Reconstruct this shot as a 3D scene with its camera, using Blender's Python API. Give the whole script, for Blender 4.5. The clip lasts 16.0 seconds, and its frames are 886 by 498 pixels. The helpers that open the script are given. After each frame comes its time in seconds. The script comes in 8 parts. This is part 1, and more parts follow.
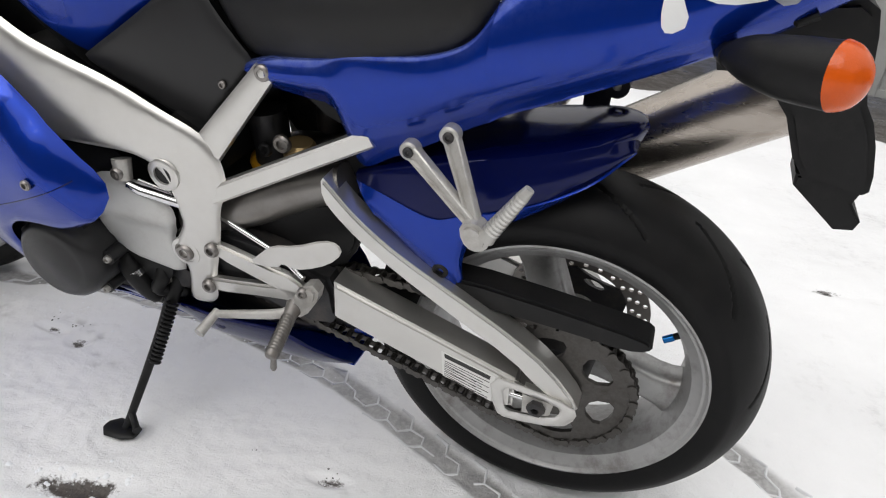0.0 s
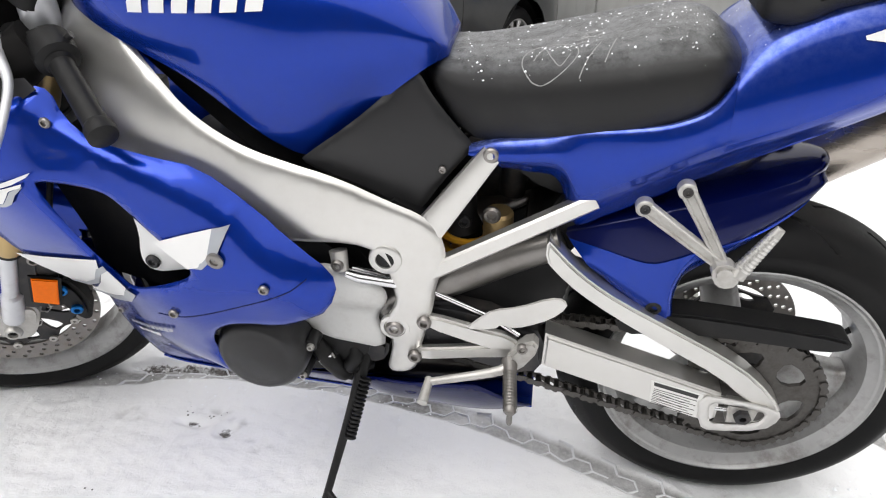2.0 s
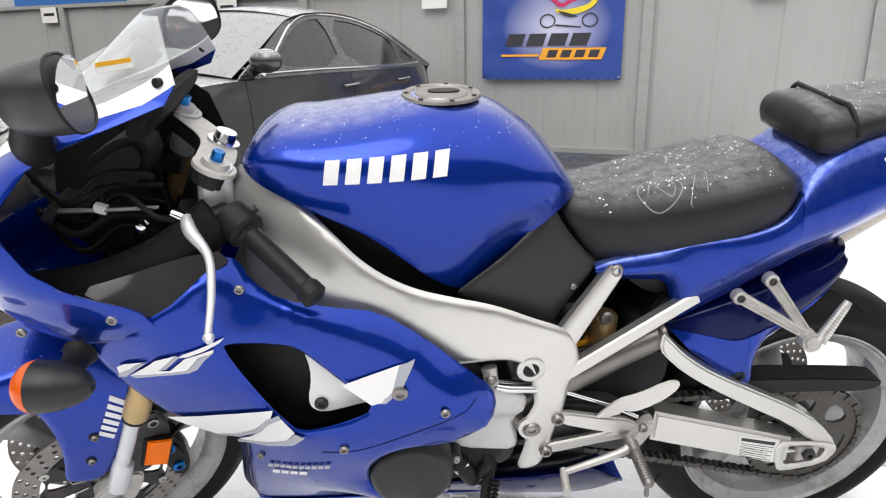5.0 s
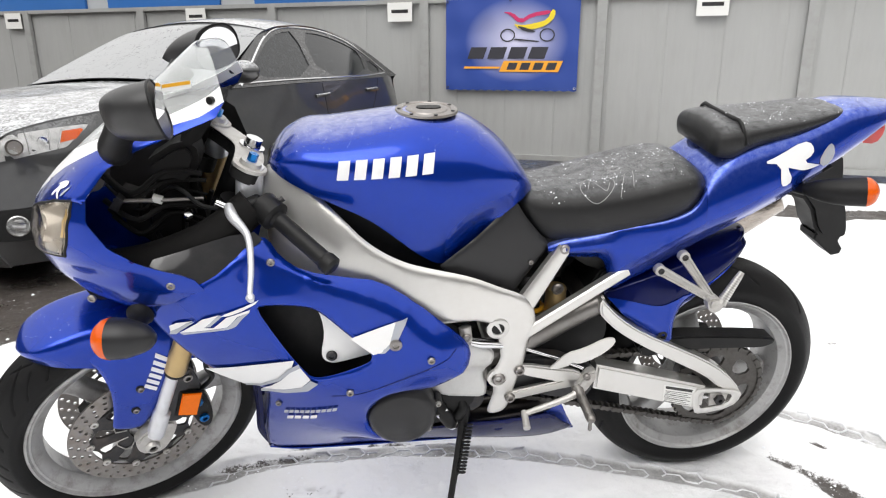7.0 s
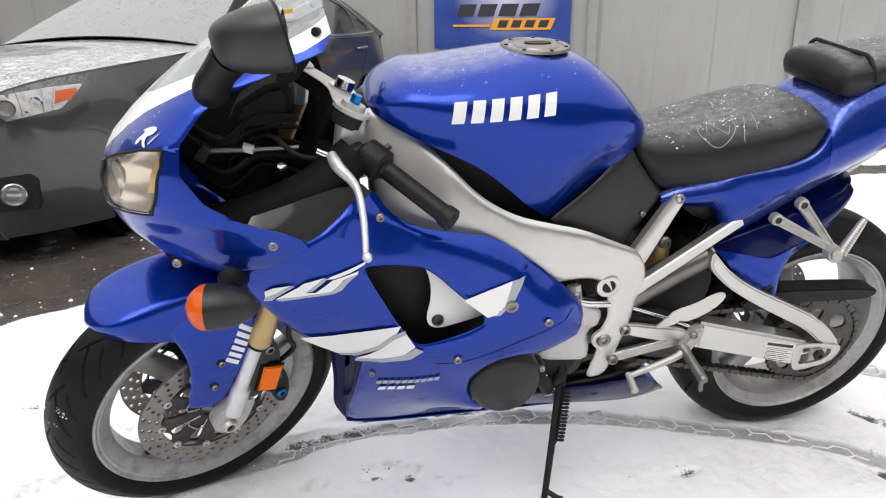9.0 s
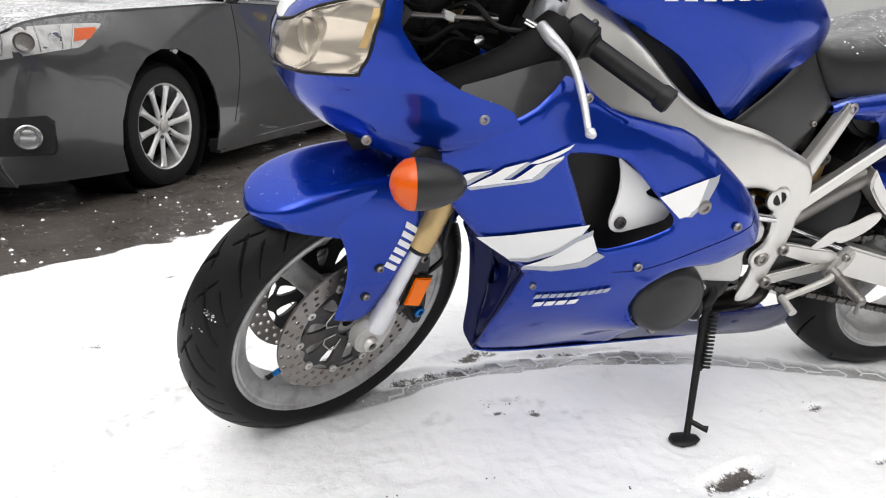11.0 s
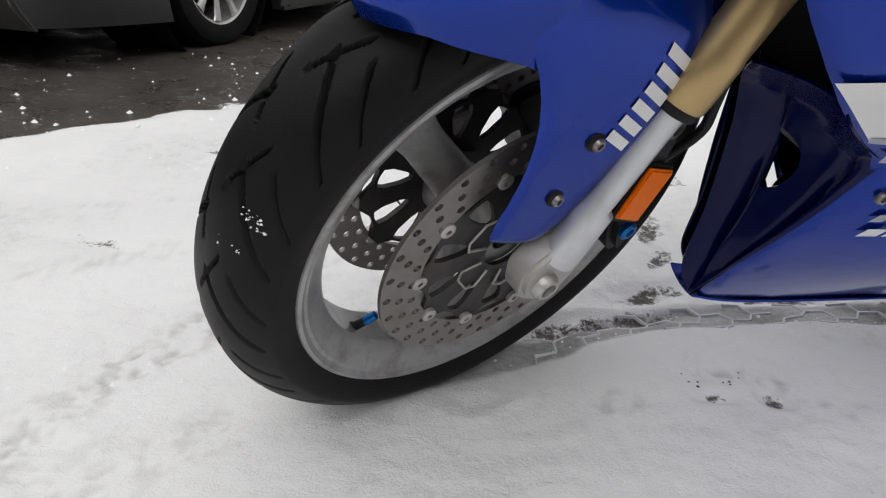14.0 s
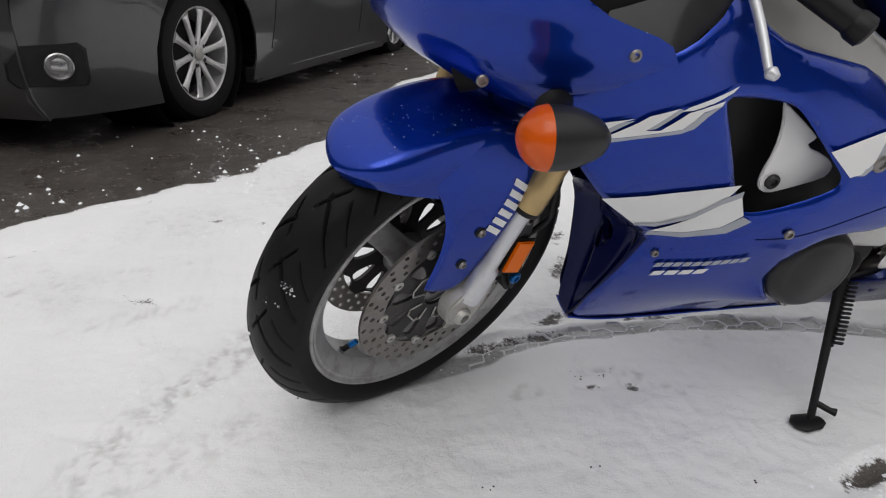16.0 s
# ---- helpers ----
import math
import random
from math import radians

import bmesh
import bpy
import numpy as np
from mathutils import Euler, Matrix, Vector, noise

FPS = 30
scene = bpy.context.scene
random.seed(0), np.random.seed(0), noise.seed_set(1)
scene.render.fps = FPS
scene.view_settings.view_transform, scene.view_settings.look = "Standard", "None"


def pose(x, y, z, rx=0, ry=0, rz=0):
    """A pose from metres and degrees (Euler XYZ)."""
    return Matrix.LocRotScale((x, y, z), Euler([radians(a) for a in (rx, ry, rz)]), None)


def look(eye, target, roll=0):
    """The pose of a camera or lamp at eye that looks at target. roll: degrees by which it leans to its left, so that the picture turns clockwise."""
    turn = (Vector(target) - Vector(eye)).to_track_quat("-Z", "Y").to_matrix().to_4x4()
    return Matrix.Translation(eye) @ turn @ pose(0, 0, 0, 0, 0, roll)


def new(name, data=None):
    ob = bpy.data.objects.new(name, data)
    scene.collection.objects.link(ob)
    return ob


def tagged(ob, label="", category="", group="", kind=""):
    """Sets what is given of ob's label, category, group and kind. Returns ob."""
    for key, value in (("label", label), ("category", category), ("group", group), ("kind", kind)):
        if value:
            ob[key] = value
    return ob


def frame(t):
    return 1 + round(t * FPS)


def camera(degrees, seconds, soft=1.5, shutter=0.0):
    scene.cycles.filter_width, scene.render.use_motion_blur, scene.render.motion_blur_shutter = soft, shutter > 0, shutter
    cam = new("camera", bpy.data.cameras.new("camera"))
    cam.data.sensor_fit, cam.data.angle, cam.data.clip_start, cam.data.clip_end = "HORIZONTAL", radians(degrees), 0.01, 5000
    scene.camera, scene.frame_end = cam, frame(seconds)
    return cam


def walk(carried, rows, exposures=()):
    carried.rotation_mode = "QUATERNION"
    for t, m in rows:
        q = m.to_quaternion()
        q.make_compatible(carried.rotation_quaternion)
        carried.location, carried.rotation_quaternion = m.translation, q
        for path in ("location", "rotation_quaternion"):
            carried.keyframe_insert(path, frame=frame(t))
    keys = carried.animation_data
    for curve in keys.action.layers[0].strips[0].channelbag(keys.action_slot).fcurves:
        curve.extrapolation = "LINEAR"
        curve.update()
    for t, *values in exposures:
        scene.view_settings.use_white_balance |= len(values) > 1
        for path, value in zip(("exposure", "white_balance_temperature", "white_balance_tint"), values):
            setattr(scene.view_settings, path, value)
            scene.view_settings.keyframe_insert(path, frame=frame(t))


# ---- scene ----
cam = camera(66.9, 16.0, soft=1.15)
PATH = [
    (0, (0.038, -0.996, 0.908), (-0.444, 0.724, 0.009), 7.3),
    (0.5, (-0.055, -1.011, 0.92), (-0.508, 0.685, -0.037), 4.2),
    (1, (-0.167, -1.064, 0.936), (-0.599, 0.675, 0.049), 3.5),
    (1.5, (-0.282, -1.128, 0.953), (-0.574, 0.645, 0.076), 1.5),
    (2, (-0.368, -1.148, 0.963), (-0.64, 0.651, 0.133), 1.7),
    (2.5, (-0.477, -1.159, 0.955), (-0.702, 0.66, 0.155), -0.0),
    (3, (-0.546, -1.152, 0.962), (-0.687, 0.681, 0.175), -0.4),
    (3.5, (-0.615, -1.175, 0.968), (-0.683, 0.674, 0.21), 0.5),
    (4, (-0.708, -1.251, 1.0), (-0.662, 0.616, 0.283), 0.0),
    (4.5, (-0.786, -1.286, 1.04), (-0.668, 0.606, 0.401), 0.0),
    (4.7, (-0.804, -1.283, 1.054), (-0.666, 0.617, 0.448), -0.7),
    (6.8, (-0.845, -1.565, 1.096), (-0.627, 0.348, 0.553), 0.1),
    (7, (-0.89, -1.581, 1.104), (-0.628, 0.32, 0.541), -0.2),
    (7.5, (-0.955, -1.606, 1.102), (-0.6, 0.271, 0.51), 0.9),
    (8, (-1.01, -1.59, 1.088), (-0.616, 0.264, 0.45), 1.5),
    (8.5, (-1.07, -1.534, 1.067), (-0.698, 0.312, 0.393), 0.8),
    (9, (-1.149, -1.425, 1.044), (-0.793, 0.43, 0.388), -0.6),
    (9.5, (-1.238, -1.345, 0.972), (-0.9, 0.512, 0.312), -1.2),
    (9.7, (-1.284, -1.332, 0.926), (-0.93, 0.525, 0.271), -0.7),
    (11.8, (-1.612, -1.239, 0.783), (-1.064, 0.567, 0.12), 2.4),
    (12, (-1.615, -1.202, 0.754), (-1.08, 0.6, 0.071), 2.7),
    (12.5, (-1.612, -1.014, 0.688), (-1.203, 0.793, -0.065), 2.7),
    (13, (-1.585, -0.823, 0.625), (-1.27, 0.964, -0.215), 3.0),
    (13.5, (-1.578, -0.746, 0.605), (-1.276, 1.023, -0.278), 3.5),
    (14, (-1.577, -0.735, 0.597), (-1.248, 1.004, -0.337), 3.6),
    (14.5, (-1.572, -0.729, 0.596), (-1.26, 1.006, -0.35), 4.3),
    (15, (-1.579, -0.765, 0.623), (-1.284, 0.976, -0.317), 3.4),
    (15.5, (-1.599, -0.907, 0.687), (-1.252, 0.861, -0.182), 3.3),
    (16, (-1.619, -1.09, 0.813), (-1.195, 0.673, -0.032), 1.9),
]
walk(cam, [(t, look(eye, target, roll)) for t, eye, target, roll in PATH], exposures=[(0, -0.03), (1.5, 0.27), (2, 0.45), (2.5, 0.34), (3, 0.38), (3.5, 0.22), (4.5, 0.43), (7, 0.53), (7.5, 0.53), (8, 0.2), (8.5, 0.28), (9, 0.33), (9.5, 0.57), (12, 0.18), (12.5, -0.06), (13, -0.3), (14.5, -0.3), (15.5, -0.36), (16, -0.46)])

# ---- light ----
world = bpy.data.worlds.new("overcast")
scene.world = world
world.use_nodes = True
wn, wl = world.node_tree.nodes, world.node_tree.links
wn.clear()
sky = wn.new("ShaderNodeTexSky")
sky.sky_type, sky.sun_disc = "NISHITA", False
sky.sun_elevation, sky.sun_rotation = radians(48), radians(200)
sky.air_density, sky.dust_density = 1.0, 6.0
soft = wn.new("ShaderNodeHueSaturation")
soft.inputs["Saturation"].default_value = 0.12
cloud = wn.new("ShaderNodeMixRGB")
cloud.inputs["Fac"].default_value = 0.8
wtc = wn.new("ShaderNodeTexCoord")
wsep = wn.new("ShaderNodeSeparateXYZ")
wl.new(wtc.outputs["Generated"], wsep.inputs[0])
rise = wn.new("ShaderNodeMapRange")
rise.inputs["To Min"].default_value, rise.inputs["To Max"].default_value = 0.36, 1.08
wl.new(wsep.outputs["Z"], rise.inputs["Value"])
dome = wn.new("ShaderNodeMixRGB")
dome.blend_type = "MULTIPLY"
dome.inputs["Fac"].default_value = 1.0
dome.inputs["Color1"].default_value = (15.0, 14.75, 14.45, 1)
wl.new(rise.outputs[0], dome.inputs["Color2"])
wl.new(dome.outputs[0], cloud.inputs["Color2"])
bg = wn.new("ShaderNodeBackground")
bg.inputs["Strength"].default_value = 0.105
wout = wn.new("ShaderNodeOutputWorld")
wl.new(sky.outputs[0], soft.inputs["Color"])
wl.new(soft.outputs[0], cloud.inputs["Color1"])
wl.new(cloud.outputs[0], bg.inputs["Color"])
wl.new(bg.outputs[0], wout.inputs["Surface"])
sun_data = bpy.data.lights.new("sun", "SUN")
sun_data.energy, sun_data.angle, sun_data.color = 0.8, radians(40), (1.0, 0.98, 0.95)
sun = new("sun", sun_data)
sun.matrix_world = look((-2, -5, 8), (0, 0, 0))
scene.view_settings.exposure = 0.0


# ---- materials ----
def mat(name, color, rough=0.5, metal=0.0, coat=0.0, vary=0.15, scale=30.0, bump=0.0, bscale=200.0, dirt=None, dscale=9.0, damt=0.5, stretch=None, spec=0.5, rvary=0.1):
    m = bpy.data.materials.new(name)
    m.use_nodes = True
    n, l = m.node_tree.nodes, m.node_tree.links
    b = n["Principled BSDF"]
    b.inputs["Metallic"].default_value = metal
    b.inputs["Specular IOR Level"].default_value = spec
    b.inputs["Coat Weight"].default_value = coat
    b.inputs["Coat Roughness"].default_value = 0.03
    tc = n.new("ShaderNodeTexCoord")
    src = tc.outputs["Object"]
    if stretch:
        mp = n.new("ShaderNodeMapping")
        mp.inputs["Scale"].default_value = stretch
        l.new(src, mp.inputs["Vector"])
        src = mp.outputs[0]
    n1 = n.new("ShaderNodeTexNoise")
    n1.inputs["Scale"].default_value, n1.inputs["Detail"].default_value = scale, 6
    l.new(src, n1.inputs["Vector"])
    ramp = n.new("ShaderNodeMapRange")
    ramp.inputs["To Min"].default_value, ramp.inputs["To Max"].default_value = 1 - vary, 1 + vary
    l.new(n1.outputs["Fac"], ramp.inputs["Value"])
    mul = n.new("ShaderNodeMixRGB")
    mul.blend_type = "MULTIPLY"
    mul.inputs["Fac"].default_value = 1.0
    mul.inputs["Color1"].default_value = color
    l.new(ramp.outputs[0], mul.inputs["Color2"])
    out = mul.outputs[0]
    if dirt:
        n2 = n.new("ShaderNodeTexNoise")
        n2.inputs["Scale"].default_value, n2.inputs["Detail"].default_value, n2.inputs["Roughness"].default_value = dscale, 8, 0.7
        l.new(src, n2.inputs["Vector"])
        r2 = n.new("ShaderNodeMapRange")
        r2.inputs["From Min"].default_value, r2.inputs["From Max"].default_value = 0.48, 0.72
        r2.inputs["To Max"].default_value = damt
        l.new(n2.outputs["Fac"], r2.inputs["Value"])
        mx = n.new("ShaderNodeMixRGB")
        l.new(r2.outputs[0], mx.inputs["Fac"])
        l.new(out, mx.inputs["Color1"])
        mx.inputs["Color2"].default_value = dirt
        out = mx.outputs[0]
    l.new(out, b.inputs["Base Color"])
    rr = n.new("ShaderNodeMapRange")
    rr.inputs["To Min"].default_value, rr.inputs["To Max"].default_value = max(0.02, rough - rvary * rough * 2), min(1, rough + rvary * rough * 2)
    n3 = n.new("ShaderNodeTexNoise")
    n3.inputs["Scale"].default_value, n3.inputs["Detail"].default_value = scale * 0.4, 4
    l.new(src, n3.inputs["Vector"])
    l.new(n3.outputs["Fac"], rr.inputs["Value"])
    l.new(rr.outputs[0], b.inputs["Roughness"])
    if bump:
        nb = n.new("ShaderNodeTexNoise")
        nb.inputs["Scale"].default_value, nb.inputs["Detail"].default_value = bscale, 3
        l.new(src, nb.inputs["Vector"])
        bp = n.new("ShaderNodeBump")
        bp.inputs["Strength"].default_value, bp.inputs["Distance"].default_value = bump, 0.001
        l.new(nb.outputs["Fac"], bp.inputs["Height"])
        l.new(bp.outputs[0], b.inputs["Normal"])
    return m


def clear(name, color, rough=0.02, ior=1.45, alpha=1.0):
    m = bpy.data.materials.new(name)
    m.use_nodes = True
    b = m.node_tree.nodes["Principled BSDF"]
    b.inputs["Base Color"].default_value, b.inputs["Roughness"].default_value = color, rough
    b.inputs["Transmission Weight"].default_value, b.inputs["IOR"].default_value = alpha, ior
    return m


BLUE, FROSTBLUE, SHEENBLUE = [mat(name, (0.002, 0.032, 0.325, 1), 0.24, 0.65, 0.6, 0.06, 60, dirt=(0.03, 0.06, 0.28, 1), dscale=14, damt=0.12, spec=0.1) for name in ("blue_paint", "frosted_blue_paint", "sky_sheen_blue_paint")]
# dark blue of the hugger top; painted shade on duct faces and belly sides
DARKSHADEDBLUE = mat("dark_and_shaded_blue_paint", (0.002, 0.005, 0.060, 1), 0.2, 0.2, 0.22, 0.06, 60, spec=0.15)
WHITE = mat("white_decal", (0.78, 0.78, 0.78, 1), 0.35, 0, 0.4, 0.04, 40)
GREY = mat("grey_decal", (0.36, 0.38, 0.42, 1), 0.35, 0.2, 0.4, 0.04, 40)
ALU = mat("brushed_aluminium", (0.66, 0.65, 0.63, 1), 0.34, 0.9, 0, 0.025, 60, 0.12, 500, dirt=(0.50, 0.47, 0.43, 1), dscale=7, damt=0.22)
CAST = mat("cast_aluminium", (0.50, 0.49, 0.47, 1), 0.45, 0.6, 0, 0.1, 60, 0.25, 500, dirt=(0.22, 0.18, 0.15, 1), dscale=25, damt=0.5)
SILVER = mat("silver_wheel_paint", (0.40, 0.40, 0.40, 1), 0.42, 0.5, 0.1, 0.1, 60, 0.1, 500, dirt=(0.13, 0.11, 0.095, 1), dscale=22, damt=0.7)
ENGINE = mat("silver_engine_paint", (0.60, 0.60, 0.59, 1), 0.5, 0.3, 0, 0.06, 40, 0.15, 300, dirt=(0.25, 0.22, 0.2, 1), dscale=20, damt=0.3)
DARKMETAL = mat("dark_metal", (0.04, 0.04, 0.043, 1), 0.45, 0.6, 0, 0.2, 40, 0.2, 250, dirt=(0.14, 0.11, 0.09, 1), dscale=20, damt=0.4)
SATIN = mat("satin_grey_metal", (0.11, 0.10, 0.095, 1), 0.32, 0.85, 0, 0.1, 25, dirt=(0.1, 0.09, 0.08, 1), dscale=10, damt=0.3, stretch=(1, 5, 5))
SHELL = mat("grey_black_plastic", (0.022, 0.022, 0.023, 1), 0.38, 0, 0, 0.2, 40, 0.3, 900, dirt=(0.06, 0.058, 0.056, 1), dscale=10, damt=0.3)
MUFFLER = mat("heat_tinted_steel", (0.42, 0.38, 0.34, 1), 0.27, 0.95, 0, 0.08, 25, dirt=(0.24, 0.19, 0.15, 1), dscale=10, damt=0.45, stretch=(1, 5, 5))
BRUSHED = mat("dull_brushed_metal", (0.22, 0.21, 0.20, 1), 0.34, 0.85, 0, 0.08, 40, 0.15, 400, dirt=(0.14, 0.12, 0.11, 1), dscale=16, damt=0.5)
BLACK = mat("black_plastic", (0.006, 0.006, 0.0065, 1), 0.5, 0, 0, 0.25, 60, 0.2, 600, dirt=(0.03, 0.028, 0.026, 1), dscale=15, damt=0.3, spec=0.28)
DULLBLACK = mat("dull_black_rubber", (0.009, 0.0085, 0.0085, 1), 0.6, 0, 0, 0.25, 60, 0.2, 600, spec=0.12)
PANELGREY = mat("dark_grey_panel", (0.020, 0.020, 0.0215, 1), 0.34, 0, 0, 0.15, 30, 0.25, 900, spec=0.35)
SEAT = mat("seat_vinyl", (0.006, 0.006, 0.0065, 1), 0.32, 0, 0, 0.2, 40, 0.6, 1400, dirt=(0.06, 0.06, 0.06, 1), dscale=9, damt=0.3, spec=0.4)
RUBBER = mat("tyre_rubber", (0.0045, 0.0045, 0.005, 1), 0.50, 0, 0, 0.25, 60, 0.3, 700, dirt=(0.016, 0.015, 0.014, 1), dscale=12, damt=0.4, spec=0.18)
GOLD = mat("gold_fork_tube", (0.50, 0.36, 0.17, 1), 0.38, 0.7, 0, 0.08, 30, dirt=(0.3, 0.22, 0.14, 1), dscale=14, damt=0.3)
FORKSILVER = mat("silver_fork_leg", (0.62, 0.63, 0.66, 1), 0.35, 0.5, 0.2, 0.05, 30, dirt=(0.3, 0.28, 0.26, 1), dscale=22, damt=0.3)
YELLOW = mat("yellow_spring", (0.75, 0.38, 0.02, 1), 0.35, 0, 0.5, 0.1, 40)
ORANGE = mat("amber_lens", (0.62, 0.092, 0.005, 1), 0.2, 0, 0.15, 0.15, 50, 0.3, 500, spec=0.3)
REFLECTOR = mat("orange_reflector", (0.95, 0.19, 0.002, 1), 0.35, 0, 0.0, 0.1, 150, 0.3, 900, spec=0.2)
RED = mat("red_lens", (0.55, 0.02, 0.015, 1), 0.2, 0, 0.8, 0.1, 50)
ANODISED = mat("blue_anodised", (0.01, 0.15, 0.45, 1), 0.3, 0.8, 0, 0.1, 60)
CHROME = mat("chrome", (0.75, 0.75, 0.76, 1), 0.15, 1.0, 0, 0.05, 50)
STEEL = mat("drilled_steel", (0.27, 0.255, 0.245, 1), 0.38, 0.9, 0, 0.15, 50, 0.15, 400, dirt=(0.2, 0.15, 0.11, 1), dscale=30, damt=0.5)
CHAIN = mat("oiled_chain", (0.10, 0.095, 0.09, 1), 0.45, 0.8, 0, 0.3, 200, dirt=(0.05, 0.04, 0.035, 1), dscale=60, damt=0.6)
CHALK = mat("pale_dust", (0.30, 0.30, 0.30, 1), 0.8, 0, 0, 0.3, 300)
PAPER = mat("white_label", (0.75, 0.75, 0.73, 1), 0.6, 0, 0, 0.04, 60)
INK = mat("black_ink", (0.03, 0.03, 0.03, 1), 0.6, 0, 0, 0.1, 60)
PANELGLOSS = mat("glossy_grey_panel", (0.03, 0.03, 0.032, 1), 0.12, 0, 0.3, 0.15, 30, dirt=(0.06, 0.058, 0.055, 1), dscale=12, damt=0.3)
PEG = mat("worn_steel_peg", (0.22, 0.21, 0.20, 1), 0.42, 0.7, 0, 0.15, 60, 0.3, 300, dirt=(0.12, 0.09, 0.07, 1), dscale=40, damt=0.6)
REFLECT = mat("lamp_reflector", (0.66, 0.62, 0.57, 1), 0.2, 0.7, 0, 0.1, 40)
SCREEN = clear("clear_screen", (0.90, 0.92, 0.92, 1), 0.05, 1.08, 0.78)
LENS = clear("headlight_lens", (1.0, 0.97, 0.92, 1), 0.04, 1.15)
MIRROR = mat("mirror_glass", (0.9, 0.9, 0.92, 1), 0.02, 1.0, 0, 0.0, 10, rvary=0)
SNOWBIT = mat("snow_grains", (0.85, 0.87, 0.9, 1), 0.7, 0, 0, 0.03, 80)


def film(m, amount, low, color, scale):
    """A thin pale film on a material's upward faces: fine snow and painted sky sheen."""
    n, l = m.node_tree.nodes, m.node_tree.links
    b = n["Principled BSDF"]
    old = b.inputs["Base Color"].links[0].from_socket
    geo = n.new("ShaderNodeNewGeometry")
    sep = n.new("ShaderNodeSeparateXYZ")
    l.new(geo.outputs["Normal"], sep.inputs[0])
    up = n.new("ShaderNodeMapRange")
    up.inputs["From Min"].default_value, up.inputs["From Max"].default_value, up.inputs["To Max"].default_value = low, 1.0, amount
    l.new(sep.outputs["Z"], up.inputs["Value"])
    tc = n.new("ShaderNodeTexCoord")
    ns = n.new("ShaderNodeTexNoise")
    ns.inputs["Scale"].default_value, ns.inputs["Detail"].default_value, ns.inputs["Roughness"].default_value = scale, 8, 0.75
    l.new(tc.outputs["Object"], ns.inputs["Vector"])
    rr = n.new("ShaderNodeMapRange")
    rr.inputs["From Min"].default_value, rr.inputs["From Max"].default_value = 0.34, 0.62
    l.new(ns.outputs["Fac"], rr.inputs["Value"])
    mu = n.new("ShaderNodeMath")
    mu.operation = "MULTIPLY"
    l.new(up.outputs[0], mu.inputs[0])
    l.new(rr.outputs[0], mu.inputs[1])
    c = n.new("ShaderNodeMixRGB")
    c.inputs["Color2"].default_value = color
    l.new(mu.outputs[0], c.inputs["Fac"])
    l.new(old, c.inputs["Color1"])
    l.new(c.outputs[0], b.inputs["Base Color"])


film(FROSTBLUE, 0.55, 0.84, (0.52, 0.54, 0.64, 1), 60)
# sky sheen on the wet tail, put into the colour of upward faces
film(SHEENBLUE, 0.9, 0.12, (0.22, 0.28, 0.58, 1), 60)
# seat tops: snow dust, with sky sheen painted into the same pale colour
film(SEAT, 0.34, 0.55, (0.45, 0.46, 0.48, 1), 55)


# ---- mesh helpers ----
from mathutils.geometry import delaunay_2d_cdt
from mathutils.bvhtree import BVHTree


def finish(name, me, material, parent, label="", angle=38):
    me.polygons.foreach_set("use_smooth", [True] * len(me.polygons))
    me.set_sharp_from_angle(angle=radians(angle))
    if material:
        me.materials.append(material)
    ob = new(name, me)
    if parent:
        ob.parent = parent
    if label:
        ob["label"] = label
    return ob


def part(name, bm, material, parent, label="", angle=38):
    """Links a bmesh as one mesh object under a thing or part."""
    bmesh.ops.recalc_face_normals(bm, faces=bm.faces[:])
    me = bpy.data.meshes.new(name)
    bm.to_mesh(me)
    bm.free()
    return finish(name, me, material, parent, label, angle)


def thing(name, label, category, m=None, group="", kind=""):
    ob = new(name)
    if m:
        ob.matrix_world = m
    return tagged(ob, label, category, group, kind)


def from_lists(verts, faces):
    bm = bmesh.new()
    vs = [bm.verts.new(v) for v in verts]
    for f in faces:
        try:
            bm.faces.new([vs[i] for i in f])
        except ValueError:
            pass
    return bm


def join(*bms):
    out = bmesh.new()
    for b in bms:
        me = bpy.data.meshes.new("tmp")
        b.to_mesh(me)
        b.free()
        out.from_mesh(me)
        bpy.data.meshes.remove(me)
    return out


def moved(bm, m):
    bmesh.ops.transform(bm, matrix=m, verts=bm.verts[:])
    return bm


def flipped(bm):
    bmesh.ops.scale(bm, vec=(1, -1, 1), verts=bm.verts[:])
    bmesh.ops.reverse_faces(bm, faces=bm.faces[:])
    return bm


def chaikin(pts, n=2, closed=True):
    pts = [Vector(p) for p in pts]
    for _ in range(n):
        out = []
        m = len(pts)
        for i in range(m if closed else m - 1):
            a, b = pts[i], pts[(i + 1) % m]
            out += [a.lerp(b, 0.25), a.lerp(b, 0.75)]
        if not closed:
            out = [pts[0]] + out + [pts[-1]]
        pts = out
    return [tuple(p) for p in pts]


def spline(rows, n):
    """Catmull-Rom through rows of equal length, n rows out."""
    a = np.array(rows, float)
    t = np.linspace(0, len(a) - 1, n)
    out = []
    for s in t:
        i = min(int(s), len(a) - 2)
        f = s - i
        p0, p1, p2, p3 = a[max(i - 1, 0)], a[i], a[i + 1], a[min(i + 2, len(a) - 1)]
        out.append(0.5 * (2 * p1 + (p2 - p0) * f + (2 * p0 - 5 * p1 + 4 * p2 - p3) * f * f + (3 * p1 - p0 - 3 * p2 + p3) * f ** 3))
    return np.array(out)


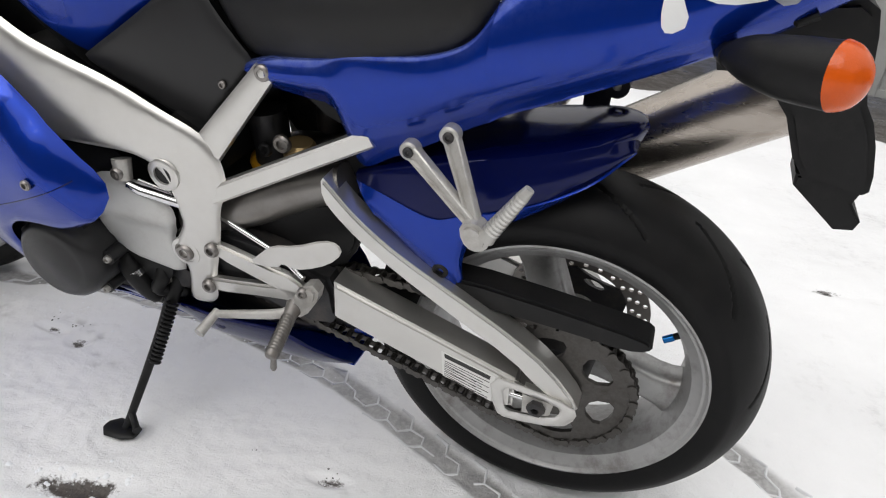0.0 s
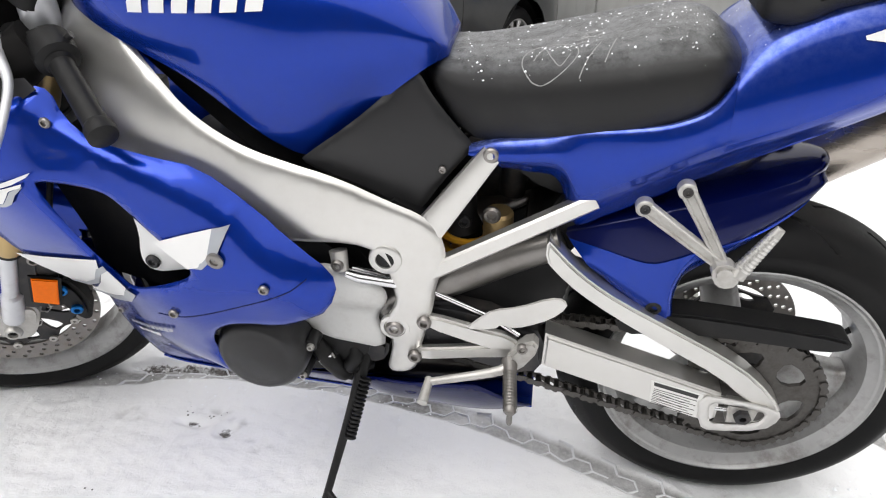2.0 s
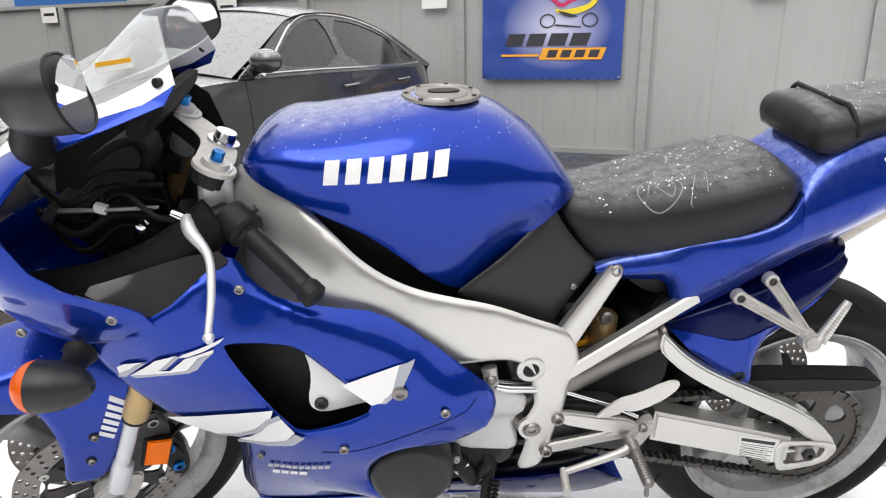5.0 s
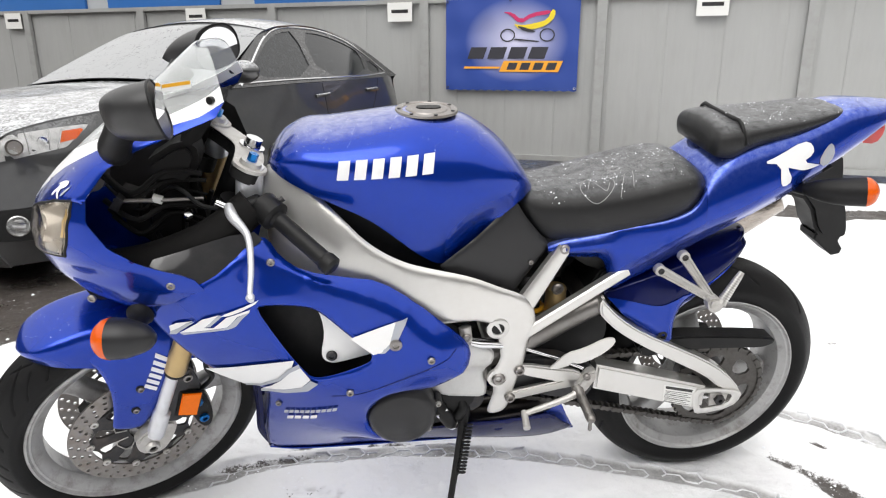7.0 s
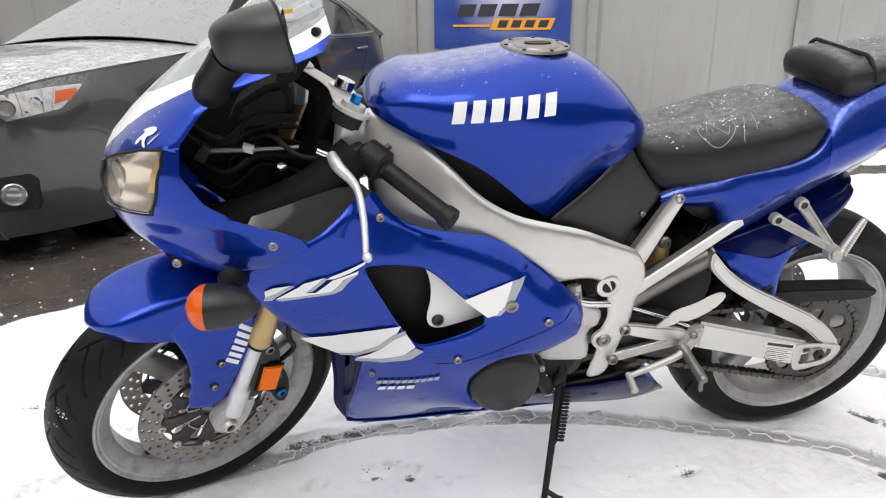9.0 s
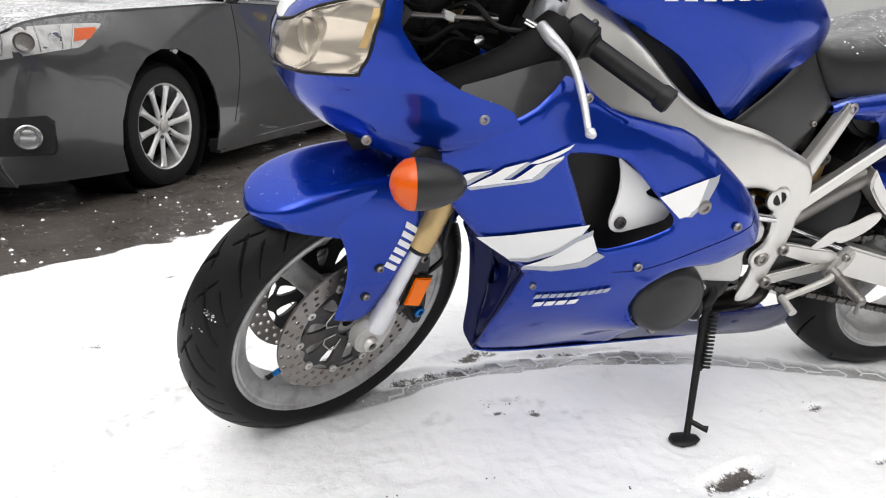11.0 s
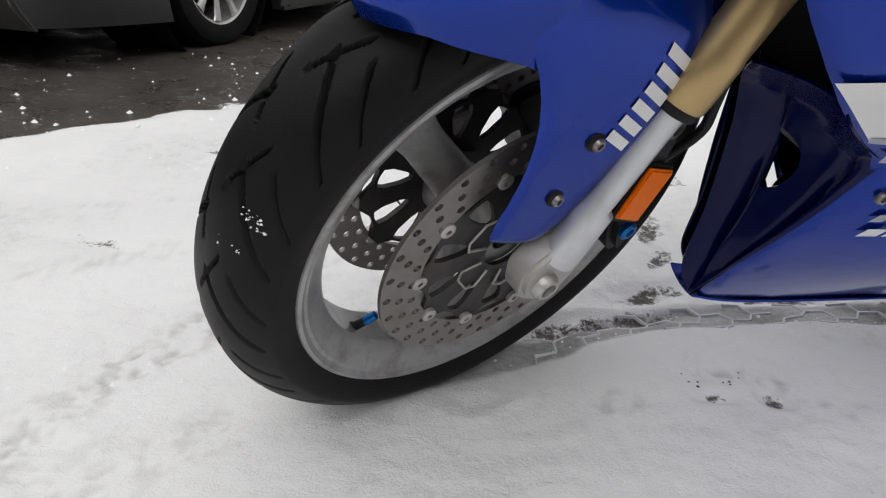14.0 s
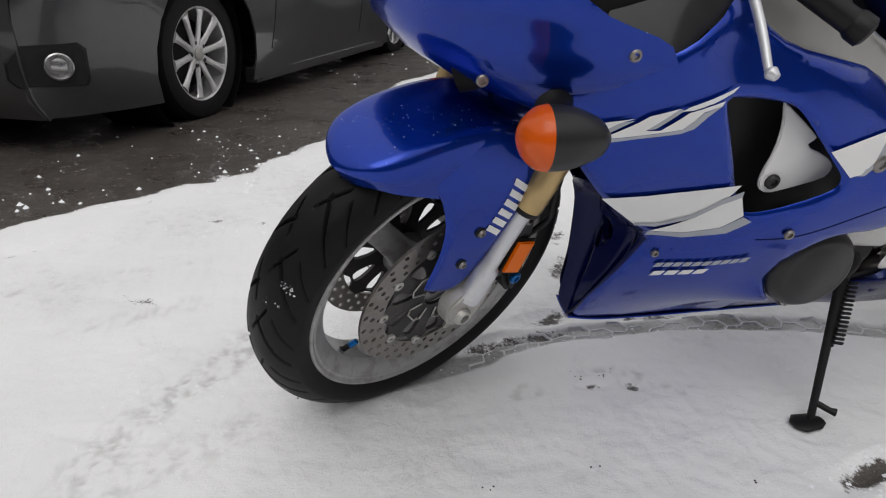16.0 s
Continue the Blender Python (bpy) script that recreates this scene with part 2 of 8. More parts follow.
def skin(rings, closed=True, caps=True):
    """Quads between rings of equal length."""
    m = len(rings[0])
    verts = [tuple(p) for r in rings for p in r]
    faces = []
    for i in range(len(rings) - 1):
        for j in range(m if closed else m - 1):
            k = (j + 1) % m
            faces.append((i * m + j, i * m + k, (i + 1) * m + k, (i + 1) * m + j))
    if closed and caps:
        faces.append(tuple(range(m)))
        faces.append(tuple((len(rings) - 1) * m + j for j in reversed(range(m))))
    return from_lists(verts, faces)


def thick(bm, t):
    bmesh.ops.recalc_face_normals(bm, faces=bm.faces[:])
    bmesh.ops.solidify(bm, geom=bm.faces[:], thickness=t)
    return bm


def prism(pts, v0, v1, bev=0.003, ch=0, seg=2):
    """A side profile of (u, w) from v0 to v1, with rounded rims."""
    if ch:
        pts = chaikin(pts, ch)
    bm = bmesh.new()
    vs = [bm.verts.new((p[0], v0, p[1])) for p in pts]
    f = bm.faces.new(vs)
    ext = bmesh.ops.extrude_face_region(bm, geom=[f])
    top = [e for e in ext["geom"] if isinstance(e, bmesh.types.BMVert)]
    bmesh.ops.translate(bm, vec=(0, v1 - v0, 0), verts=top)
    bmesh.ops.recalc_face_normals(bm, faces=bm.faces[:])
    if bev:
        edges = [e for e in bm.edges if abs(e.verts[0].co.y - e.verts[1].co.y) < 1e-6]
        bmesh.ops.bevel(bm, geom=edges, offset=bev, segments=seg, affect="EDGES", clamp_overlap=True)
    return bm


def tube(pts, radii, seg=16, n=0, squash=None):
    """A round bar along points; radii: one or one for each point."""
    if not hasattr(radii, "__len__"):
        radii = [radii] * len(pts)
    rows = np.array([(*p, r) for p, r in zip(pts, radii)], float)
    if n:
        rows = spline(rows, n)
    rings = []
    side = None
    for i, row in enumerate(rows):
        a, b = Vector(rows[max(i - 1, 0)][:3]), Vector(rows[min(i + 1, len(rows) - 1)][:3])
        d = (b - a).normalized()
        if side is None:
            side = d.orthogonal().normalized()
        side = (side - d * side.dot(d)).normalized()
        up = d.cross(side)
        rings.append([Vector(row[:3]) + float(row[3]) * (math.cos(q) * side + math.sin(q) * up) for q in np.linspace(0, 2 * math.pi, seg, endpoint=False)])
    return skin(rings)


def lathe(profile, seg=64, closed=True):
    """Revolves (v, r) round the lateral axis."""
    rings = []
    for a in np.linspace(0, 2 * math.pi, seg, endpoint=False):
        rings.append([(r * math.cos(a), v, r * math.sin(a)) for v, r in profile])
    m = len(profile)
    verts = [p for r in rings for p in r]
    faces = []
    for i in range(seg):
        k = (i + 1) % seg
        for j in range(m if closed else m - 1):
            q = (j + 1) % m
            faces.append((i * m + j, i * m + q, k * m + q, k * m + j))
    return from_lists(verts, faces)


def disc(c, r, v0, v1, seg=24, bev=0.0015):
    pts = [(c[0] + r * math.cos(a), c[1] + r * math.sin(a)) for a in np.linspace(0, 2 * math.pi, seg, endpoint=False)]
    return prism(pts, v0, v1, bev)


def rbf(ctrl):
    """A thin-plate surface through (u, w, value) points."""
    c = np.array(ctrl, float)
    d = np.linalg.norm(c[:, None, :2] - c[None, :, :2], axis=2)
    k = np.where(d > 0, d * d * np.log(d + 1e-12), 0)
    n = len(c)
    a = np.zeros((n + 3, n + 3))
    a[:n, :n], a[:n, n], a[:n, n + 1:], a[n, :n], a[n + 1:, :n] = k + 1e-5 * np.eye(n), 1, c[:, :2], 1, c[:, :2].T
    w = np.linalg.solve(a, np.append(c[:, 2], (0, 0, 0)))

    def f(p):
        p = np.atleast_2d(np.array(p, float))
        q = np.linalg.norm(p[:, None] - c[None, :, :2], axis=2)
        return np.where(q > 0, q * q * np.log(q + 1e-12), 0) @ w[:n] + w[n] + p @ w[n + 1:]
    return f


def rim_distance(p, poly):
    a = np.array(poly, float)
    b = np.roll(a, -1, 0)
    d = b - a
    t = np.clip(((p[:, None] - a) * d).sum(2) / np.maximum((d * d).sum(1), 1e-12), 0, 1)
    return np.linalg.norm(p[:, None] - (a + t[..., None] * d), axis=2).min(1)


def inside(p, poly):
    a = np.array(poly, float)
    b = np.roll(a, -1, 0)
    x, y = p[:, :1], p[:, 1:]
    c = ((a[:, 1] > y) != (b[:, 1] > y)) & (x < (b[:, 0] - a[:, 0]) * (y - a[:, 1]) / np.where(b[:, 1] == a[:, 1], 1e-9, b[:, 1] - a[:, 1]) + a[:, 0])
    return c.sum(1) % 2 == 1


def densify(poly, step):
    out = []
    for i, a in enumerate(poly):
        b = poly[(i + 1) % len(poly)]
        n = max(1, int(math.dist(a, b) / step))
        out += [(a[0] + (b[0] - a[0]) * k / n, a[1] + (b[1] - a[1]) * k / n) for k in range(n)]
    return out


def sheet(outline, vf, step=0.015, holes=(), edge=None, ch=2, hch=2):
    """A triangulated panel over a side profile; vf gives its lateral place. edge (depth, reach) rolls the rim inwards."""
    poly = densify(chaikin(outline, ch) if ch else outline, step)
    rims = [poly] + [densify(chaikin(h, hch) if hch else h, step) for h in holes]
    pts, edges = [], []
    for r in rims:
        k = len(pts)
        pts += r
        edges += [(k + i, k + (i + 1) % len(r)) for i in range(len(r))]
    base = len(pts)
    lo, hi = np.min(poly, 0), np.max(poly, 0)
    grid = [(x + (0.5 * step if j % 2 else 0), y) for j, y in enumerate(np.arange(lo[1], hi[1], step * 0.87)) for x in np.arange(lo[0], hi[0], step)]
    extra = []
    if edge:
        for r in rims:
            a = np.array(r)
            t = np.roll(a, -1, 0) - np.roll(a, 1, 0)
            t /= np.maximum(np.linalg.norm(t, axis=1)[:, None], 1e-9)
            for f in (0.2, 0.5, 1.0):
                for s in (-1, 1):
                    extra += [tuple(q) for q in a + s * f * edge[1] * np.stack([-t[:, 1], t[:, 0]], 1)]
    def keep(cand, gap):
        cand = np.array(cand, float).reshape(-1, 2)
        if not len(cand):
            return cand
        ok = inside(cand, poly)
        for h in rims[1:]:
            ok &= ~inside(cand, h)
        cand = cand[ok]
        d = np.min([rim_distance(cand, r) for r in rims], 0) if len(cand) else np.zeros(0)
        return cand[d > gap]
    more = keep(grid, edge[1] * 1.1 if edge else step * 0.45)
    if edge:
        e2 = keep(extra, edge[1] * 0.17)
        more = np.concatenate([more, e2])
    allp = [Vector(p) for p in pts] + [Vector(p) for p in more]
    vs, _, fs, *_ = delaunay_2d_cdt(allp, edges, [], 0, 1e-5)
    p = np.array([tuple(v) for v in vs])
    tri = np.array([f for f in fs if len(f) == 3])
    cen = p[tri].mean(1)
    ok = inside(cen, poly)
    for h in rims[1:]:
        ok &= ~inside(cen, h)
    v = vf(p) if callable(vf) else np.full(len(p), float(vf))
    if edge:
        d = np.min([rim_distance(p, r) for r in rims], 0)
        v = v - edge[0] * (1 - np.clip(d / edge[1], 0, 1)) ** 2
    return from_lists([(a[0], b, a[1]) for a, b in zip(p, v)], [tuple(t) for t in tri[ok]])

# ---- yard ground ----
def dusted(name, base, rough, metal, coat, amount=0.5, scale=40.0, low=0.55, floor_=0.35):
    """Paint with snow lying on the faces that look up."""
    m = mat(name, base, rough, metal, coat, 0.08, 30, dirt=(0.09, 0.085, 0.08, 1), dscale=5, damt=0.35)
    n, l = m.node_tree.nodes, m.node_tree.links
    b = n["Principled BSDF"]
    old = b.inputs["Base Color"].links[0].from_socket
    rold = b.inputs["Roughness"].links[0].from_socket
    geo = n.new("ShaderNodeNewGeometry")
    sep = n.new("ShaderNodeSeparateXYZ")
    l.new(geo.outputs["Normal"], sep.inputs[0])
    up = n.new("ShaderNodeMapRange")
    up.inputs["From Min"].default_value, up.inputs["From Max"].default_value = floor_, 0.95
    l.new(sep.outputs["Z"], up.inputs["Value"])
    tc = n.new("ShaderNodeTexCoord")
    acc = None
    for sc, thr in ((scale, low), (scale * 6, low - 0.02)):
        ns = n.new("ShaderNodeTexNoise")
        ns.inputs["Scale"].default_value, ns.inputs["Detail"].default_value, ns.inputs["Roughness"].default_value = sc, 8, 0.75
        l.new(tc.outputs["Object"], ns.inputs["Vector"])
        r = n.new("ShaderNodeMapRange")
        r.inputs["From Min"].default_value, r.inputs["From Max"].default_value, r.inputs["To Max"].default_value = thr, thr + 0.12, 1.0
        l.new(ns.outputs["Fac"], r.inputs["Value"])
        if acc is None:
            acc = r.outputs[0]
        else:
            mx = n.new("ShaderNodeMath")
            mx.operation = "MAXIMUM"
            l.new(acc, mx.inputs[0])
            l.new(r.outputs[0], mx.inputs[1])
            acc = mx.outputs[0]
    mu = n.new("ShaderNodeMath")
    mu.operation = "MULTIPLY"
    l.new(acc, mu.inputs[0])
    l.new(up.outputs[0], mu.inputs[1])
    m2 = n.new("ShaderNodeMath")
    m2.operation = "MULTIPLY"
    m2.inputs[1].default_value = amount
    l.new(mu.outputs[0], m2.inputs[0])
    c = n.new("ShaderNodeMixRGB")
    c.inputs["Color2"].default_value = (0.8, 0.82, 0.85, 1)
    l.new(m2.outputs[0], c.inputs["Fac"])
    l.new(old, c.inputs["Color1"])
    l.new(c.outputs[0], b.inputs["Base Color"])
    rm = n.new("ShaderNodeMixRGB")
    rm.inputs["Color2"].default_value = (0.8, 0.8, 0.8, 1)
    l.new(m2.outputs[0], rm.inputs["Fac"])
    l.new(rold, rm.inputs["Color1"])
    l.new(rm.outputs[0], b.inputs["Roughness"])
    return m


def ground_material():
    m = bpy.data.materials.new("snowy_asphalt")
    m.use_nodes = True
    n, l = m.node_tree.nodes, m.node_tree.links
    b = n["Principled BSDF"]
    tc = n.new("ShaderNodeTexCoord")

    def nz(scale, detail=6, rough=0.6):
        t = n.new("ShaderNodeTexNoise")
        t.inputs["Scale"].default_value, t.inputs["Detail"].default_value, t.inputs["Roughness"].default_value = scale, detail, rough
        l.new(tc.outputs["Object"], t.inputs["Vector"])
        return t.outputs["Fac"]

    def rng(v, a, c, lo=0.0, hi=1.0):
        r = n.new("ShaderNodeMapRange")
        r.inputs["From Min"].default_value, r.inputs["From Max"].default_value = a, c
        r.inputs["To Min"].default_value, r.inputs["To Max"].default_value = lo, hi
        l.new(v, r.inputs["Value"])
        return r.outputs[0]

    def mixc(f, a, c):
        x = n.new("ShaderNodeMixRGB")
        l.new(f, x.inputs["Fac"])
        for k, v in (("Color1", a), ("Color2", c)):
            if isinstance(v, tuple):
                x.inputs[k].default_value = v
            else:
                l.new(v, x.inputs[k])
        return x.outputs[0]

    def op(kind, a, c):
        x = n.new("ShaderNodeMath")
        x.operation = kind
        for k, v in enumerate((a, c)):
            if isinstance(v, float):
                x.inputs[k].default_value = v
            else:
                l.new(v, x.inputs[k])
        return x.outputs[0]

    at = n.new("ShaderNodeAttribute")
    at.attribute_name = "bare"
    bare = at.outputs["Fac"]
    ragged = op("ADD", op("MULTIPLY", bare, 1.5), op("MULTIPLY", op("SUBTRACT", nz(16, 8, 0.75), 0.5), 2.2))
    ragged = op("ADD", ragged, op("MULTIPLY", op("SUBTRACT", nz(140, 4), 0.5), 0.7))
    fac = rng(ragged, 0.62, 0.86)
    # snow: clean white with faint grey slush
    snow = mixc(rng(nz(1.7, 5), 0.35, 0.7), (0.84, 0.845, 0.86, 1), (0.76, 0.765, 0.78, 1))
    snow = mixc(op("MULTIPLY", rng(nz(1.6, 4, 0.6), 0.50, 0.66), rng(nz(30, 7, 0.7), 0.5, 0.72, 0, 0.5)), snow, (0.42, 0.42, 0.43, 1))
    snow = mixc(rng(nz(9, 8, 0.75), 0.6, 0.85, 0, 0.45), snow, (0.50, 0.49, 0.48, 1))
    snow = mixc(rng(nz(60, 5, 0.7), 0.70, 0.80, 0, 0.4), snow, (0.35, 0.32, 0.30, 1))
    ap = n.new("ShaderNodeAttribute")
    ap.attribute_name = "packed"
    snow = mixc(op("MULTIPLY", ap.outputs["Fac"], rng(nz(90, 6, 0.7), 0.25, 0.6, 0.65, 1.0)), snow, (0.15, 0.145, 0.14, 1))
    # wet asphalt with gravel and melting flakes
    tar = mixc(rng(nz(160, 4), 0.3, 0.7), (0.036, 0.031, 0.028, 1), (0.10, 0.087, 0.078, 1))
    tar = mixc(rng(nz(2.2, 6), 0.4, 0.7), tar, (0.045, 0.038, 0.034, 1))
    tar = mixc(rng(nz(48, 6, 0.7), 0.63, 0.66, 0, 0.8), tar, (0.6, 0.61, 0.63, 1))
    tar = mixc(rng(nz(150, 4, 0.6), 0.67, 0.70, 0, 0.6), tar, (0.55, 0.56, 0.58, 1))
    tar = mixc(rng(nz(4.5, 8, 0.7), 0.60, 0.72, 0, 0.35), tar, (0.45, 0.45, 0.46, 1))
    l.new(mixc(fac, snow, tar), b.inputs["Base Color"])
    wet = rng(nz(5, 5), 0.35, 0.65, 0.22, 0.6)
    rr = n.new("ShaderNodeMix")
    l.new(fac, rr.inputs["Factor"])
    rr.inputs["A"].default_value = 0.65
    l.new(wet, rr.inputs["B"])
    l.new(rr.outputs["Result"], b.inputs["Roughness"])
    bp = n.new("ShaderNodeBump")
    bp.inputs["Strength"].default_value, bp.inputs["Distance"].default_value = 0.8, 0.005
    crust = op("MULTIPLY", rng(nz(1.6, 4, 0.6), 0.50, 0.66), nz(30, 7, 0.7))
    hh = op("ADD", op("ADD", op("MULTIPLY", crust, 2.6), op("MULTIPLY", nz(45, 8, 0.65), 1.0)), op("MULTIPLY", nz(350, 3), 0.35))
    l.new(hh, bp.inputs["Height"])
    l.new(bp.outputs[0], b.inputs["Normal"])
    return m


EDGE = [(-30, -9), (-8, -1.4), (-3.5, 0.25), (-2.42, 0.90), (-2.25, 1.05), (-2.10, 1.13), (-1.88, 1.25), (-1.76, 1.38), (-1.62, 1.62), (-1.45, 1.86), (-1.2, 2.5), (-1.0, 3.0), (-0.5, 3.7), (0.3, 4.15), (1.2, 4.0), (2.0, 2.75), (2.9, 2.4), (4.5, 1.2), (9, -2), (30, -6), (30, 30), (-30, 30)]
SNOWBACK = [(1.6, 3.9), (2.4, 3.0), (3.4, 2.65), (5, 1.6), (9, -1), (9, 3), (4, 3.9), (2.6, 4.5)]
TRACKS = [([(-1.30, 0.028), (-1.25, 0.04), (-1.2, 0.068), (-1.05, 0.098), (-0.79, 0.095), (-0.46, 0.032), (-0.16, -0.085), (0.10, -0.22), (0.22, -0.40), (0.28, -0.70), (0.3, -1.3)], 0.033),
          ([(0.16, 0.36), (0.42, 0.13), (0.54, 0.03), (0.67, -0.13), (0.9, -0.48), (1.2, -1.0)], 0.034)]
PATCHES = [(0.27, -0.10, 0.13, 0.035, -1.0, 0.62), (0.33, -0.24, 0.16, 0.05, -1.25, 0.70), (0.40, -0.42, 0.16, 0.06, -0.95, 0.75), (0.145, -0.36, 0.085, 0.022, -1.15, 0.85), (0.415, -0.03, 0.05, 0.018, -0.9, 0.6), (0.62, -0.10, 0.16, 0.03, -0.9, 0.42),
           (-0.69, -0.405, 0.09, 0.036, 0.3, 0.80), (-0.72, -0.47, 0.07, 0.03, 0.2, 0.55), (0.66, 1.08, 0.09, 0.03, 0.1, 0.6), (-1.84, 0.885, 0.07, 0.022, -0.15, 0.5), (-1.74, 0.85, 0.09, 0.012, -0.35, 0.38), (-2.35, 0.735, 0.06, 0.02, 0.3, 0.45), (-1.12, 0.11, 0.13, 0.022, 0.1, 0.55), (-1.02, 0.18, 0.12, 0.032, 0.2, 0.52), (-1.24, 0.09, 0.06, 0.02, 0.4, 0.6), (-0.95, 0.31, 0.10, 0.035, 0.8, 0.50), (-0.93, 0.43, 0.11, 0.045, 1.2, 0.52), (-0.86, 0.62, 0.13, 0.05, 0.9, 0.48), (-0.74, 0.68, 0.10, 0.04, 0.5, 0.44), (-0.80, 0.14, 0.16, 0.018, -0.1, 0.46), (-0.35, -0.42, 0.03, 0.015, 0.2, 0.55), (-1.06, -0.09, 0.03, 0.012, 0, 0.45), (-0.98, -0.10, 0.02, 0.02, 0, 0.5), (-0.33, -0.22, 0.03, 0.012, 0.2, 0.42), (-1.86, 0.02, 0.10, 0.018, 0.75, 0.30), (-1.95, -0.08, 0.09, 0.02, -0.3, 0.30), (-2.2, 0.62, 0.18, 0.025, 0.8, 0.32), (-2.0, 0.42, 0.16, 0.03, -0.35, 0.32), (0.95, 0.6, 0.2, 0.03, -0.4, 0.4)]


def axis_points(lo, hi, fine, a, b, step, far):
    pts = list(np.arange(lo, hi, fine))
    x, s = hi, fine
    while x < far:
        s = min(s * (1.0 if (a < x < b and s >= step) else 1.12), 6.0)
        if x < b:
            s = min(s, step)
        pts.append(x)
        x += s
    pts.append(far)
    left, x, s = [], lo, fine
    while x > -far:
        s = min(s * 1.12, 6.0)
        if x > a:
            s = min(s, step)
        x -= s
        left.append(max(x, -far))
    return np.array(sorted(set([round(float(q), 4) for q in left + pts])))


gx = axis_points(-2.02, 0.42, 0.0042, -3.4, 2.0, 0.022, 60.0)
gy = axis_points(-0.40, 0.22, 0.0042, -1.2, 4.2, 0.025, 60.0)
GX, GY = np.meshgrid(gx, gy)
P = np.stack([GX.ravel(), GY.ravel()], 1)


def signed(poly):
    near = (np.abs(P[:, 0]) < 12) & (np.abs(P[:, 1]) < 12)
    d = np.full(len(P), 3.0)
    for k in range(0, len(P), 8000):
        d[k:k + 8000] = rim_distance(P[k:k + 8000], poly)
    ins = inside(P, poly)
    return np.where(ins, d, -d)


wob = np.array([noise.noise((x * 2.3, y * 2.3, 0.0)) * 0.10 + noise.noise((x * 9, y * 9, 3.0)) * 0.035 for x, y in P])
sd = signed(EDGE) + wob
bare = np.clip(sd / 0.10 + 0.4, 0, 1)
back = signed(SNOWBACK) + wob * 2
bare = np.minimum(bare, 1 - np.clip(back / 0.15 + 0.5, 0, 1) * 0.9)
track_h = np.zeros(len(P))
packed = np.zeros(len(P))
for pts, half in TRACKS:
    c = spline([(*p,) for p in pts], 260)
    s = np.concatenate([[0], np.cumsum(np.linalg.norm(np.diff(c, axis=0), axis=1))])
    lo, hi = c.min(0) - 0.2, c.max(0) + 0.2
    near = np.where((P[:, 0] > lo[0]) & (P[:, 0] < hi[0]) & (P[:, 1] > lo[1]) & (P[:, 1] < hi[1]))[0]
    for k in range(0, len(near), 4000):
        idx = near[k:k + 4000]
        q = P[idx]
        dd = np.linalg.norm(q[:, None] - c[None], axis=2)
        j = dd.argmin(1)
        tang = np.gradient(c, axis=0)[j]
        nrm = np.stack([-tang[:, 1], tang[:, 0]], 1) / np.linalg.norm(tang, axis=1)[:, None]
        lat = ((q - c[j]) * nrm).sum(1)
        edge_ = np.clip((half - np.abs(lat)) / 0.012, 0, 1)
        fade = 0.45 + 0.55 * np.array([0.5 + 0.9 * noise.noise((a * 7, b_ * 7, 2.0)) for a, b_ in q])
        fade = np.clip(fade, 0.12, 1)
        track_h[idx] -= edge_ * 0.006
        packed[idx] = np.maximum(packed[idx], edge_ * fade)
for x, y, a, b_, ang, amt in PATCHES:
    ca, sa = math.cos(ang), math.sin(ang)
    dx, dy = P[:, 0] - x, P[:, 1] - y
    r = np.sqrt(((dx * ca + dy * sa) / a) ** 2 + ((-dx * sa + dy * ca) / b_) ** 2) + wob * 5
    f = np.clip(1.35 - r, 0, 1)
    bare = np.maximum(bare, f * amt)
    track_h -= 0.006 * np.clip(f, 0, 1) * amt
# light crusted bands where older tracks froze over
CRUST = [([(-1.50, 0.44), (-1.60, 0.33), (-1.736, 0.178), (-1.80, 0.10), (-1.877, 0.024), (-1.93, -0.07), (-1.99, -0.19), (-2.08, -0.40)], 0.042, 0.7),
         ([(-2.36, 0.475), (-2.232, 0.513), (-2.128, 0.55), (-1.989, 0.581), (-1.86, 0.60)], 0.022, 0.6),
         ([(-1.72, -0.08), (-1.80, -0.14), (-1.90, -0.19), (-2.0, -0.26)], 0.06, 0.4), ([(-2.1, 0.30), (-2.0, 0.33), (-1.88, 0.38)], 0.03, 0.4),
         ([(-1.22, -0.09), (-1.19, -0.088)], 0.012, 0.45), ([(-1.06, -0.045), (-1.03, -0.05)], 0.010, 0.6), ([(-0.99, -0.058), (-0.965, -0.068)], 0.013, 0.6), ([(-0.90, -0.125), (-0.87, -0.135)], 0.012, 0.45), ([(-1.49, -0.2), (-1.475, -0.215)], 0.012, 1.0)]
crust = np.zeros(len(P))
for pts, half, amt in CRUST:
    c = spline([(*p,) for p in pts], 80) if len(pts) > 2 else np.linspace(pts[0], pts[1], 20)
    lo, hi = c.min(0) - 0.2, c.max(0) + 0.2
    near = np.where((P[:, 0] > lo[0]) & (P[:, 0] < hi[0]) & (P[:, 1] > lo[1]) & (P[:, 1] < hi[1]))[0]
    d = np.linalg.norm(P[near][:, None] - c[None], axis=2).min(1) + wob[near] * 0.35
    crust[near] = np.maximum(crust[near], amt * np.clip(1.25 - d / half, 0, 1))
for k in np.where(crust > 0.01)[0]:
    x, y = P[k]
    g = noise.noise((x * 34, y * 34, 9.0)) + 0.7 * noise.noise((x * 80, y * 80, 4.0))
    track_h[k] -= crust[k] * (0.003 + 0.0042 * max(-0.3, g))
    packed[k] = max(packed[k], crust[k] * min(0.6, max(0.04, 0.14 + 0.8 * g)))
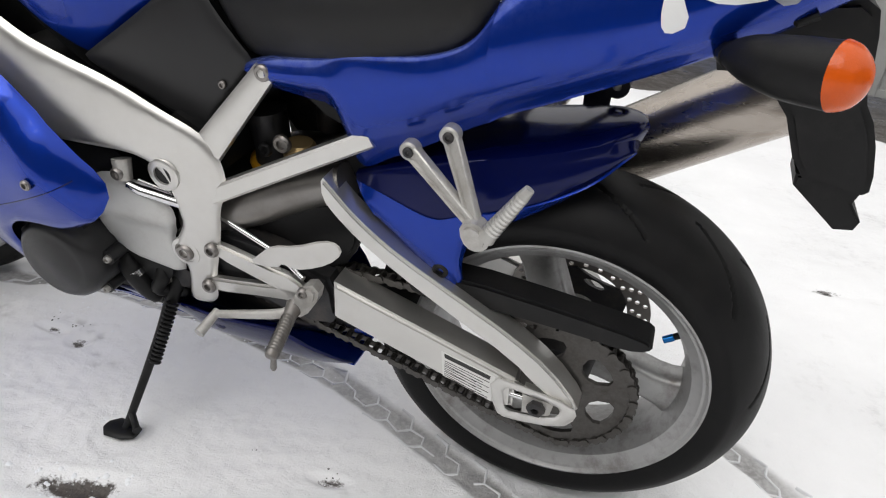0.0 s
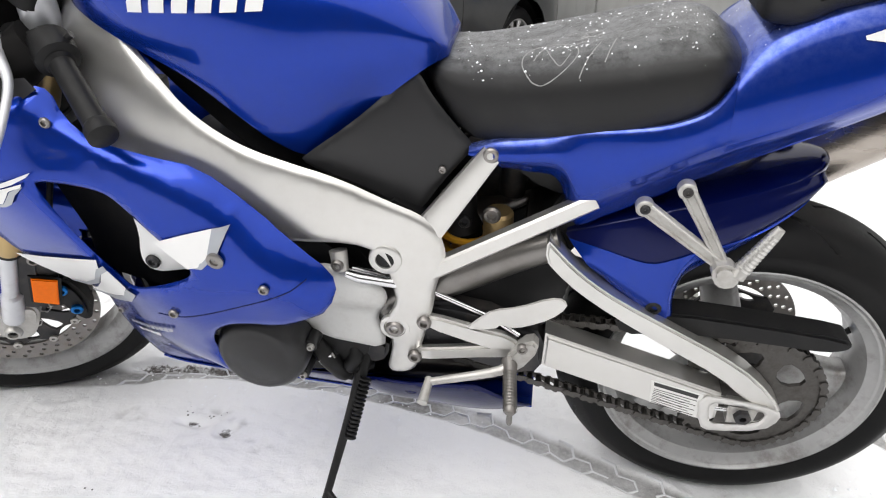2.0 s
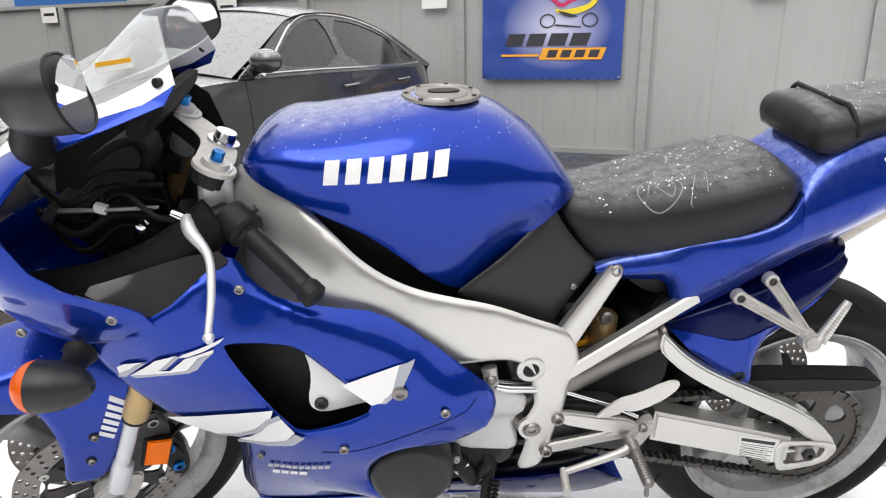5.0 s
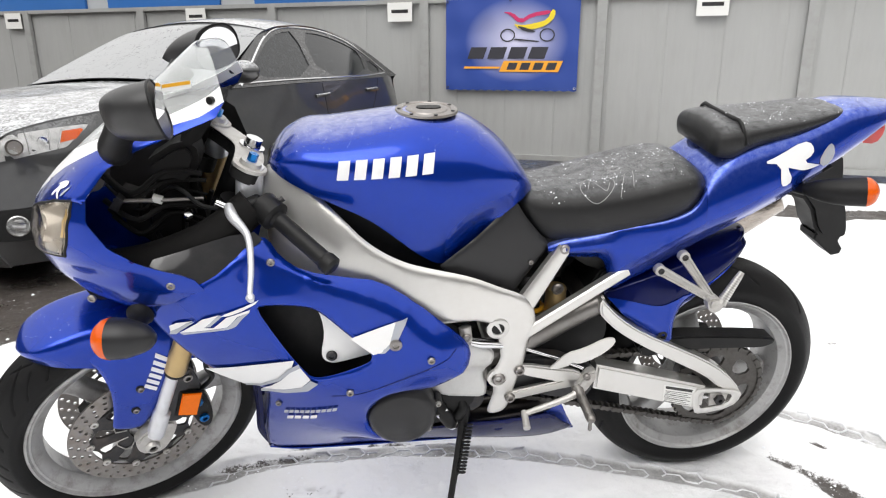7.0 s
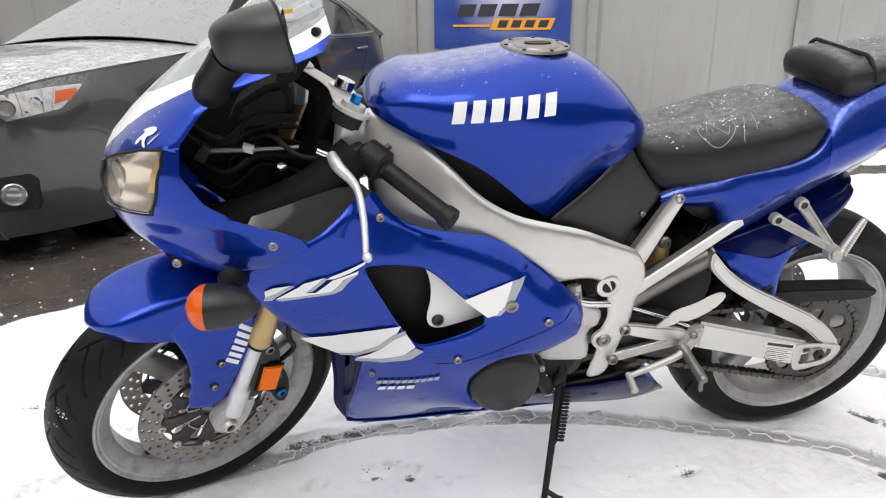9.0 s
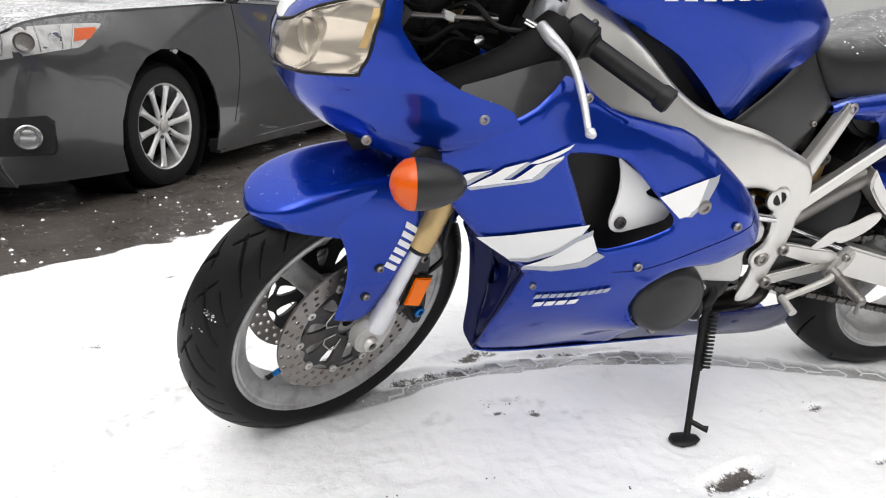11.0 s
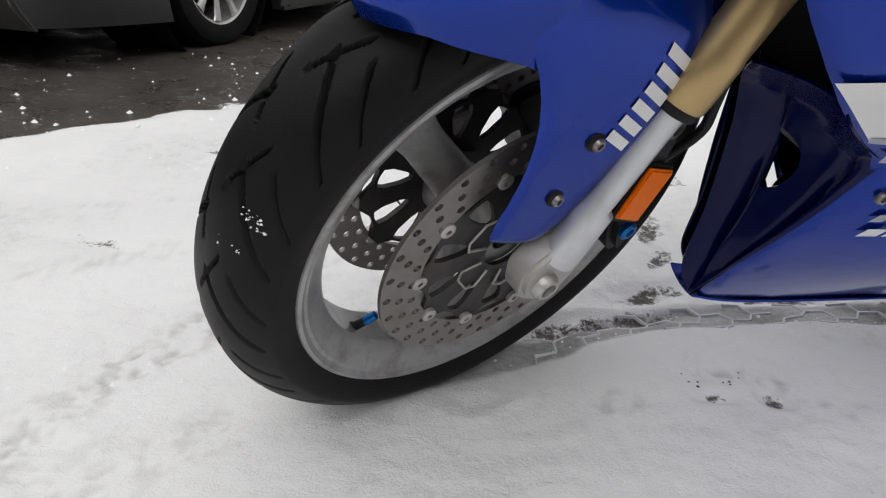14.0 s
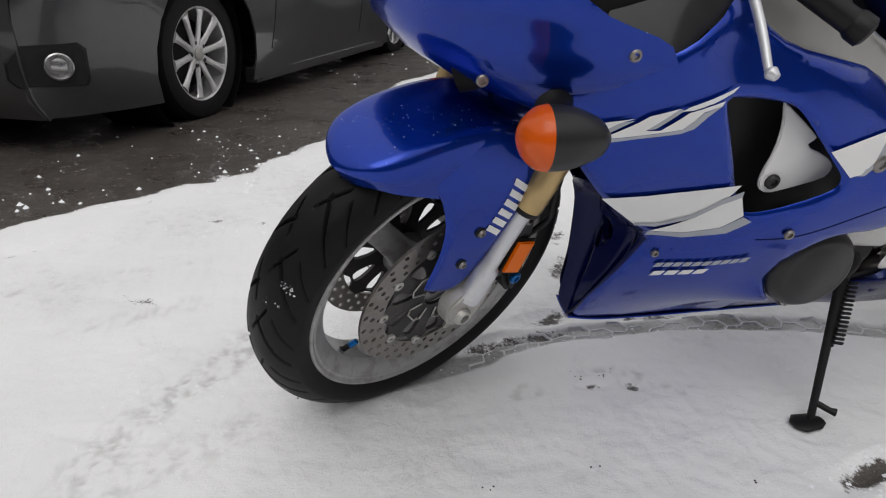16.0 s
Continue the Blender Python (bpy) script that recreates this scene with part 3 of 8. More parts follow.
lump = np.array([noise.noise((x * 3.1, y * 3.1, 7.0)) * 0.008 + noise.noise((x * 13, y * 13, 1.0)) * 0.0042 + noise.noise((x * 38, y * 38, 5.0)) * 0.0022 if abs(x) < 6 and abs(y) < 6 else 0.0 for x, y in P])
cover = 1 - np.clip(bare * 1.4, 0, 1)
H = cover * (0.013 + lump) + (1 - cover) * lump * 0.3 + track_h - 0.025 * np.clip(P[:, 1] - 1.2, 0, 14)
for cx, cy in ((0.0, -0.055), (-1.395, -0.03), (-0.712, -0.279)):
    H = np.minimum(H, 0.007 + 0.22 * np.maximum(0, np.hypot(P[:, 0] - cx, P[:, 1] - cy) - 0.045))
nx_, ny_ = len(gx), len(gy)
faces = [(j * nx_ + i, j * nx_ + i + 1, (j + 1) * nx_ + i + 1, (j + 1) * nx_ + i) for j in range(ny_ - 1) for i in range(nx_ - 1)]
me = bpy.data.meshes.new("ground")
me.from_pydata([(float(a), float(b_), float(h)) for (a, b_), h in zip(P, H)], [], faces)
attr = me.attributes.new("bare", "FLOAT", "POINT")
attr.data.foreach_set("value", bare.astype(np.float32))
attr = me.attributes.new("packed", "FLOAT", "POINT")
attr.data.foreach_set("value", packed.astype(np.float32))
ground = finish("ground", me, ground_material(), None, angle=180)
RIDGE = mat("packed_snow", (0.66, 0.67, 0.69, 1), 0.7, 0, 0, 0.15, 60)
bm = bmesh.new()
ridge_rng = random.Random(5)
for pts, half in TRACKS:
    c = spline([(*p,) for p in pts], 400)
    s = np.concatenate([[0], np.cumsum(np.linalg.norm(np.diff(c, axis=0), axis=1))])
    tang = np.gradient(c, axis=0)
    tang /= np.linalg.norm(tang, axis=1)[:, None]

    def on_track(a, lat):
        x, y = [float(np.interp(a, s, c[:, k])) for k in (0, 1)]
        tx, ty = [float(np.interp(a, s, tang[:, k])) for k in (0, 1)]
        x, y = x - ty * lat, y + tx * lat
        k = int(np.clip(np.searchsorted(gy, y), 0, ny_ - 1)) * nx_ + int(np.clip(np.searchsorted(gx, x), 0, nx_ - 1))
        return Vector((x, y, float(H[k]) + 0.0012))

    def ridge(a0, l0, a1, l1):
        if ridge_rng.random() < 0.12:
            return
        p, q = on_track(a0, l0), on_track(a1, l1)
        d = (q - p)
        if d.length < 1e-4:
            return
        n_ = Vector((-d.y, d.x, 0)).normalized()
        rows = []
        for f in np.linspace(0, 1, 5):
            m_ = p.lerp(q, float(f))
            w = 0.0019 + 0.0014 * ridge_rng.random()
            rows.append([m_ + n_ * w - Vector((0, 0, 0.004)), m_ + n_ * w * 0.5 + Vector((0, 0, 0.0014)), m_ - n_ * w * 0.5 + Vector((0, 0, 0.0014)), m_ - n_ * w - Vector((0, 0, 0.004))])
        vs = [[bm.verts.new(v) for v in r] for r in rows]
        for r0, r1 in zip(vs, vs[1:]):
            for k in range(3):
                bm.faces.new((r0[k], r0[k + 1], r1[k + 1], r1[k]))

    a, step, k = 0.01, 0.0465, 0
    while a < s[-1] - 0.06:
        j1, j2 = ridge_rng.gauss(0, 0.002), ridge_rng.gauss(0, 0.002)
        l0, l1 = (0.010, -0.010) if k % 2 else (-0.010, 0.010)
        ridge(a, l0, a + step * 0.72, l0 + j1)
        ridge(a + step * 0.72, l0 + j1, a + step, l1)
        out = half * 0.92 if l0 > 0 else -half * 0.92
        ridge(a, l0, a - step * 0.30, out + j2)
        ridge(a - step * 0.30, out + j2, a - step * 0.95, out + j1)
        a += step
        k += 1
ridges = part("tread_ridges", bm, RIDGE, None, angle=180)
tagged(ridges, "thin snow ridges left by tyre tread blocks", "snow", kind="stuff")
tagged(ground, "trampled snow with tyre tracks over wet dark asphalt", "ground", kind="structure")

# ---- fence ----
F0, FD, FN = Vector((0, 5.88, -0.10)), Vector((0.894, -0.447, 0)), Vector((-0.447, -0.894, 0))
FENCE = Matrix(((FD.x, FN.x, 0, F0.x), (FD.y, FN.y, 0, F0.y), (0, 0, 1, 0), (0, 0, 0, 1)))
FENCEGREY = mat("grey_sheet_metal", (0.37, 0.375, 0.37, 1), 0.55, 0.1, 0, 0.06, 6, 0.1, 60, dirt=(0.32, 0.32, 0.31, 1), dscale=2.5, damt=0.5, stretch=(3, 1, 0.5))
POSTGREY = mat("grey_steel_post", (0.34, 0.345, 0.34, 1), 0.5, 0.1, 0, 0.08, 12, dirt=(0.22, 0.21, 0.20, 1), dscale=8, damt=0.4)
fence = thing("fence", "grey ribbed sheet-metal fence on steel posts", "fence", FENCE)


def ribbed(w, h):
    """A flat sheet along x, facing +y, with a shallow middle bend and folded rims."""
    prof = [(0.0, -0.014), (0.002, -0.002), (0.012, 0.001), (0.03, 0.0), (0.20, 0.0035), (0.285, 0.0035), (0.29, 0.0028), (0.297, 0.0028), (0.302, 0.0035), (0.42, 0.003), (w - 0.03, 0.0), (w - 0.012, 0.001), (w - 0.002, -0.002), (w, -0.014)]
    return skin([[(a, b, -0.02) for a, b in prof], [(a, b, h) for a, b in prof]], closed=False)


sheet_me = {}
panel_w = 0.523
x = 0.31 - 28 * 0.523
k = 0
while x < 9.5:
    if "panel" not in sheet_me:
        ob = part("panel", ribbed(panel_w + 0.006, 1.57), FENCEGREY, fence)
        sheet_me["panel"] = ob.data
    else:
        ob = new("panel", sheet_me["panel"])
        ob.parent = fence
    ob.matrix_local = pose(x, 0.006 * (k % 2), 0.03 + 0.004 * ((k * 7) % 3), 0, 0, 0)
    x += panel_w
    k += 1
post = None
for k in range(-8, 6):
    x = -0.04 + 1.845 * k
    if post is None:
        post = part("post", prism([(-0.05, 0), (0.05, 0), (0.05, 1.63), (-0.05, 1.63)], 0.012, 0.062, 0.004), POSTGREY, fence)
        pd = post.data
        post.location.x = x
    else:
        o = new("post", pd)
        o.parent = fence
        o.location.x = x
part("top_rail", prism([(-14.2, 1.595), (9.5, 1.595), (9.5, 1.642), (-14.2, 1.642)], -0.02, 0.055, 0.004), POSTGREY, fence)
part("bottom_rail", prism([(-14.2, 0.0), (9.5, 0.0), (9.5, 0.055), (-14.2, 0.055)], -0.02, 0.045, 0.004), POSTGREY, fence)

# banner with tie-down eyelets
BANNERBLUE = bpy.data.materials.new("banner_print")
BANNERBLUE.use_nodes = True
n, l = BANNERBLUE.node_tree.nodes, BANNERBLUE.node_tree.links
tc = n.new("ShaderNodeTexCoord")
mp = n.new("ShaderNodeMapping")
mp.inputs["Location"].default_value = (-0.86 / 0.52, 0, -1.12 / 0.40)
mp.inputs["Scale"].default_value = (1 / 0.52, 0, 1 / 0.40)
gr = n.new("ShaderNodeTexGradient")
gr.gradient_type = "SPHERICAL"
cr = n.new("ShaderNodeValToRGB")
cr.color_ramp.elements[0].color = (0.022, 0.06, 0.30, 1)
cr.color_ramp.elements[1].color = (0.62, 0.62, 0.80, 1)
cr.color_ramp.elements[1].position = 0.95
l.new(tc.outputs["Object"], mp.inputs["Vector"])
l.new(mp.outputs[0], gr.inputs["Vector"])
l.new(gr.outputs["Fac"], cr.inputs["Fac"])
l.new(cr.outputs[0], n["Principled BSDF"].inputs["Base Color"])
n["Principled BSDF"].inputs["Roughness"].default_value = 0.5
banner = thing("banner", "blue printed banner tied to the grey fence", "banner", FENCE @ Matrix.Translation((0.065, 0, 0.05)) @ Matrix.Diagonal((1.037, 1, 1.04, 1)))
rows = []
for j in range(30):
    z = 0.645 + 0.865 * j / 29
    rows.append([(0.14 + 1.335 * i / 50, 0.068 + 0.004 * math.sin(i * 0.5 + j * 0.2) + 0.003 * math.sin(j * 0.6), z + (0.006 * math.sin(i * 1.9) if j == 0 else 0)) for i in range(51)])
part("cloth", thick(skin(rows, closed=False), 0.002), BANNERBLUE, banner)
FLAT = {k: mat("print_" + k, c, 0.5, 0, 0, 0.04, 20) for k, c in dict(dark=(0.035, 0.035, 0.045, 1), orange=(0.85, 0.38, 0.03, 1), yellow=(0.80, 0.62, 0.03, 1), pink=(0.55, 0.03, 0.13, 1)).items()}


def printed(name, pts, m, layer=0, ch=0, label=""):
    return part(name, prism(chaikin(pts, ch) if ch else pts, 0.078 + 0.0012 * layer, 0.0786 + 0.0012 * layer, 0), FLAT[m], banner, label)


for k in range(4):
    a = 0.40 + 0.205 * k
    printed("wordmark_bar", [(a - 0.03, 0.95), (a + 0.135, 0.95), (a + 0.175, 1.06), (a + 0.01, 1.06)], "dark", label="dark slanted block of the wordmark")
printed("orange_strip", [(0.70, 0.825), (1.29, 0.825), (1.335, 0.93), (0.745, 0.93)], "orange", label="orange slanted strip")
for k in range(4):
    a = 0.775 + 0.13 * k
    printed("wordmark_bar", [(a, 0.845), (a + 0.09, 0.845), (a + 0.115, 0.912), (a + 0.025, 0.912)], "dark", 1)
printed("small_print", [(0.33, 0.855), (0.70, 0.855), (0.71, 0.875), (0.34, 0.875)], "orange")
for c in (0.78, 1.17):
    ringp = [(c + 0.075 * math.cos(q), 1.17 + 0.062 * math.sin(q)) for q in np.linspace(0, 2 * math.pi, 32, endpoint=False)]
    inn = [(c + 0.062 * math.cos(q), 1.17 + 0.050 * math.sin(q)) for q in np.linspace(0, 2 * math.pi, 32, endpoint=False)]
    part("emblem_ring", thick(sheet(ringp, 0.0787, 0.02, [inn], ch=0, hch=0), 0.0006), FLAT["dark"], banner)
printed("emblem_swoosh", [(0.72, 1.39), (0.80, 1.36), (0.90, 1.27), (1.02, 1.34), (1.19, 1.36), (1.20, 1.40), (1.0, 1.37), (0.91, 1.31), (0.83, 1.38)], "pink", 0, 1, "pink swoosh")
printed("emblem_swoosh", [(0.83, 1.28), (0.90, 1.22), (1.10, 1.23), (1.22, 1.30), (1.25, 1.38), (1.21, 1.41), (1.17, 1.31), (1.05, 1.28), (0.92, 1.26)], "yellow", 1, 1, "yellow swoosh")
printed("emblem_swoosh", [(0.86, 1.26), (0.95, 1.20), (1.08, 1.20), (1.0, 1.225), (0.94, 1.245)], "dark", 2, 1)
printed("emblem_swoosh", [(0.84, 1.125), (1.08, 1.105), (1.10, 1.115), (0.86, 1.14)], "dark", 0, 0)
for x, z in ((0.16, 1.49), (1.455, 1.49), (0.16, 0.67), (1.455, 0.67), (0.8, 1.495)):
    part("eyelet", moved(lathe([(0, 0.006), (0, 0.013), (0.004, 0.012), (0.004, 0.007)], 14), Matrix.Translation((x, 0.076, z))), CHROME, banner)

# number sheets on the fence: unreadable plates
for x in (-5.93, -3.05, -0.45, 2.66):
    sg = thing("paper_sign", "small white sign with a row of dark print", "sign", FENCE, group="signs on the fence")
    part("sheet", prism([(x, 1.42), (x + 0.28, 1.42), (x + 0.28, 1.612), (x, 1.612)], 0.064, 0.067, 0.0), PAPER, sg)
    part("print_bar", prism([(x + 0.045, 1.505), (x + 0.235, 1.505), (x + 0.235, 1.54), (x + 0.045, 1.54)], 0.0675, 0.068, 0.0), DARKMETAL, sg)

# blue building behind the fence
BWALL = mat("blue_cladding", (0.02, 0.13, 0.42, 1), 0.5, 0, 0, 0.08, 4, dirt=(0.05, 0.16, 0.40, 1), dscale=1.5, damt=0.3)
BGREY = mat("pale_cladding", (0.42, 0.44, 0.46, 1), 0.5, 0, 0, 0.08, 4)
shed = thing("warehouse", "long blue clad building behind the fence", "building", FENCE)
part("wall", prism([(-16, 0), (9, 0), (9, 3.2), (-16, 3.2)], -5.2, -5.0, 0.0), BGREY, shed)
for x0, x1 in ((-13, -9.6), (-9.0, -6.2), (-5.4, 0.6), (2.4, 7.0)):
    part("blue_panel", prism([(x0, 0.3), (x1, 0.3), (x1, 2.6), (x0, 2.6)], -5.0, -4.93, 0.01), BWALL, shed)
part("roof", prism([(-16.2, 3.2), (9.2, 3.2), (9.2, 3.4), (-16.2, 3.4)], -9, -4.8, 0.02), BGREY, shed)

# plain walls that close the yard behind and beside the camera
YARDWALL = mat("dark_yard_wall", (0.10, 0.097, 0.094, 1), 0.8, 0, 0, 0.2, 0.8, 0.2, 8, dirt=(0.07, 0.07, 0.07, 1), dscale=0.6, damt=0.7)
for name, a, b in (("wall_south", (-16, -8.5), (14, -8.5)), ("wall_west", (-16, 14), (-16, -8.5)), ("wall_east", (14, -8.5), (14, 6))):
    d = Vector((b[0] - a[0], b[1] - a[1], 0))
    m = Matrix.Translation((a[0], a[1], 0)) @ Matrix.Rotation(math.atan2(d.y, d.x), 4, "Z")
    w = part(name, moved(prism([(0, -0.4), (d.length, -0.4), (d.length, 5.6), (0, 5.6)], -0.15, 0.15, 0), m), YARDWALL, None)
    tagged(w, "plain dark rendered yard wall", "wall", kind="structure")

# ---- motorcycle ----
LEAN = 10.1
BIKE = pose(0, 0, 0.0, 0, 0, 180) @ pose(0, 0, 0, -LEAN)
bike = thing("motorcycle", "blue sport motorcycle leaning on its side stand in snow", "motorcycle", BIKE)
AXLE = Vector((1.4225, 0, 0.303))
RAKE, STEER = radians(24), radians(27.6)
AXIS = Vector((-math.sin(RAKE), 0, math.cos(RAKE)))
PIVOT = AXLE - 0.038 * Vector((math.cos(RAKE), 0, math.sin(RAKE)))
TURNED = Matrix.Translation(PIVOT) @ Matrix.Rotation(STEER, 4, AXIS) @ Matrix.Translation(-PIVOT) @ Matrix.Translation(AXLE)


def forked(bm):
    """From the straight fork's frame, about the front axle, to the turned one."""
    return moved(bm, TURNED)


def bolt(parent, c, r=0.0075, h=0.005, material=STEEL, turned=False, recess=True, axis=None):
    """A round-headed bolt on the left side at (u, v, w)."""
    prof = [(0, r), (h * 0.6, r), (h, r * 0.8)]
    prof += [(h, r * 0.5), (h * 0.4, r * 0.45), (h * 0.4, 0.0005)] if recess else [(h, 0.0005)]
    bm = lathe(prof, 18, closed=False)
    moved(bm, Matrix.Translation(c))
    if turned:
        forked(bm)
    return part("bolt", bm, material, parent)


# tyres
def tyre(half, rim_r, rad, groove, waist=0.14, seg=1000, fine=150):
    """Tyre by cross-section, with tread grooves pressed into the mesh."""
    sec = []
    for k in range(fine + 1):
        a = math.pi * (k / fine)
        x = math.cos(a)
        y = math.sin(a)
        e = 2.5
        v = half * math.copysign(abs(x) ** (2 / e), x)
        r = rim_r + (rad - rim_r) * abs(y) ** (2 / 1.75)
        v *= 1 - waist * max(0.0, 1 - (r - rim_r) / (rad - rim_r) / 0.42) ** 1.4
        sec.append((v, r))
    sec = [(half * (1 - waist) - 0.004, rim_r - 0.004)] + sec + [(-half * (1 - waist) + 0.004, rim_r - 0.004)]
    verts, faces = [], []
    m = len(sec)
    for i in range(seg):
        a = 2 * math.pi * i / seg
        for v, r in sec:
            lat = v / half
            d = groove(a, lat) if r > rim_r + 0.03 else 0
            q = r - d
            verts.append((q * math.cos(a), v, q * math.sin(a)))
    for i in range(seg):
        k = (i + 1) % seg
        for j in range(m - 1):
            faces.append((i * m + j, i * m + j + 1, k * m + j + 1, k * m + j))
    return from_lists(verts, faces)


def cut(x, half, soft):
    """Soft-walled slot: 1 inside, 0 outside."""
    return min(1.0, max(0.0, (half - abs(x)) / soft))


def front_groove(a, lat):
    """Long grooves swept back over the shoulder, with short ones between and bent ones by the middle."""
    s = abs(lat)
    f = a * 17 / (2 * math.pi) + (0.5 if lat < 0 else 0)
    d = 0.0
    sweep = 1.15 * (s - 0.12) ** 1.3 if s > 0.12 else 0.0
    g = (f + sweep) % 1 - 0.5
    d = max(d, cut(g, 0.060 - 0.026 * s, 0.022) * cut(s - 0.49, 0.37, 0.03))
    g = (f + sweep * 1.05 + 0.5) % 1 - 0.5
    d = max(d, 0.8 * cut(g, 0.044 - 0.018 * s, 0.020) * cut(s - 0.70, 0.19, 0.03))
    g = (f - 1.5 * s + 0.30) % 1 - 0.5
    d = max(d, 0.9 * cut(g, 0.050, 0.024) * cut(s - 0.20, 0.17, 0.03))
    return 0.0062 * d


def rear_groove(a, lat):
    s = abs(lat)
    ph = (a * 11 / (2 * math.pi) + (0.5 if lat < 0 else 0) - 1.0 * s) % 1 - 0.5
    return 0.005 * cut(ph, 0.026, 0.010) * cut(s - 0.42, 0.36, 0.03)


def rim(half, lip, seg=96):
    h = half
    half_ = [(h - 0.001, lip), (h + 0.0015, lip - 0.002), (h + 0.002, lip - 0.006), (h - 0.001, lip - 0.0085), (h - 0.003, lip - 0.0105), (h - 0.004, lip - 0.0145), (h - 0.009, lip - 0.020), (h - 0.015, lip - 0.030), (h * 0.45, lip - 0.040)]
    prof = half_ + [(-v, r) for v, r in half_[::-1]] + [
            (-h + 0.006, lip), (-h + 0.014, lip - 0.016), (0, lip - 0.034), (h - 0.014, lip - 0.016), (h - 0.006, lip)]
    return lathe(prof, seg)


def spokes(hub_r, hub_h, out_r, w0, w1, th0, th1, a0, n=3, off=0.0):
    hub = [lathe([(-hub_h, 0.014), (-hub_h, hub_r * 0.8), (-hub_h * 0.8, hub_r), (hub_h * 0.8, hub_r), (hub_h, hub_r * 0.8), (hub_h, 0.014)], 40)]
    bms = []
    for k in range(n):
        rings = []
        for s in np.linspace(0, 1, 9):
            r = hub_r * 0.7 + (out_r - hub_r * 0.7) * s
            flare = 1 + 1.1 * max(0, s - 0.75) ** 2 * 16 * 0.5 + 0.7 * max(0, 0.2 - s) * 5 * 0.5
            w, th = (w0 + (w1 - w0) * s) * flare, th0 + (th1 - th0) * s
            ring = []
            for q in np.linspace(0, 2 * math.pi, 20, endpoint=False):
                cx, cy = math.cos(q), math.sin(q)
                ring.append((r, th * math.copysign(abs(cy) ** 0.6, cy) + off * (1 - s), w * math.copysign(abs(cx) ** 0.6, cx)))
            rings.append(ring)
        b = skin(rings)
        moved(b, Matrix.Rotation(a0 + 2 * math.pi * k / n, 4, "Y"))
        bms.append(b)
    return hub[0], bms


def brake_disc(r0, r1, t, rows, hole=0.0042):
    """Drilled ring; rows of (radius, count, phase)."""
    ring = [(r1 * math.cos(a), r1 * math.sin(a)) for a in np.linspace(0, 2 * math.pi, 90, endpoint=False)]
    inner = [(r0 * math.cos(a), r0 * math.sin(a)) for a in np.linspace(0, 2 * math.pi, 70, endpoint=False)]
    holes = [inner]
    for r, n, ph in rows:
        for k in range(n):
            a = 2 * math.pi * (k + ph) / n
            holes.append([(r * math.cos(a) + hole * math.cos(q), r * math.sin(a) + hole * math.sin(q)) for q in np.linspace(0, 2 * math.pi, 8, endpoint=False)])
    return thick(sheet(ring, 0.0, 0.02, holes, ch=0, hch=0), t)


def carrier(r0, r1, arms, t=0.006):
    """Spider between a hub and a brake disc, cut from one plate."""
    out = []
    for k in range(arms * 4):
        a = 2 * math.pi * (k - 1.5) / (arms * 4)
        r = (r1 - 0.012, r1, r1, r1 - 0.012)[k % 4]
        out.append((r * math.cos(a), r * math.sin(a)))
    holes = [[((r0 - 0.016) * math.cos(a), (r0 - 0.016) * math.sin(a)) for a in np.linspace(0, 2 * math.pi, 36, endpoint=False)]]
    for k in range(arms):
        a = 2 * math.pi * (k + 0.5) / arms
        h = math.pi / arms
        holes.append([(r * math.cos(a + d), r * math.sin(a + d)) for r, d in ((r0 + 0.010, -h * 0.32), (r1 - 0.018, -h * 0.50), (r1 - 0.015, 0), (r1 - 0.018, h * 0.50), (r0 + 0.010, h * 0.32))])
    return thick(sheet(out, 0.0, 0.02, holes, ch=0, hch=1), t)


def valve(parent, m):
    stem = part("valve_stem", moved(tube([(0.203, 0.004, 0), (0.194, 0.008, 0), (0.180, 0.012, 0)], [0.0085, 0.0055, 0.005], 12), m), BLACK, parent)
    part("valve_cap", moved(tube([(0.182, 0.0115, 0), (0.181, 0.012, 0), (0.167, 0.0155, 0), (0.166, 0.0158, 0)], [0.004, 0.0058, 0.0055, 0.004], 12), m), ANODISED, stem, "blue anodised valve cap")


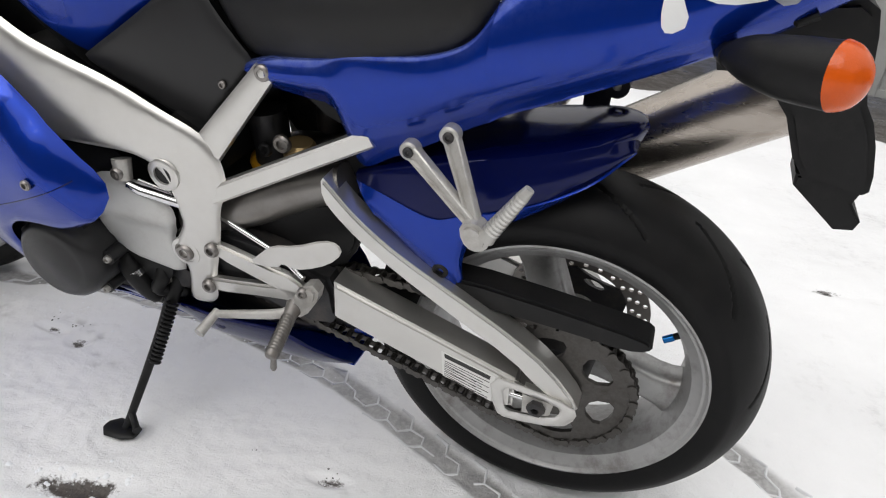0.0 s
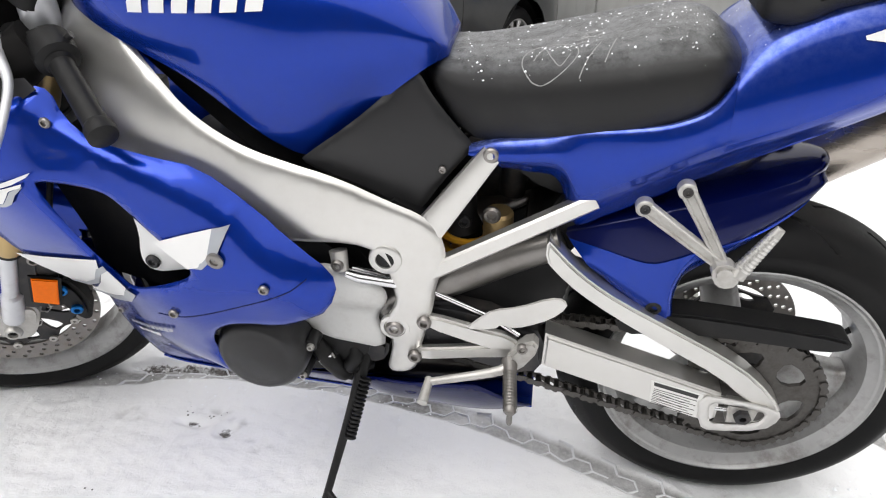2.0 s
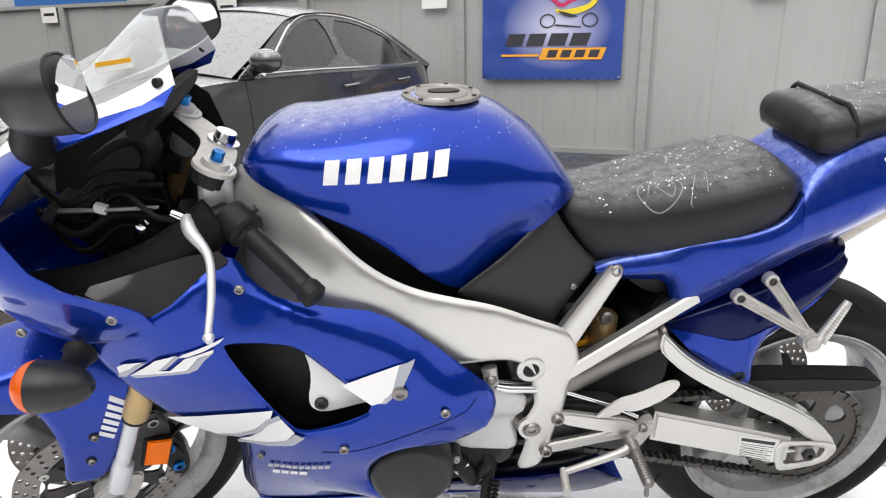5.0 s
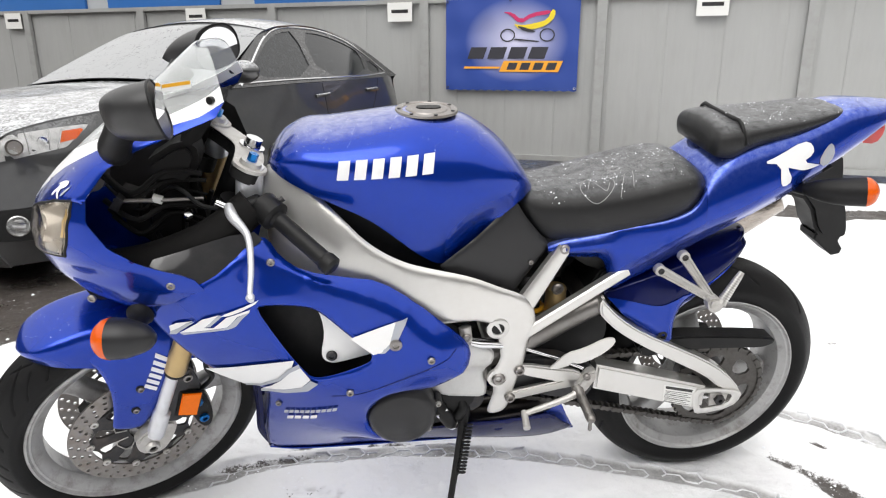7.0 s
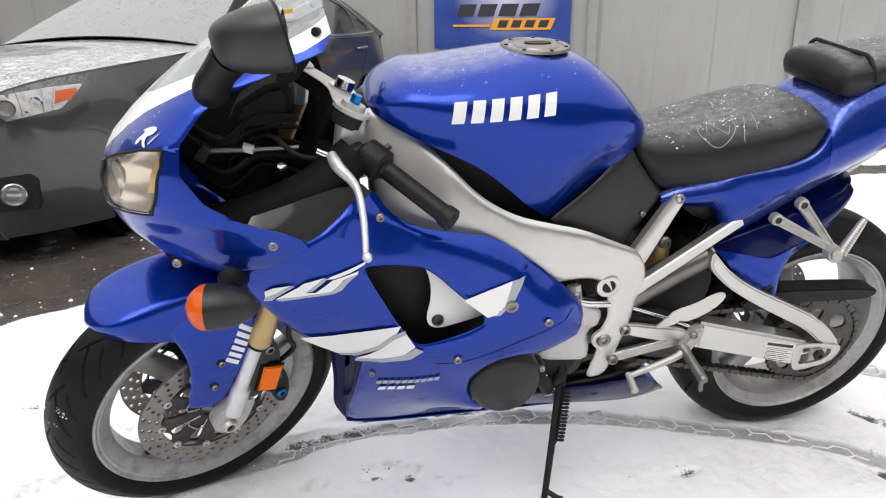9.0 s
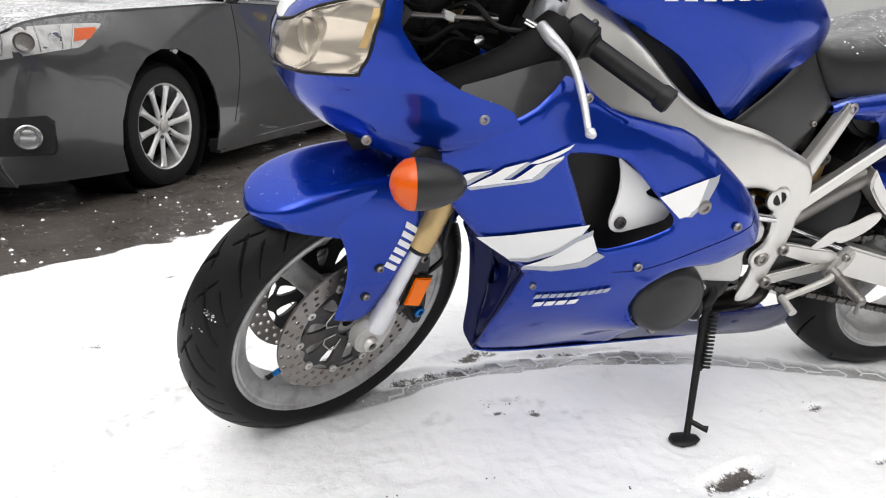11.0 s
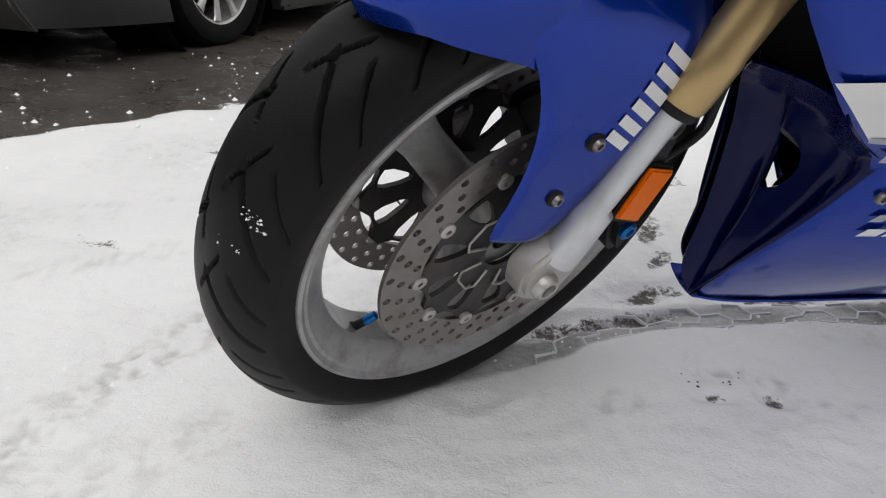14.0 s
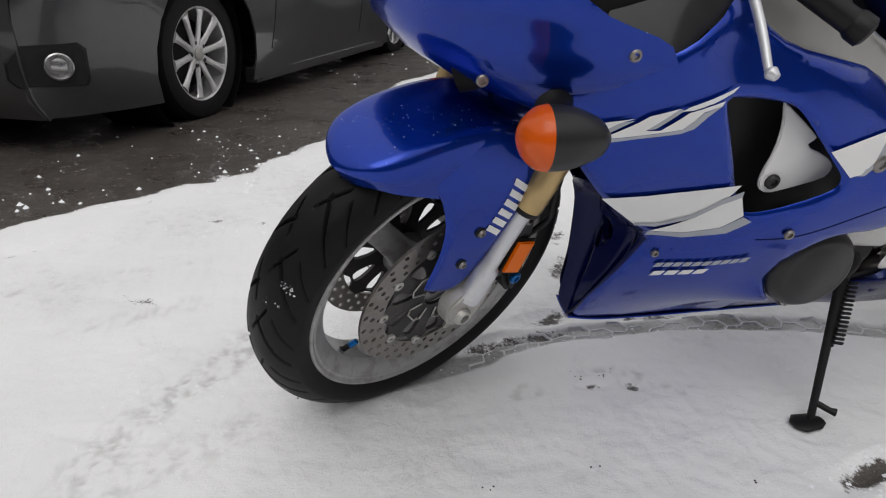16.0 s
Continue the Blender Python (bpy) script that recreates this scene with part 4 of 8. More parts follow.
# front wheel
front = part("front_wheel", forked(rim(0.0495, 0.2365)), SILVER, bike, "silver three-spoke cast front wheel", 22)
hub, arms = spokes(0.042, 0.055, 0.198, 0.026, 0.02, 0.022, 0.02, 1.15)
part("hub", forked(hub), SILVER, front)
for b in arms:
    part("spoke", forked(b), SILVER, front)
part("tyre", forked(tyre(0.067, 0.235, 0.304, front_groove, 0.27)), RUBBER, front, "black front tyre with curved tread grooves")
valve(front, TURNED @ Matrix.Rotation(radians(42), 4, "Y"))
for s in (1, -1):
    d = part("brake_disc", forked(moved(brake_disc(0.113, 0.1565, 0.005, [(0.121, 30, 0), (0.135, 30, 0.33), (0.149, 30, 0.66)], 0.0046), Matrix.Translation((0, 0.062 * s, 0)))), STEEL, front, "drilled steel brake disc")
    part("disc_carrier", forked(moved(carrier(0.046, 0.116, 10), Matrix.Translation((0, 0.058 * s, 0)))), DARKMETAL, d)
    for k in range(5):
        a = 2 * math.pi * (k + 0.3) / 5
        at_ = lambda r, q: (r * math.cos(q), 0.0665 * s, r * math.sin(q))
        part("hub_rib", forked(tube([at_(0.036, a), at_(0.060, a - 0.06), at_(0.066, a + 0.12), at_(0.066, a + 0.50), at_(0.060, a + 0.68), at_(0.036, a + 0.62)], 0.0014, 8)), CAST, d, "silver cast hub rib")
    for k in range(10):
        a = 2 * math.pi * k / 10
        part("bobbin", forked(moved(lathe([(-0.006, 0.003), (-0.006, 0.0085), (0.007, 0.0085), (0.008, 0.006), (0.008, 0.003)], 12), Matrix.Translation((0.113 * math.cos(a), 0.062 * s, 0.113 * math.sin(a))))), CAST, d)

# front fork
for s in (1, -1):
    y = 0.114 * s
    at = lambda k, du=0.0: (-0.008 - 0.345 * k + 0.927 * du, y + 0.04 * s * k, 0.927 * k + 0.376 * du - 0.004)
    crown = lambda k, du=0.0: (-0.030 - 0.4067 * k + 0.9135 * du, 0.104 * s, 0.9135 * k + 0.4067 * du - 0.004)
    leg = part("fork_leg", forked(join(tube([at(0.03), at(0.055), at(0.100, 0.001), at(0.106, 0.003), at(0.235, 0.003)], [0.019, 0.020, 0.0190, 0.0140, 0.0140], 28),)), FORKSILVER, bike, "silver lower fork leg")
    part("fork_tube", forked(tube([at(0.224), at(0.228), at(0.275), at(0.279), at(0.34), crown(0.52), crown(0.635)], [0.021, 0.0228, 0.0228, 0.0215, 0.0218, 0.024, 0.0255], 28)), GOLD, bike, "gold upper fork tube")
    part("dust_seal", forked(tube([at(0.215), at(0.218), at(0.226), at(0.228)], [0.0185, 0.0212, 0.0212, 0.020], 28)), BLACK, leg, "black fork dust seal")
    part("leg_rib", forked(prism([(at(0.215)[0] - 0.012, 0.205), (at(0.215)[0] - 0.038, 0.188), (at(0.10)[0] - 0.046, 0.075), (at(0.06)[0] - 0.040, 0.040), (at(0.06)[0] - 0.008, 0.055)], y - 0.012 * s, y + 0.004 * s, 0.004)), DARKMETAL, leg, "dark cast rib behind the fork leg")
    part("fork_top", forked(tube([crown(0.63), crown(0.703, 0.024)], [0.0262, 0.0262], 28)), FORKSILVER, bike, "silver top of the fork tube")
    clamp = chaikin([(0.026, 0.006), (0.022, 0.028), (-0.018, 0.05), (-0.055, 0.055), (-0.07, 0.035), (-0.05, -0.01), (-0.03, -0.035), (-0.005, -0.036), (0.02, -0.02)], 2)
    part("axle_clamp", forked(prism(clamp, y - 0.026 * s, y + 0.007 * s, 0.005)), CAST, leg, "cast axle clamp")
    nut = part("axle_nut", forked(moved(lathe([(0, 0.004), (0, 0.0165), (0.006 * s, 0.016), (0.011 * s, 0.0125), (0.011 * s, 0.009), (0.003 * s, 0.0085), (0.003 * s, 0.0005)], 24, closed=False), Matrix.Translation((-0.006, y + 0.006 * s, -0.006)))), CAST, leg)
    part("nut_recess", forked(moved(lathe([(0.0035 * s, 0.0005), (0.0035 * s, 0.0082)], 12, closed=False), Matrix.Translation((-0.006, y + 0.0065 * s, -0.006)))), BLACK, nut)
    cal = chaikin([(-0.062, 0.085), (-0.075, 0.10), (-0.115, 0.105), (-0.142, 0.075), (-0.152, 0.02), (-0.146, -0.025), (-0.130, -0.035), (-0.116, -0.015), (-0.104, 0.03), (-0.08, 0.055)], 2)
    c = part("brake_caliper", forked(prism(cal, y - 0.068 * s, y - 0.006 * s, 0.008)), BLACK, bike, "black brake caliper with blue bolts")
    for q in ((-0.120, 0.070), (-0.128, 0.012)):
        part("caliper_bolt", forked(moved(lathe([(0, 0.004), (0, 0.0115), (0.006 * s, 0.0115), (0.008 * s, 0.009), (0.008 * s, 0.006), (0.003 * s, 0.005)], 16, closed=False), Matrix.Translation((q[0], y - 0.006 * s, q[1])))), ANODISED, c, "blue anodised caliper bolt")
    arm_ = chaikin([(-0.040, 0.05), (-0.05, 0.10), (-0.085, 0.19), (-0.105, 0.20), (-0.125, 0.175), (-0.135, 0.12), (-0.115, 0.08), (-0.08, 0.03)], 2)
    part("caliper_bracket", forked(prism(arm_, y - 0.014 * s, y - 0.001 * s, 0.003)), DARKMETAL, leg, "dark cast caliper bracket")
    part("bracket_bolt", forked(moved(lathe([(0, 0.003), (0, 0.010), (0.008 * s, 0.010), (0.009 * s, 0.006), (0.003 * s, 0.005)], 16, closed=False), Matrix.Translation((-0.108, y - 0.001 * s, 0.165)))), STEEL, leg)
    part("brake_hose", forked(tube([(-0.13, y - 0.02 * s, 0.09), (-0.16, y, 0.14), (-0.15, y + 0.004 * s, 0.2), (-0.20, y - 0.03 * s, 0.34), (-0.26, y - 0.04 * s, 0.5)], 0.0055, 10, 24)), BLACK, c)
    r = part("reflector_bracket", forked(prism([(-0.086, 0.133), (-0.136, 0.112), (-0.112, 0.040), (-0.066, 0.064)], y + 0.003 * s, y + 0.007 * s, 0.001)), BLACK, bike)
    part("side_reflector", forked(prism([(-0.090, 0.128), (-0.130, 0.111), (-0.110, 0.048), (-0.072, 0.068)], y + 0.007 * s, y + 0.013 * s, 0.002)), REFLECTOR, r, "orange plastic side reflector")

# front fender: crown over the tyre and guards down to the fork legs
rows = []
for ang, rr, ww, drop in ((58, 0.338, 0.012, 0.004), (59.5, 0.343, 0.034, 0.010), (62.5, 0.347, 0.056, 0.020), (66, 0.347, 0.070, 0.036), (71, 0.345, 0.078, 0.054), (79, 0.340, 0.083, 0.077), (88, 0.335, 0.085, 0.096), (105, 0.332, 0.085, 0.100), (120, 0.331, 0.082, 0.092), (138, 0.330, 0.075, 0.075)):
    rows.append((ang, rr, ww, drop))
rings = []
for ang, rr, ww, drop in spline(rows, 40):
    a = radians(ang)
    ring = []
    for q in np.linspace(-1, 1, 29):
        t = abs(q)
        lat = ww * math.copysign(math.sin(min(t * 1.25, 1) * math.pi / 2) ** 0.85, q)
        fall = drop * max(0.0, t - 0.42) ** 1.5 / (0.58 ** 1.5) + 0.02 * t * t
        rad = rr - fall
        ring.append((rad * math.cos(a), lat, rad * math.sin(a)))
    rings.append(ring)
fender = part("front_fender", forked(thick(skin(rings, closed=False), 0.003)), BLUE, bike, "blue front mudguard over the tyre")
guard = [(0.078, 0.285), (0.056, 0.250), (0.044, 0.205), (0.042, 0.165), (0.047, 0.115), (0.058, 0.068), (0.056, 0.055), (0.012, 0.042), (-0.012, 0.060), (-0.034, 0.105), (-0.056, 0.165), (-0.078, 0.215), (-0.096, 0.255), (-0.106, 0.300), (-0.06, 0.320), (0.0, 0.326), (0.06, 0.318)]
gf = rbf([(0.08, 0.30, 0.072), (0.06, 0.26, 0.085), (0.045, 0.16, 0.098), (0.05, 0.06, 0.094), (-0.10, 0.27, 0.112), (-0.03, 0.10, 0.112), (0, 0.32, 0.074), (-0.1, 0.31, 0.084), (0.0, 0.2, 0.105), (0.01, 0.27, 0.096), (0.0, 0.05, 0.104)])
for s in (1, -1):
    b = thick(sheet(guard, gf, 0.012, edge=(0.004, 0.008), ch=1), 0.003)
    b = b if s > 0 else flipped(b)
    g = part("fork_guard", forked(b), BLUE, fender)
    for q in ((-0.013, 0.172), (0.006, 0.109)):
        bolt(g, (q[0], s * (float(gf(q)[0]) - 0.002), q[1]), 0.0095, 0.005 * s, BLACK, True, False)
        bolt(g, (q[0], s * (float(gf(q)[0]) + 0.002), q[1]), 0.0065, 0.005 * s, STEEL, True)


def lettering(parent, frame_of, width, height, n, slant, material, gap=0.25, vf=None, turn=None, lift=0.0012, label="", skip=()):
    """A row of plain slanted blocks where a wordmark stands. frame_of(x, y) gives (u, v, w)."""
    bms = []
    cell = width / n
    for k in range(n):
        x0, x1 = k * cell, k * cell + cell * (1 - gap)
        pts = [(x0, 0), (x1, 0), (x1 + slant * height, height), (x0 + slant * height, height)]
        grid = []
        for j in range(4):
            f = j / 3
            a = (pts[0][0] * (1 - f) + pts[3][0] * f, height * f)
            b = (pts[1][0] * (1 - f) + pts[2][0] * f, height * f)
            grid.append([frame_of(a[0] + (b[0] - a[0]) * i / 3, a[1]) for i in range(4)])
        b = skin(grid, closed=False)
        part("wordmark_block", moved(b, turn) if turn else b, material, parent, label)


for s in (1, -1):
    o, e1, e2 = Vector((-0.041, 0, 0.160)), Vector((-0.040, 0, 0.090)), Vector((0.021, 0, 0.016))
    def on_guard(x, y, o=o, e1=e1, e2=e2, s=s):
        p = o + e1 * x + e2 * y
        v = float(gf((p.x, p.z))[0]) + 0.0016
        return (p.x, s * v, p.z)
    lettering(fender, on_guard, 1.0, 1.0, 6, 0.0, WHITE, 0.36, turn=TURNED, label="white block wordmark on the fork guard")

# rear wheel
REAR = Matrix.Translation((0.010, 0, 0.314))
rear = part("rear_wheel", moved(rim(0.074, 0.2335), REAR), SILVER, bike, "silver three-spoke cast rear wheel", 22)
hub, arms = spokes(0.05, 0.07, 0.198, 0.034, 0.028, 0.03, 0.028, 0.85, off=-0.01)
part("hub", moved(hub, REAR), SILVER, rear)
for b in arms:
    part("spoke", moved(b, REAR), SILVER, rear)
part("tyre", moved(tyre(0.0915, 0.232, 0.309, rear_groove, 0.16, 700, 110), REAR), RUBBER, rear, "wide black rear tyre")
valve(rear, REAR @ Matrix.Translation((0, 0.01, 0)) @ Matrix.Rotation(radians(-152), 4, "Y"))
rd = part("brake_disc", moved(brake_disc(0.085, 0.123, 0.005, [(0.093, 24, 0), (0.104, 24, 0.33), (0.115, 24, 0.66)]), Matrix.Translation((0, -0.095, 0.313))), STEEL, rear, "drilled rear brake disc")
part("disc_carrier", moved(carrier(0.05, 0.088, 5), Matrix.Translation((0, -0.092, 0.313))), DARKMETAL, rd)
teeth = []
for k in range(43 * 4):
    a = 2 * math.pi * k / (43 * 4)
    r = (0.112, 0.112, 0.1185, 0.1185)[k % 4]
    teeth.append((r * math.cos(a), r * math.sin(a)))
lobes = []
for k in range(6):
    a0 = 2 * math.pi * k / 6 + 0.3
    lobes.append([(r * math.cos(a0 + d), r * math.sin(a0 + d)) for r, d in ((0.060, -0.27), (0.094, -0.33), (0.098, 0), (0.094, 0.33), (0.060, 0.27))])
part("sprocket", moved(thick(sheet(teeth, 0.0, 0.02, lobes, ch=0, hch=1), 0.007), Matrix.Translation((0, 0.098, 0.313))), CHAIN, rear, "oily steel rear sprocket")
part("sprocket_carrier", moved(lathe([(0.02, 0.02), (0.02, 0.062), (0.085, 0.055), (0.09, 0.045), (0.09, 0.02)], 40), REAR), DARKMETAL, rear)

# drive chain
chain = part("drive_chain", lathe([(-0.004, 0.014), (0.004, 0.014), (0.004, 0.034), (-0.004, 0.034)], 30), CHAIN, bike, "oily drive chain")
moved_front = Matrix.Translation((0.625, 0.098, 0.385))
chain.data.transform(moved_front)
path = []
for a in np.linspace(radians(88), radians(262), 26):
    path.append((0.118 * math.cos(a), 0.313 + 0.118 * math.sin(a)))
path += [tuple(p) for p in spline([(-0.016, 0.196), (0.10, 0.222), (0.25, 0.262), (0.42, 0.306), (0.61, 0.352)], 44)]
path += [(0.659, 0.385), (0.63, 0.42)]
path += [tuple(p) for p in spline([(0.62, 0.42), (0.3, 0.43), (0.004, 0.431)], 40)]
seglen, acc, links = 0.0159, 0.0, []
dense = spline([(*p,) for p in path], 1500)
last = dense[0]
for p in dense:
    if np.linalg.norm(p - last) >= seglen:
        links.append((last, p))
        last = p
plate = [(-0.0135, 0), (-0.011, 0.0062), (-0.006, 0.0068), (0, 0.0045), (0.006, 0.0068), (0.011, 0.0062), (0.0135, 0), (0.011, -0.0062), (0.006, -0.0068), (0, -0.0045), (-0.006, -0.0068), (-0.011, -0.0062)]
shapes = []
for wide in (0.0, 0.0025):
    b = join(prism(plate, 0.006 + wide, 0.008 + wide, 0), prism(plate, -0.008 - wide, -0.006 - wide, 0), moved(lathe([(-0.007, 0.005), (0.007, 0.005)], 8, closed=False), Matrix.Translation((-0.0079, 0, 0))))
    me = bpy.data.meshes.new("link")
    b.to_mesh(me)
    b.free()
    me.materials.append(CHAIN)
    shapes.append(me)
for i, (a, b) in enumerate(links):
    ob = new("link", shapes[i % 2])
    ob.parent = chain
    ob.matrix_local = Matrix.Translation(((a[0] + b[0]) / 2, 0.098, (a[1] + b[1]) / 2)) @ Matrix.Rotation(-math.atan2(b[1] - a[1], b[0] - a[0]), 4, "Y")

# swingarm
swing = part("swingarm", tube([(0.585, -0.14, 0.433), (0.585, 0.14, 0.433)], 0.03, 20), BRUSHED, bike, "aluminium truss swingarm")
part("cross_tube", tube([(0.36, -0.10, 0.575), (0.36, 0.10, 0.575)], 0.026, 18), SATIN, swing)
for s in (1, -1):
    part("upper_arm", tube([(0.330, 0.104 * s, 0.588), (0.40, 0.104 * s, 0.556), (0.48, 0.104 * s, 0.514), (0.60, 0.106 * s, 0.452)], [0.027, 0.030, 0.034, 0.036], 24, 14), BRUSHED, swing, "smooth dark metal upper arm")
    part("arm_web", prism([(0.325, 0.565), (0.40, 0.53), (0.52, 0.46), (0.60, 0.43), (0.60, 0.40), (0.50, 0.40), (0.36, 0.42), (0.33, 0.45), (0.31, 0.50)], 0.088 * s, 0.110 * s, 0.006, 1), BLACK, swing, "black gusset under the arm")
    arm = [(0.340, 0.435), (0.341, 0.366), (0.19, 0.320), (0.075, 0.284), (0.050, 0.289), (0.052, 0.348), (0.19, 0.390)]
    part("lower_arm", prism(arm, 0.098 * s, 0.148 * s, 0.006, 0, 3), ALU, swing, "brushed aluminium box-section arm")
    brace = [(0.352, 0.612), (0.338, 0.598), (0.312, 0.570), (0.28, 0.543), (0.235, 0.513), (0.143, 0.466), (0.068, 0.427), (0.006, 0.385), (-0.046, 0.327), (-0.036, 0.314), (-0.012, 0.324), (0.018, 0.342), (0.063, 0.382), (0.155, 0.432), (0.243, 0.483), (0.30, 0.522), (0.332, 0.552), (0.352, 0.575)]
    part("arched_brace", prism(brace, 0.105 * s, 0.146 * s, 0.007, 1, 3), ALU, swing, "arched aluminium brace")
    front_end = [(0.375, 0.435), (0.345, 0.43), (0.335, 0.345), (0.40, 0.33), (0.60, 0.40), (0.60, 0.47), (0.45, 0.47)]
    part("arm_root", prism(front_end, 0.085 * s, 0.142 * s, 0.008, 1, 2), DARKMETAL, swing, "dark cast arm root")
    block = [(0.090, 0.348), (0.075, 0.276), (0.055, 0.266), (-0.026, 0.281), (-0.046, 0.312), (-0.038, 0.334), (0.03, 0.345)]
    win = [(0.068, 0.332), (0.062, 0.290), (0.05, 0.284), (-0.012, 0.296), (-0.022, 0.315), (-0.014, 0.325), (0.04, 0.332)]
    b = thick(sheet(block, 0.152 * s, 0.01, [win], ch=1, hch=1, edge=(0.002 * s, 0.004)), 0.008)
    part("axle_plate", b, ALU, swing, "slotted axle adjuster plate")
    part("adjuster_block", prism([(0.038, 0.331), (0.034, 0.289), (-0.006, 0.297), (-0.010, 0.328)], 0.125 * s, 0.150 * s, 0.002), CAST, swing)
    part("axle_nut", moved(lathe([(0.148 * s, 0.006), (0.148 * s, 0.014), (0.158 * s, 0.014), (0.160 * s, 0.011), (0.160 * s, 0.006)], 6 if s > 0 else 20), Matrix.Translation((0.014, 0, 0.311))), DARKMETAL, swing)
    part("adjuster_bolt", tube([(0.066, 0.14 * s, 0.312), (0.036, 0.14 * s, 0.312)], 0.005, 10), CHROME, swing)
lab = part("warning_label", prism([(0.165, 0.366), (0.160, 0.316), (0.082, 0.292), (0.080, 0.346)], 0.1482, 0.1488, 0), PAPER, swing, "white warning label with rows of small print")
part("label_heading", prism([(0.160, 0.362), (0.159, 0.354), (0.088, 0.336), (0.087, 0.344)], 0.1489, 0.1492, 0), INK, lab)
for k in range(10):
    f = 0.009 + 0.0036 * k
    part("print_line", prism([(0.1585, 0.357 - f), (0.158, 0.3558 - f), (0.088 + 0.01 * (k % 3), 0.3388 - f), (0.0875 + 0.01 * (k % 3), 0.340 - f)], 0.1489, 0.1491, 0), DARKMETAL, lab)

part("inner_mudguard", prism([(0.40, 0.52), (0.33, 0.53), (0.295, 0.58), (0.29, 0.65), (0.33, 0.665), (0.36, 0.61)], -0.085, 0.085, 0.006, 1), BLACK, bike, "black inner mudguard ahead of the wheel")
guard_pts = [(0.24, 0.468), (0.16, 0.486), (0.0, 0.476), (-0.105, 0.466), (-0.118, 0.456), (-0.112, 0.444), (-0.085, 0.436), (-0.02, 0.440), (0.08, 0.444), (0.16, 0.44), (0.22, 0.43)]
part("chain_guard", prism(guard_pts, 0.078, 0.124, 0.004, 1), BLACK, bike, "black plastic chain guard")

# rear hugger
rows = [(0.325, 0.594, 0.262, 0.535, 0.112), (0.29, 0.610, 0.205, 0.487, 0.118), (0.235, 0.630, 0.152, 0.452, 0.121), (0.17, 0.650, 0.158, 0.505, 0.118), (0.11, 0.665, 0.145, 0.550, 0.108), (0.05, 0.682, 0.088, 0.588, 0.096), (0.008, 0.694, 0.042, 0.620, 0.082), (-0.016, 0.699, 0.006, 0.646, 0.066), (-0.030, 0.698, -0.018, 0.670, 0.050), (-0.036, 0.690, -0.033, 0.684, 0.036)]
rings, caps = [], []
for k, (u1, w1, u0, w0, vv) in enumerate(spline(rows, 36)):
    half = []
    split = 0.92 - 0.50 * min(1.0, k / 16) - 0.36 * min(1.0, max(0.0, (k - 14) / 12))
    for q in list(np.linspace(0, split, 6)) + list(np.linspace(split, 1, 7))[1:]:
        half.append((u0 + (u1 - u0) * q, vv - 0.004 - 0.016 * q * q + 0.012 * math.sin(q * math.pi), w0 + (w1 - w0) * q))
    for q in np.linspace(0.1, 1, 7):
        a = q * math.pi / 2
        half.append((u1 - 0.006 * math.sin(a), (vv - 0.02) * math.cos(a), w1 + 0.016 * math.sin(a)))
    full = half + [(p[0], -p[1], p[2]) for p in reversed(half[:-1])]
    rings.append((half[:6], [(p[0], -p[1], p[2]) for p in half[:6]]))
    caps.append(full[5:-5])
hug = part("rear_hugger", thick(skin(caps, closed=False), 0.003), DARKSHADEDBLUE, bike, "glossy dark blue rear hugger over the tyre")
for k in (0, 1):
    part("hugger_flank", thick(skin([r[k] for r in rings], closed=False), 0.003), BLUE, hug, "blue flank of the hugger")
bolt(hug, (0.182, 0.124, 0.494), 0.012, 0.006, BLACK)

# aluminium frame
beam = [(1.015, 0.930), (0.985, 0.898), (0.95, 0.862), (0.905, 0.820), (0.872, 0.785), (0.832, 0.755), (0.787, 0.731), (0.732, 0.715), (0.653, 0.694), (0.58, 0.658), (0.535, 0.638), (0.512, 0.615), (0.501, 0.585), (0.499, 0.553), (0.514, 0.521), (0.518, 0.476), (0.530, 0.428), (0.543, 0.377), (0.552, 0.322), (0.603, 0.318), (0.590, 0.373), (0.587, 0.402), (0.598, 0.431), (0.597, 0.447), (0.576, 0.482), (0.580, 0.51), (0.584, 0.535), (0.596, 0.566), (0.612, 0.582), (0.645, 0.592), (0.70, 0.593), (0.77, 0.593), (0.825, 0.615), (0.862, 0.648), (0.90, 0.680), (0.96, 0.697), (1.01, 0.710), (1.045, 0.732), (1.058, 0.77), (1.06, 0.82), (1.072, 0.88), (1.06, 0.92)]
bf = rbf([(1.05, 0.93, 0.075), (1.0, 0.93, 0.085), (1.05, 0.80, 0.125), (1.0, 0.72, 0.160), (0.93, 0.80, 0.150), (0.90, 0.70, 0.178), (0.80, 0.66, 0.182), (0.80, 0.73, 0.165), (0.68, 0.63, 0.178), (0.55, 0.60, 0.160), (0.55, 0.5, 0.166), (0.56, 0.40, 0.164), (0.58, 0.33, 0.158)])
for s in (1, -1):
    b = sheet(beam, bf, 0.014, edge=(0.008, 0.011), ch=2)
    b = thick(b, 0.03)
    if s < 0:
        flipped(b)
    part("frame_beam", b, ALU, bike, "broad brushed aluminium frame beam", 50)
part("steering_head", tube([(1.155, 0, 0.80), (1.103, 0, 0.918)], 0.032, 24), BLACK, bike)
part("frame_cross_member", prism([(0.60, 0.66), (0.52, 0.62), (0.52, 0.55), (0.60, 0.56)], -0.14, 0.14, 0.01, 1), BLACK, bike, "dark frame cross member")
ring = part("frame_boss", moved(lathe([(0.0, 0.013), (0.0, 0.026), (0.006, 0.025), (0.008, 0.022), (0.008, 0.0145), (-0.004, 0.013)], 32, closed=False), Matrix.Translation((0.589, 0.163, 0.567))), ALU, bike, "machined ring round the engine mount")
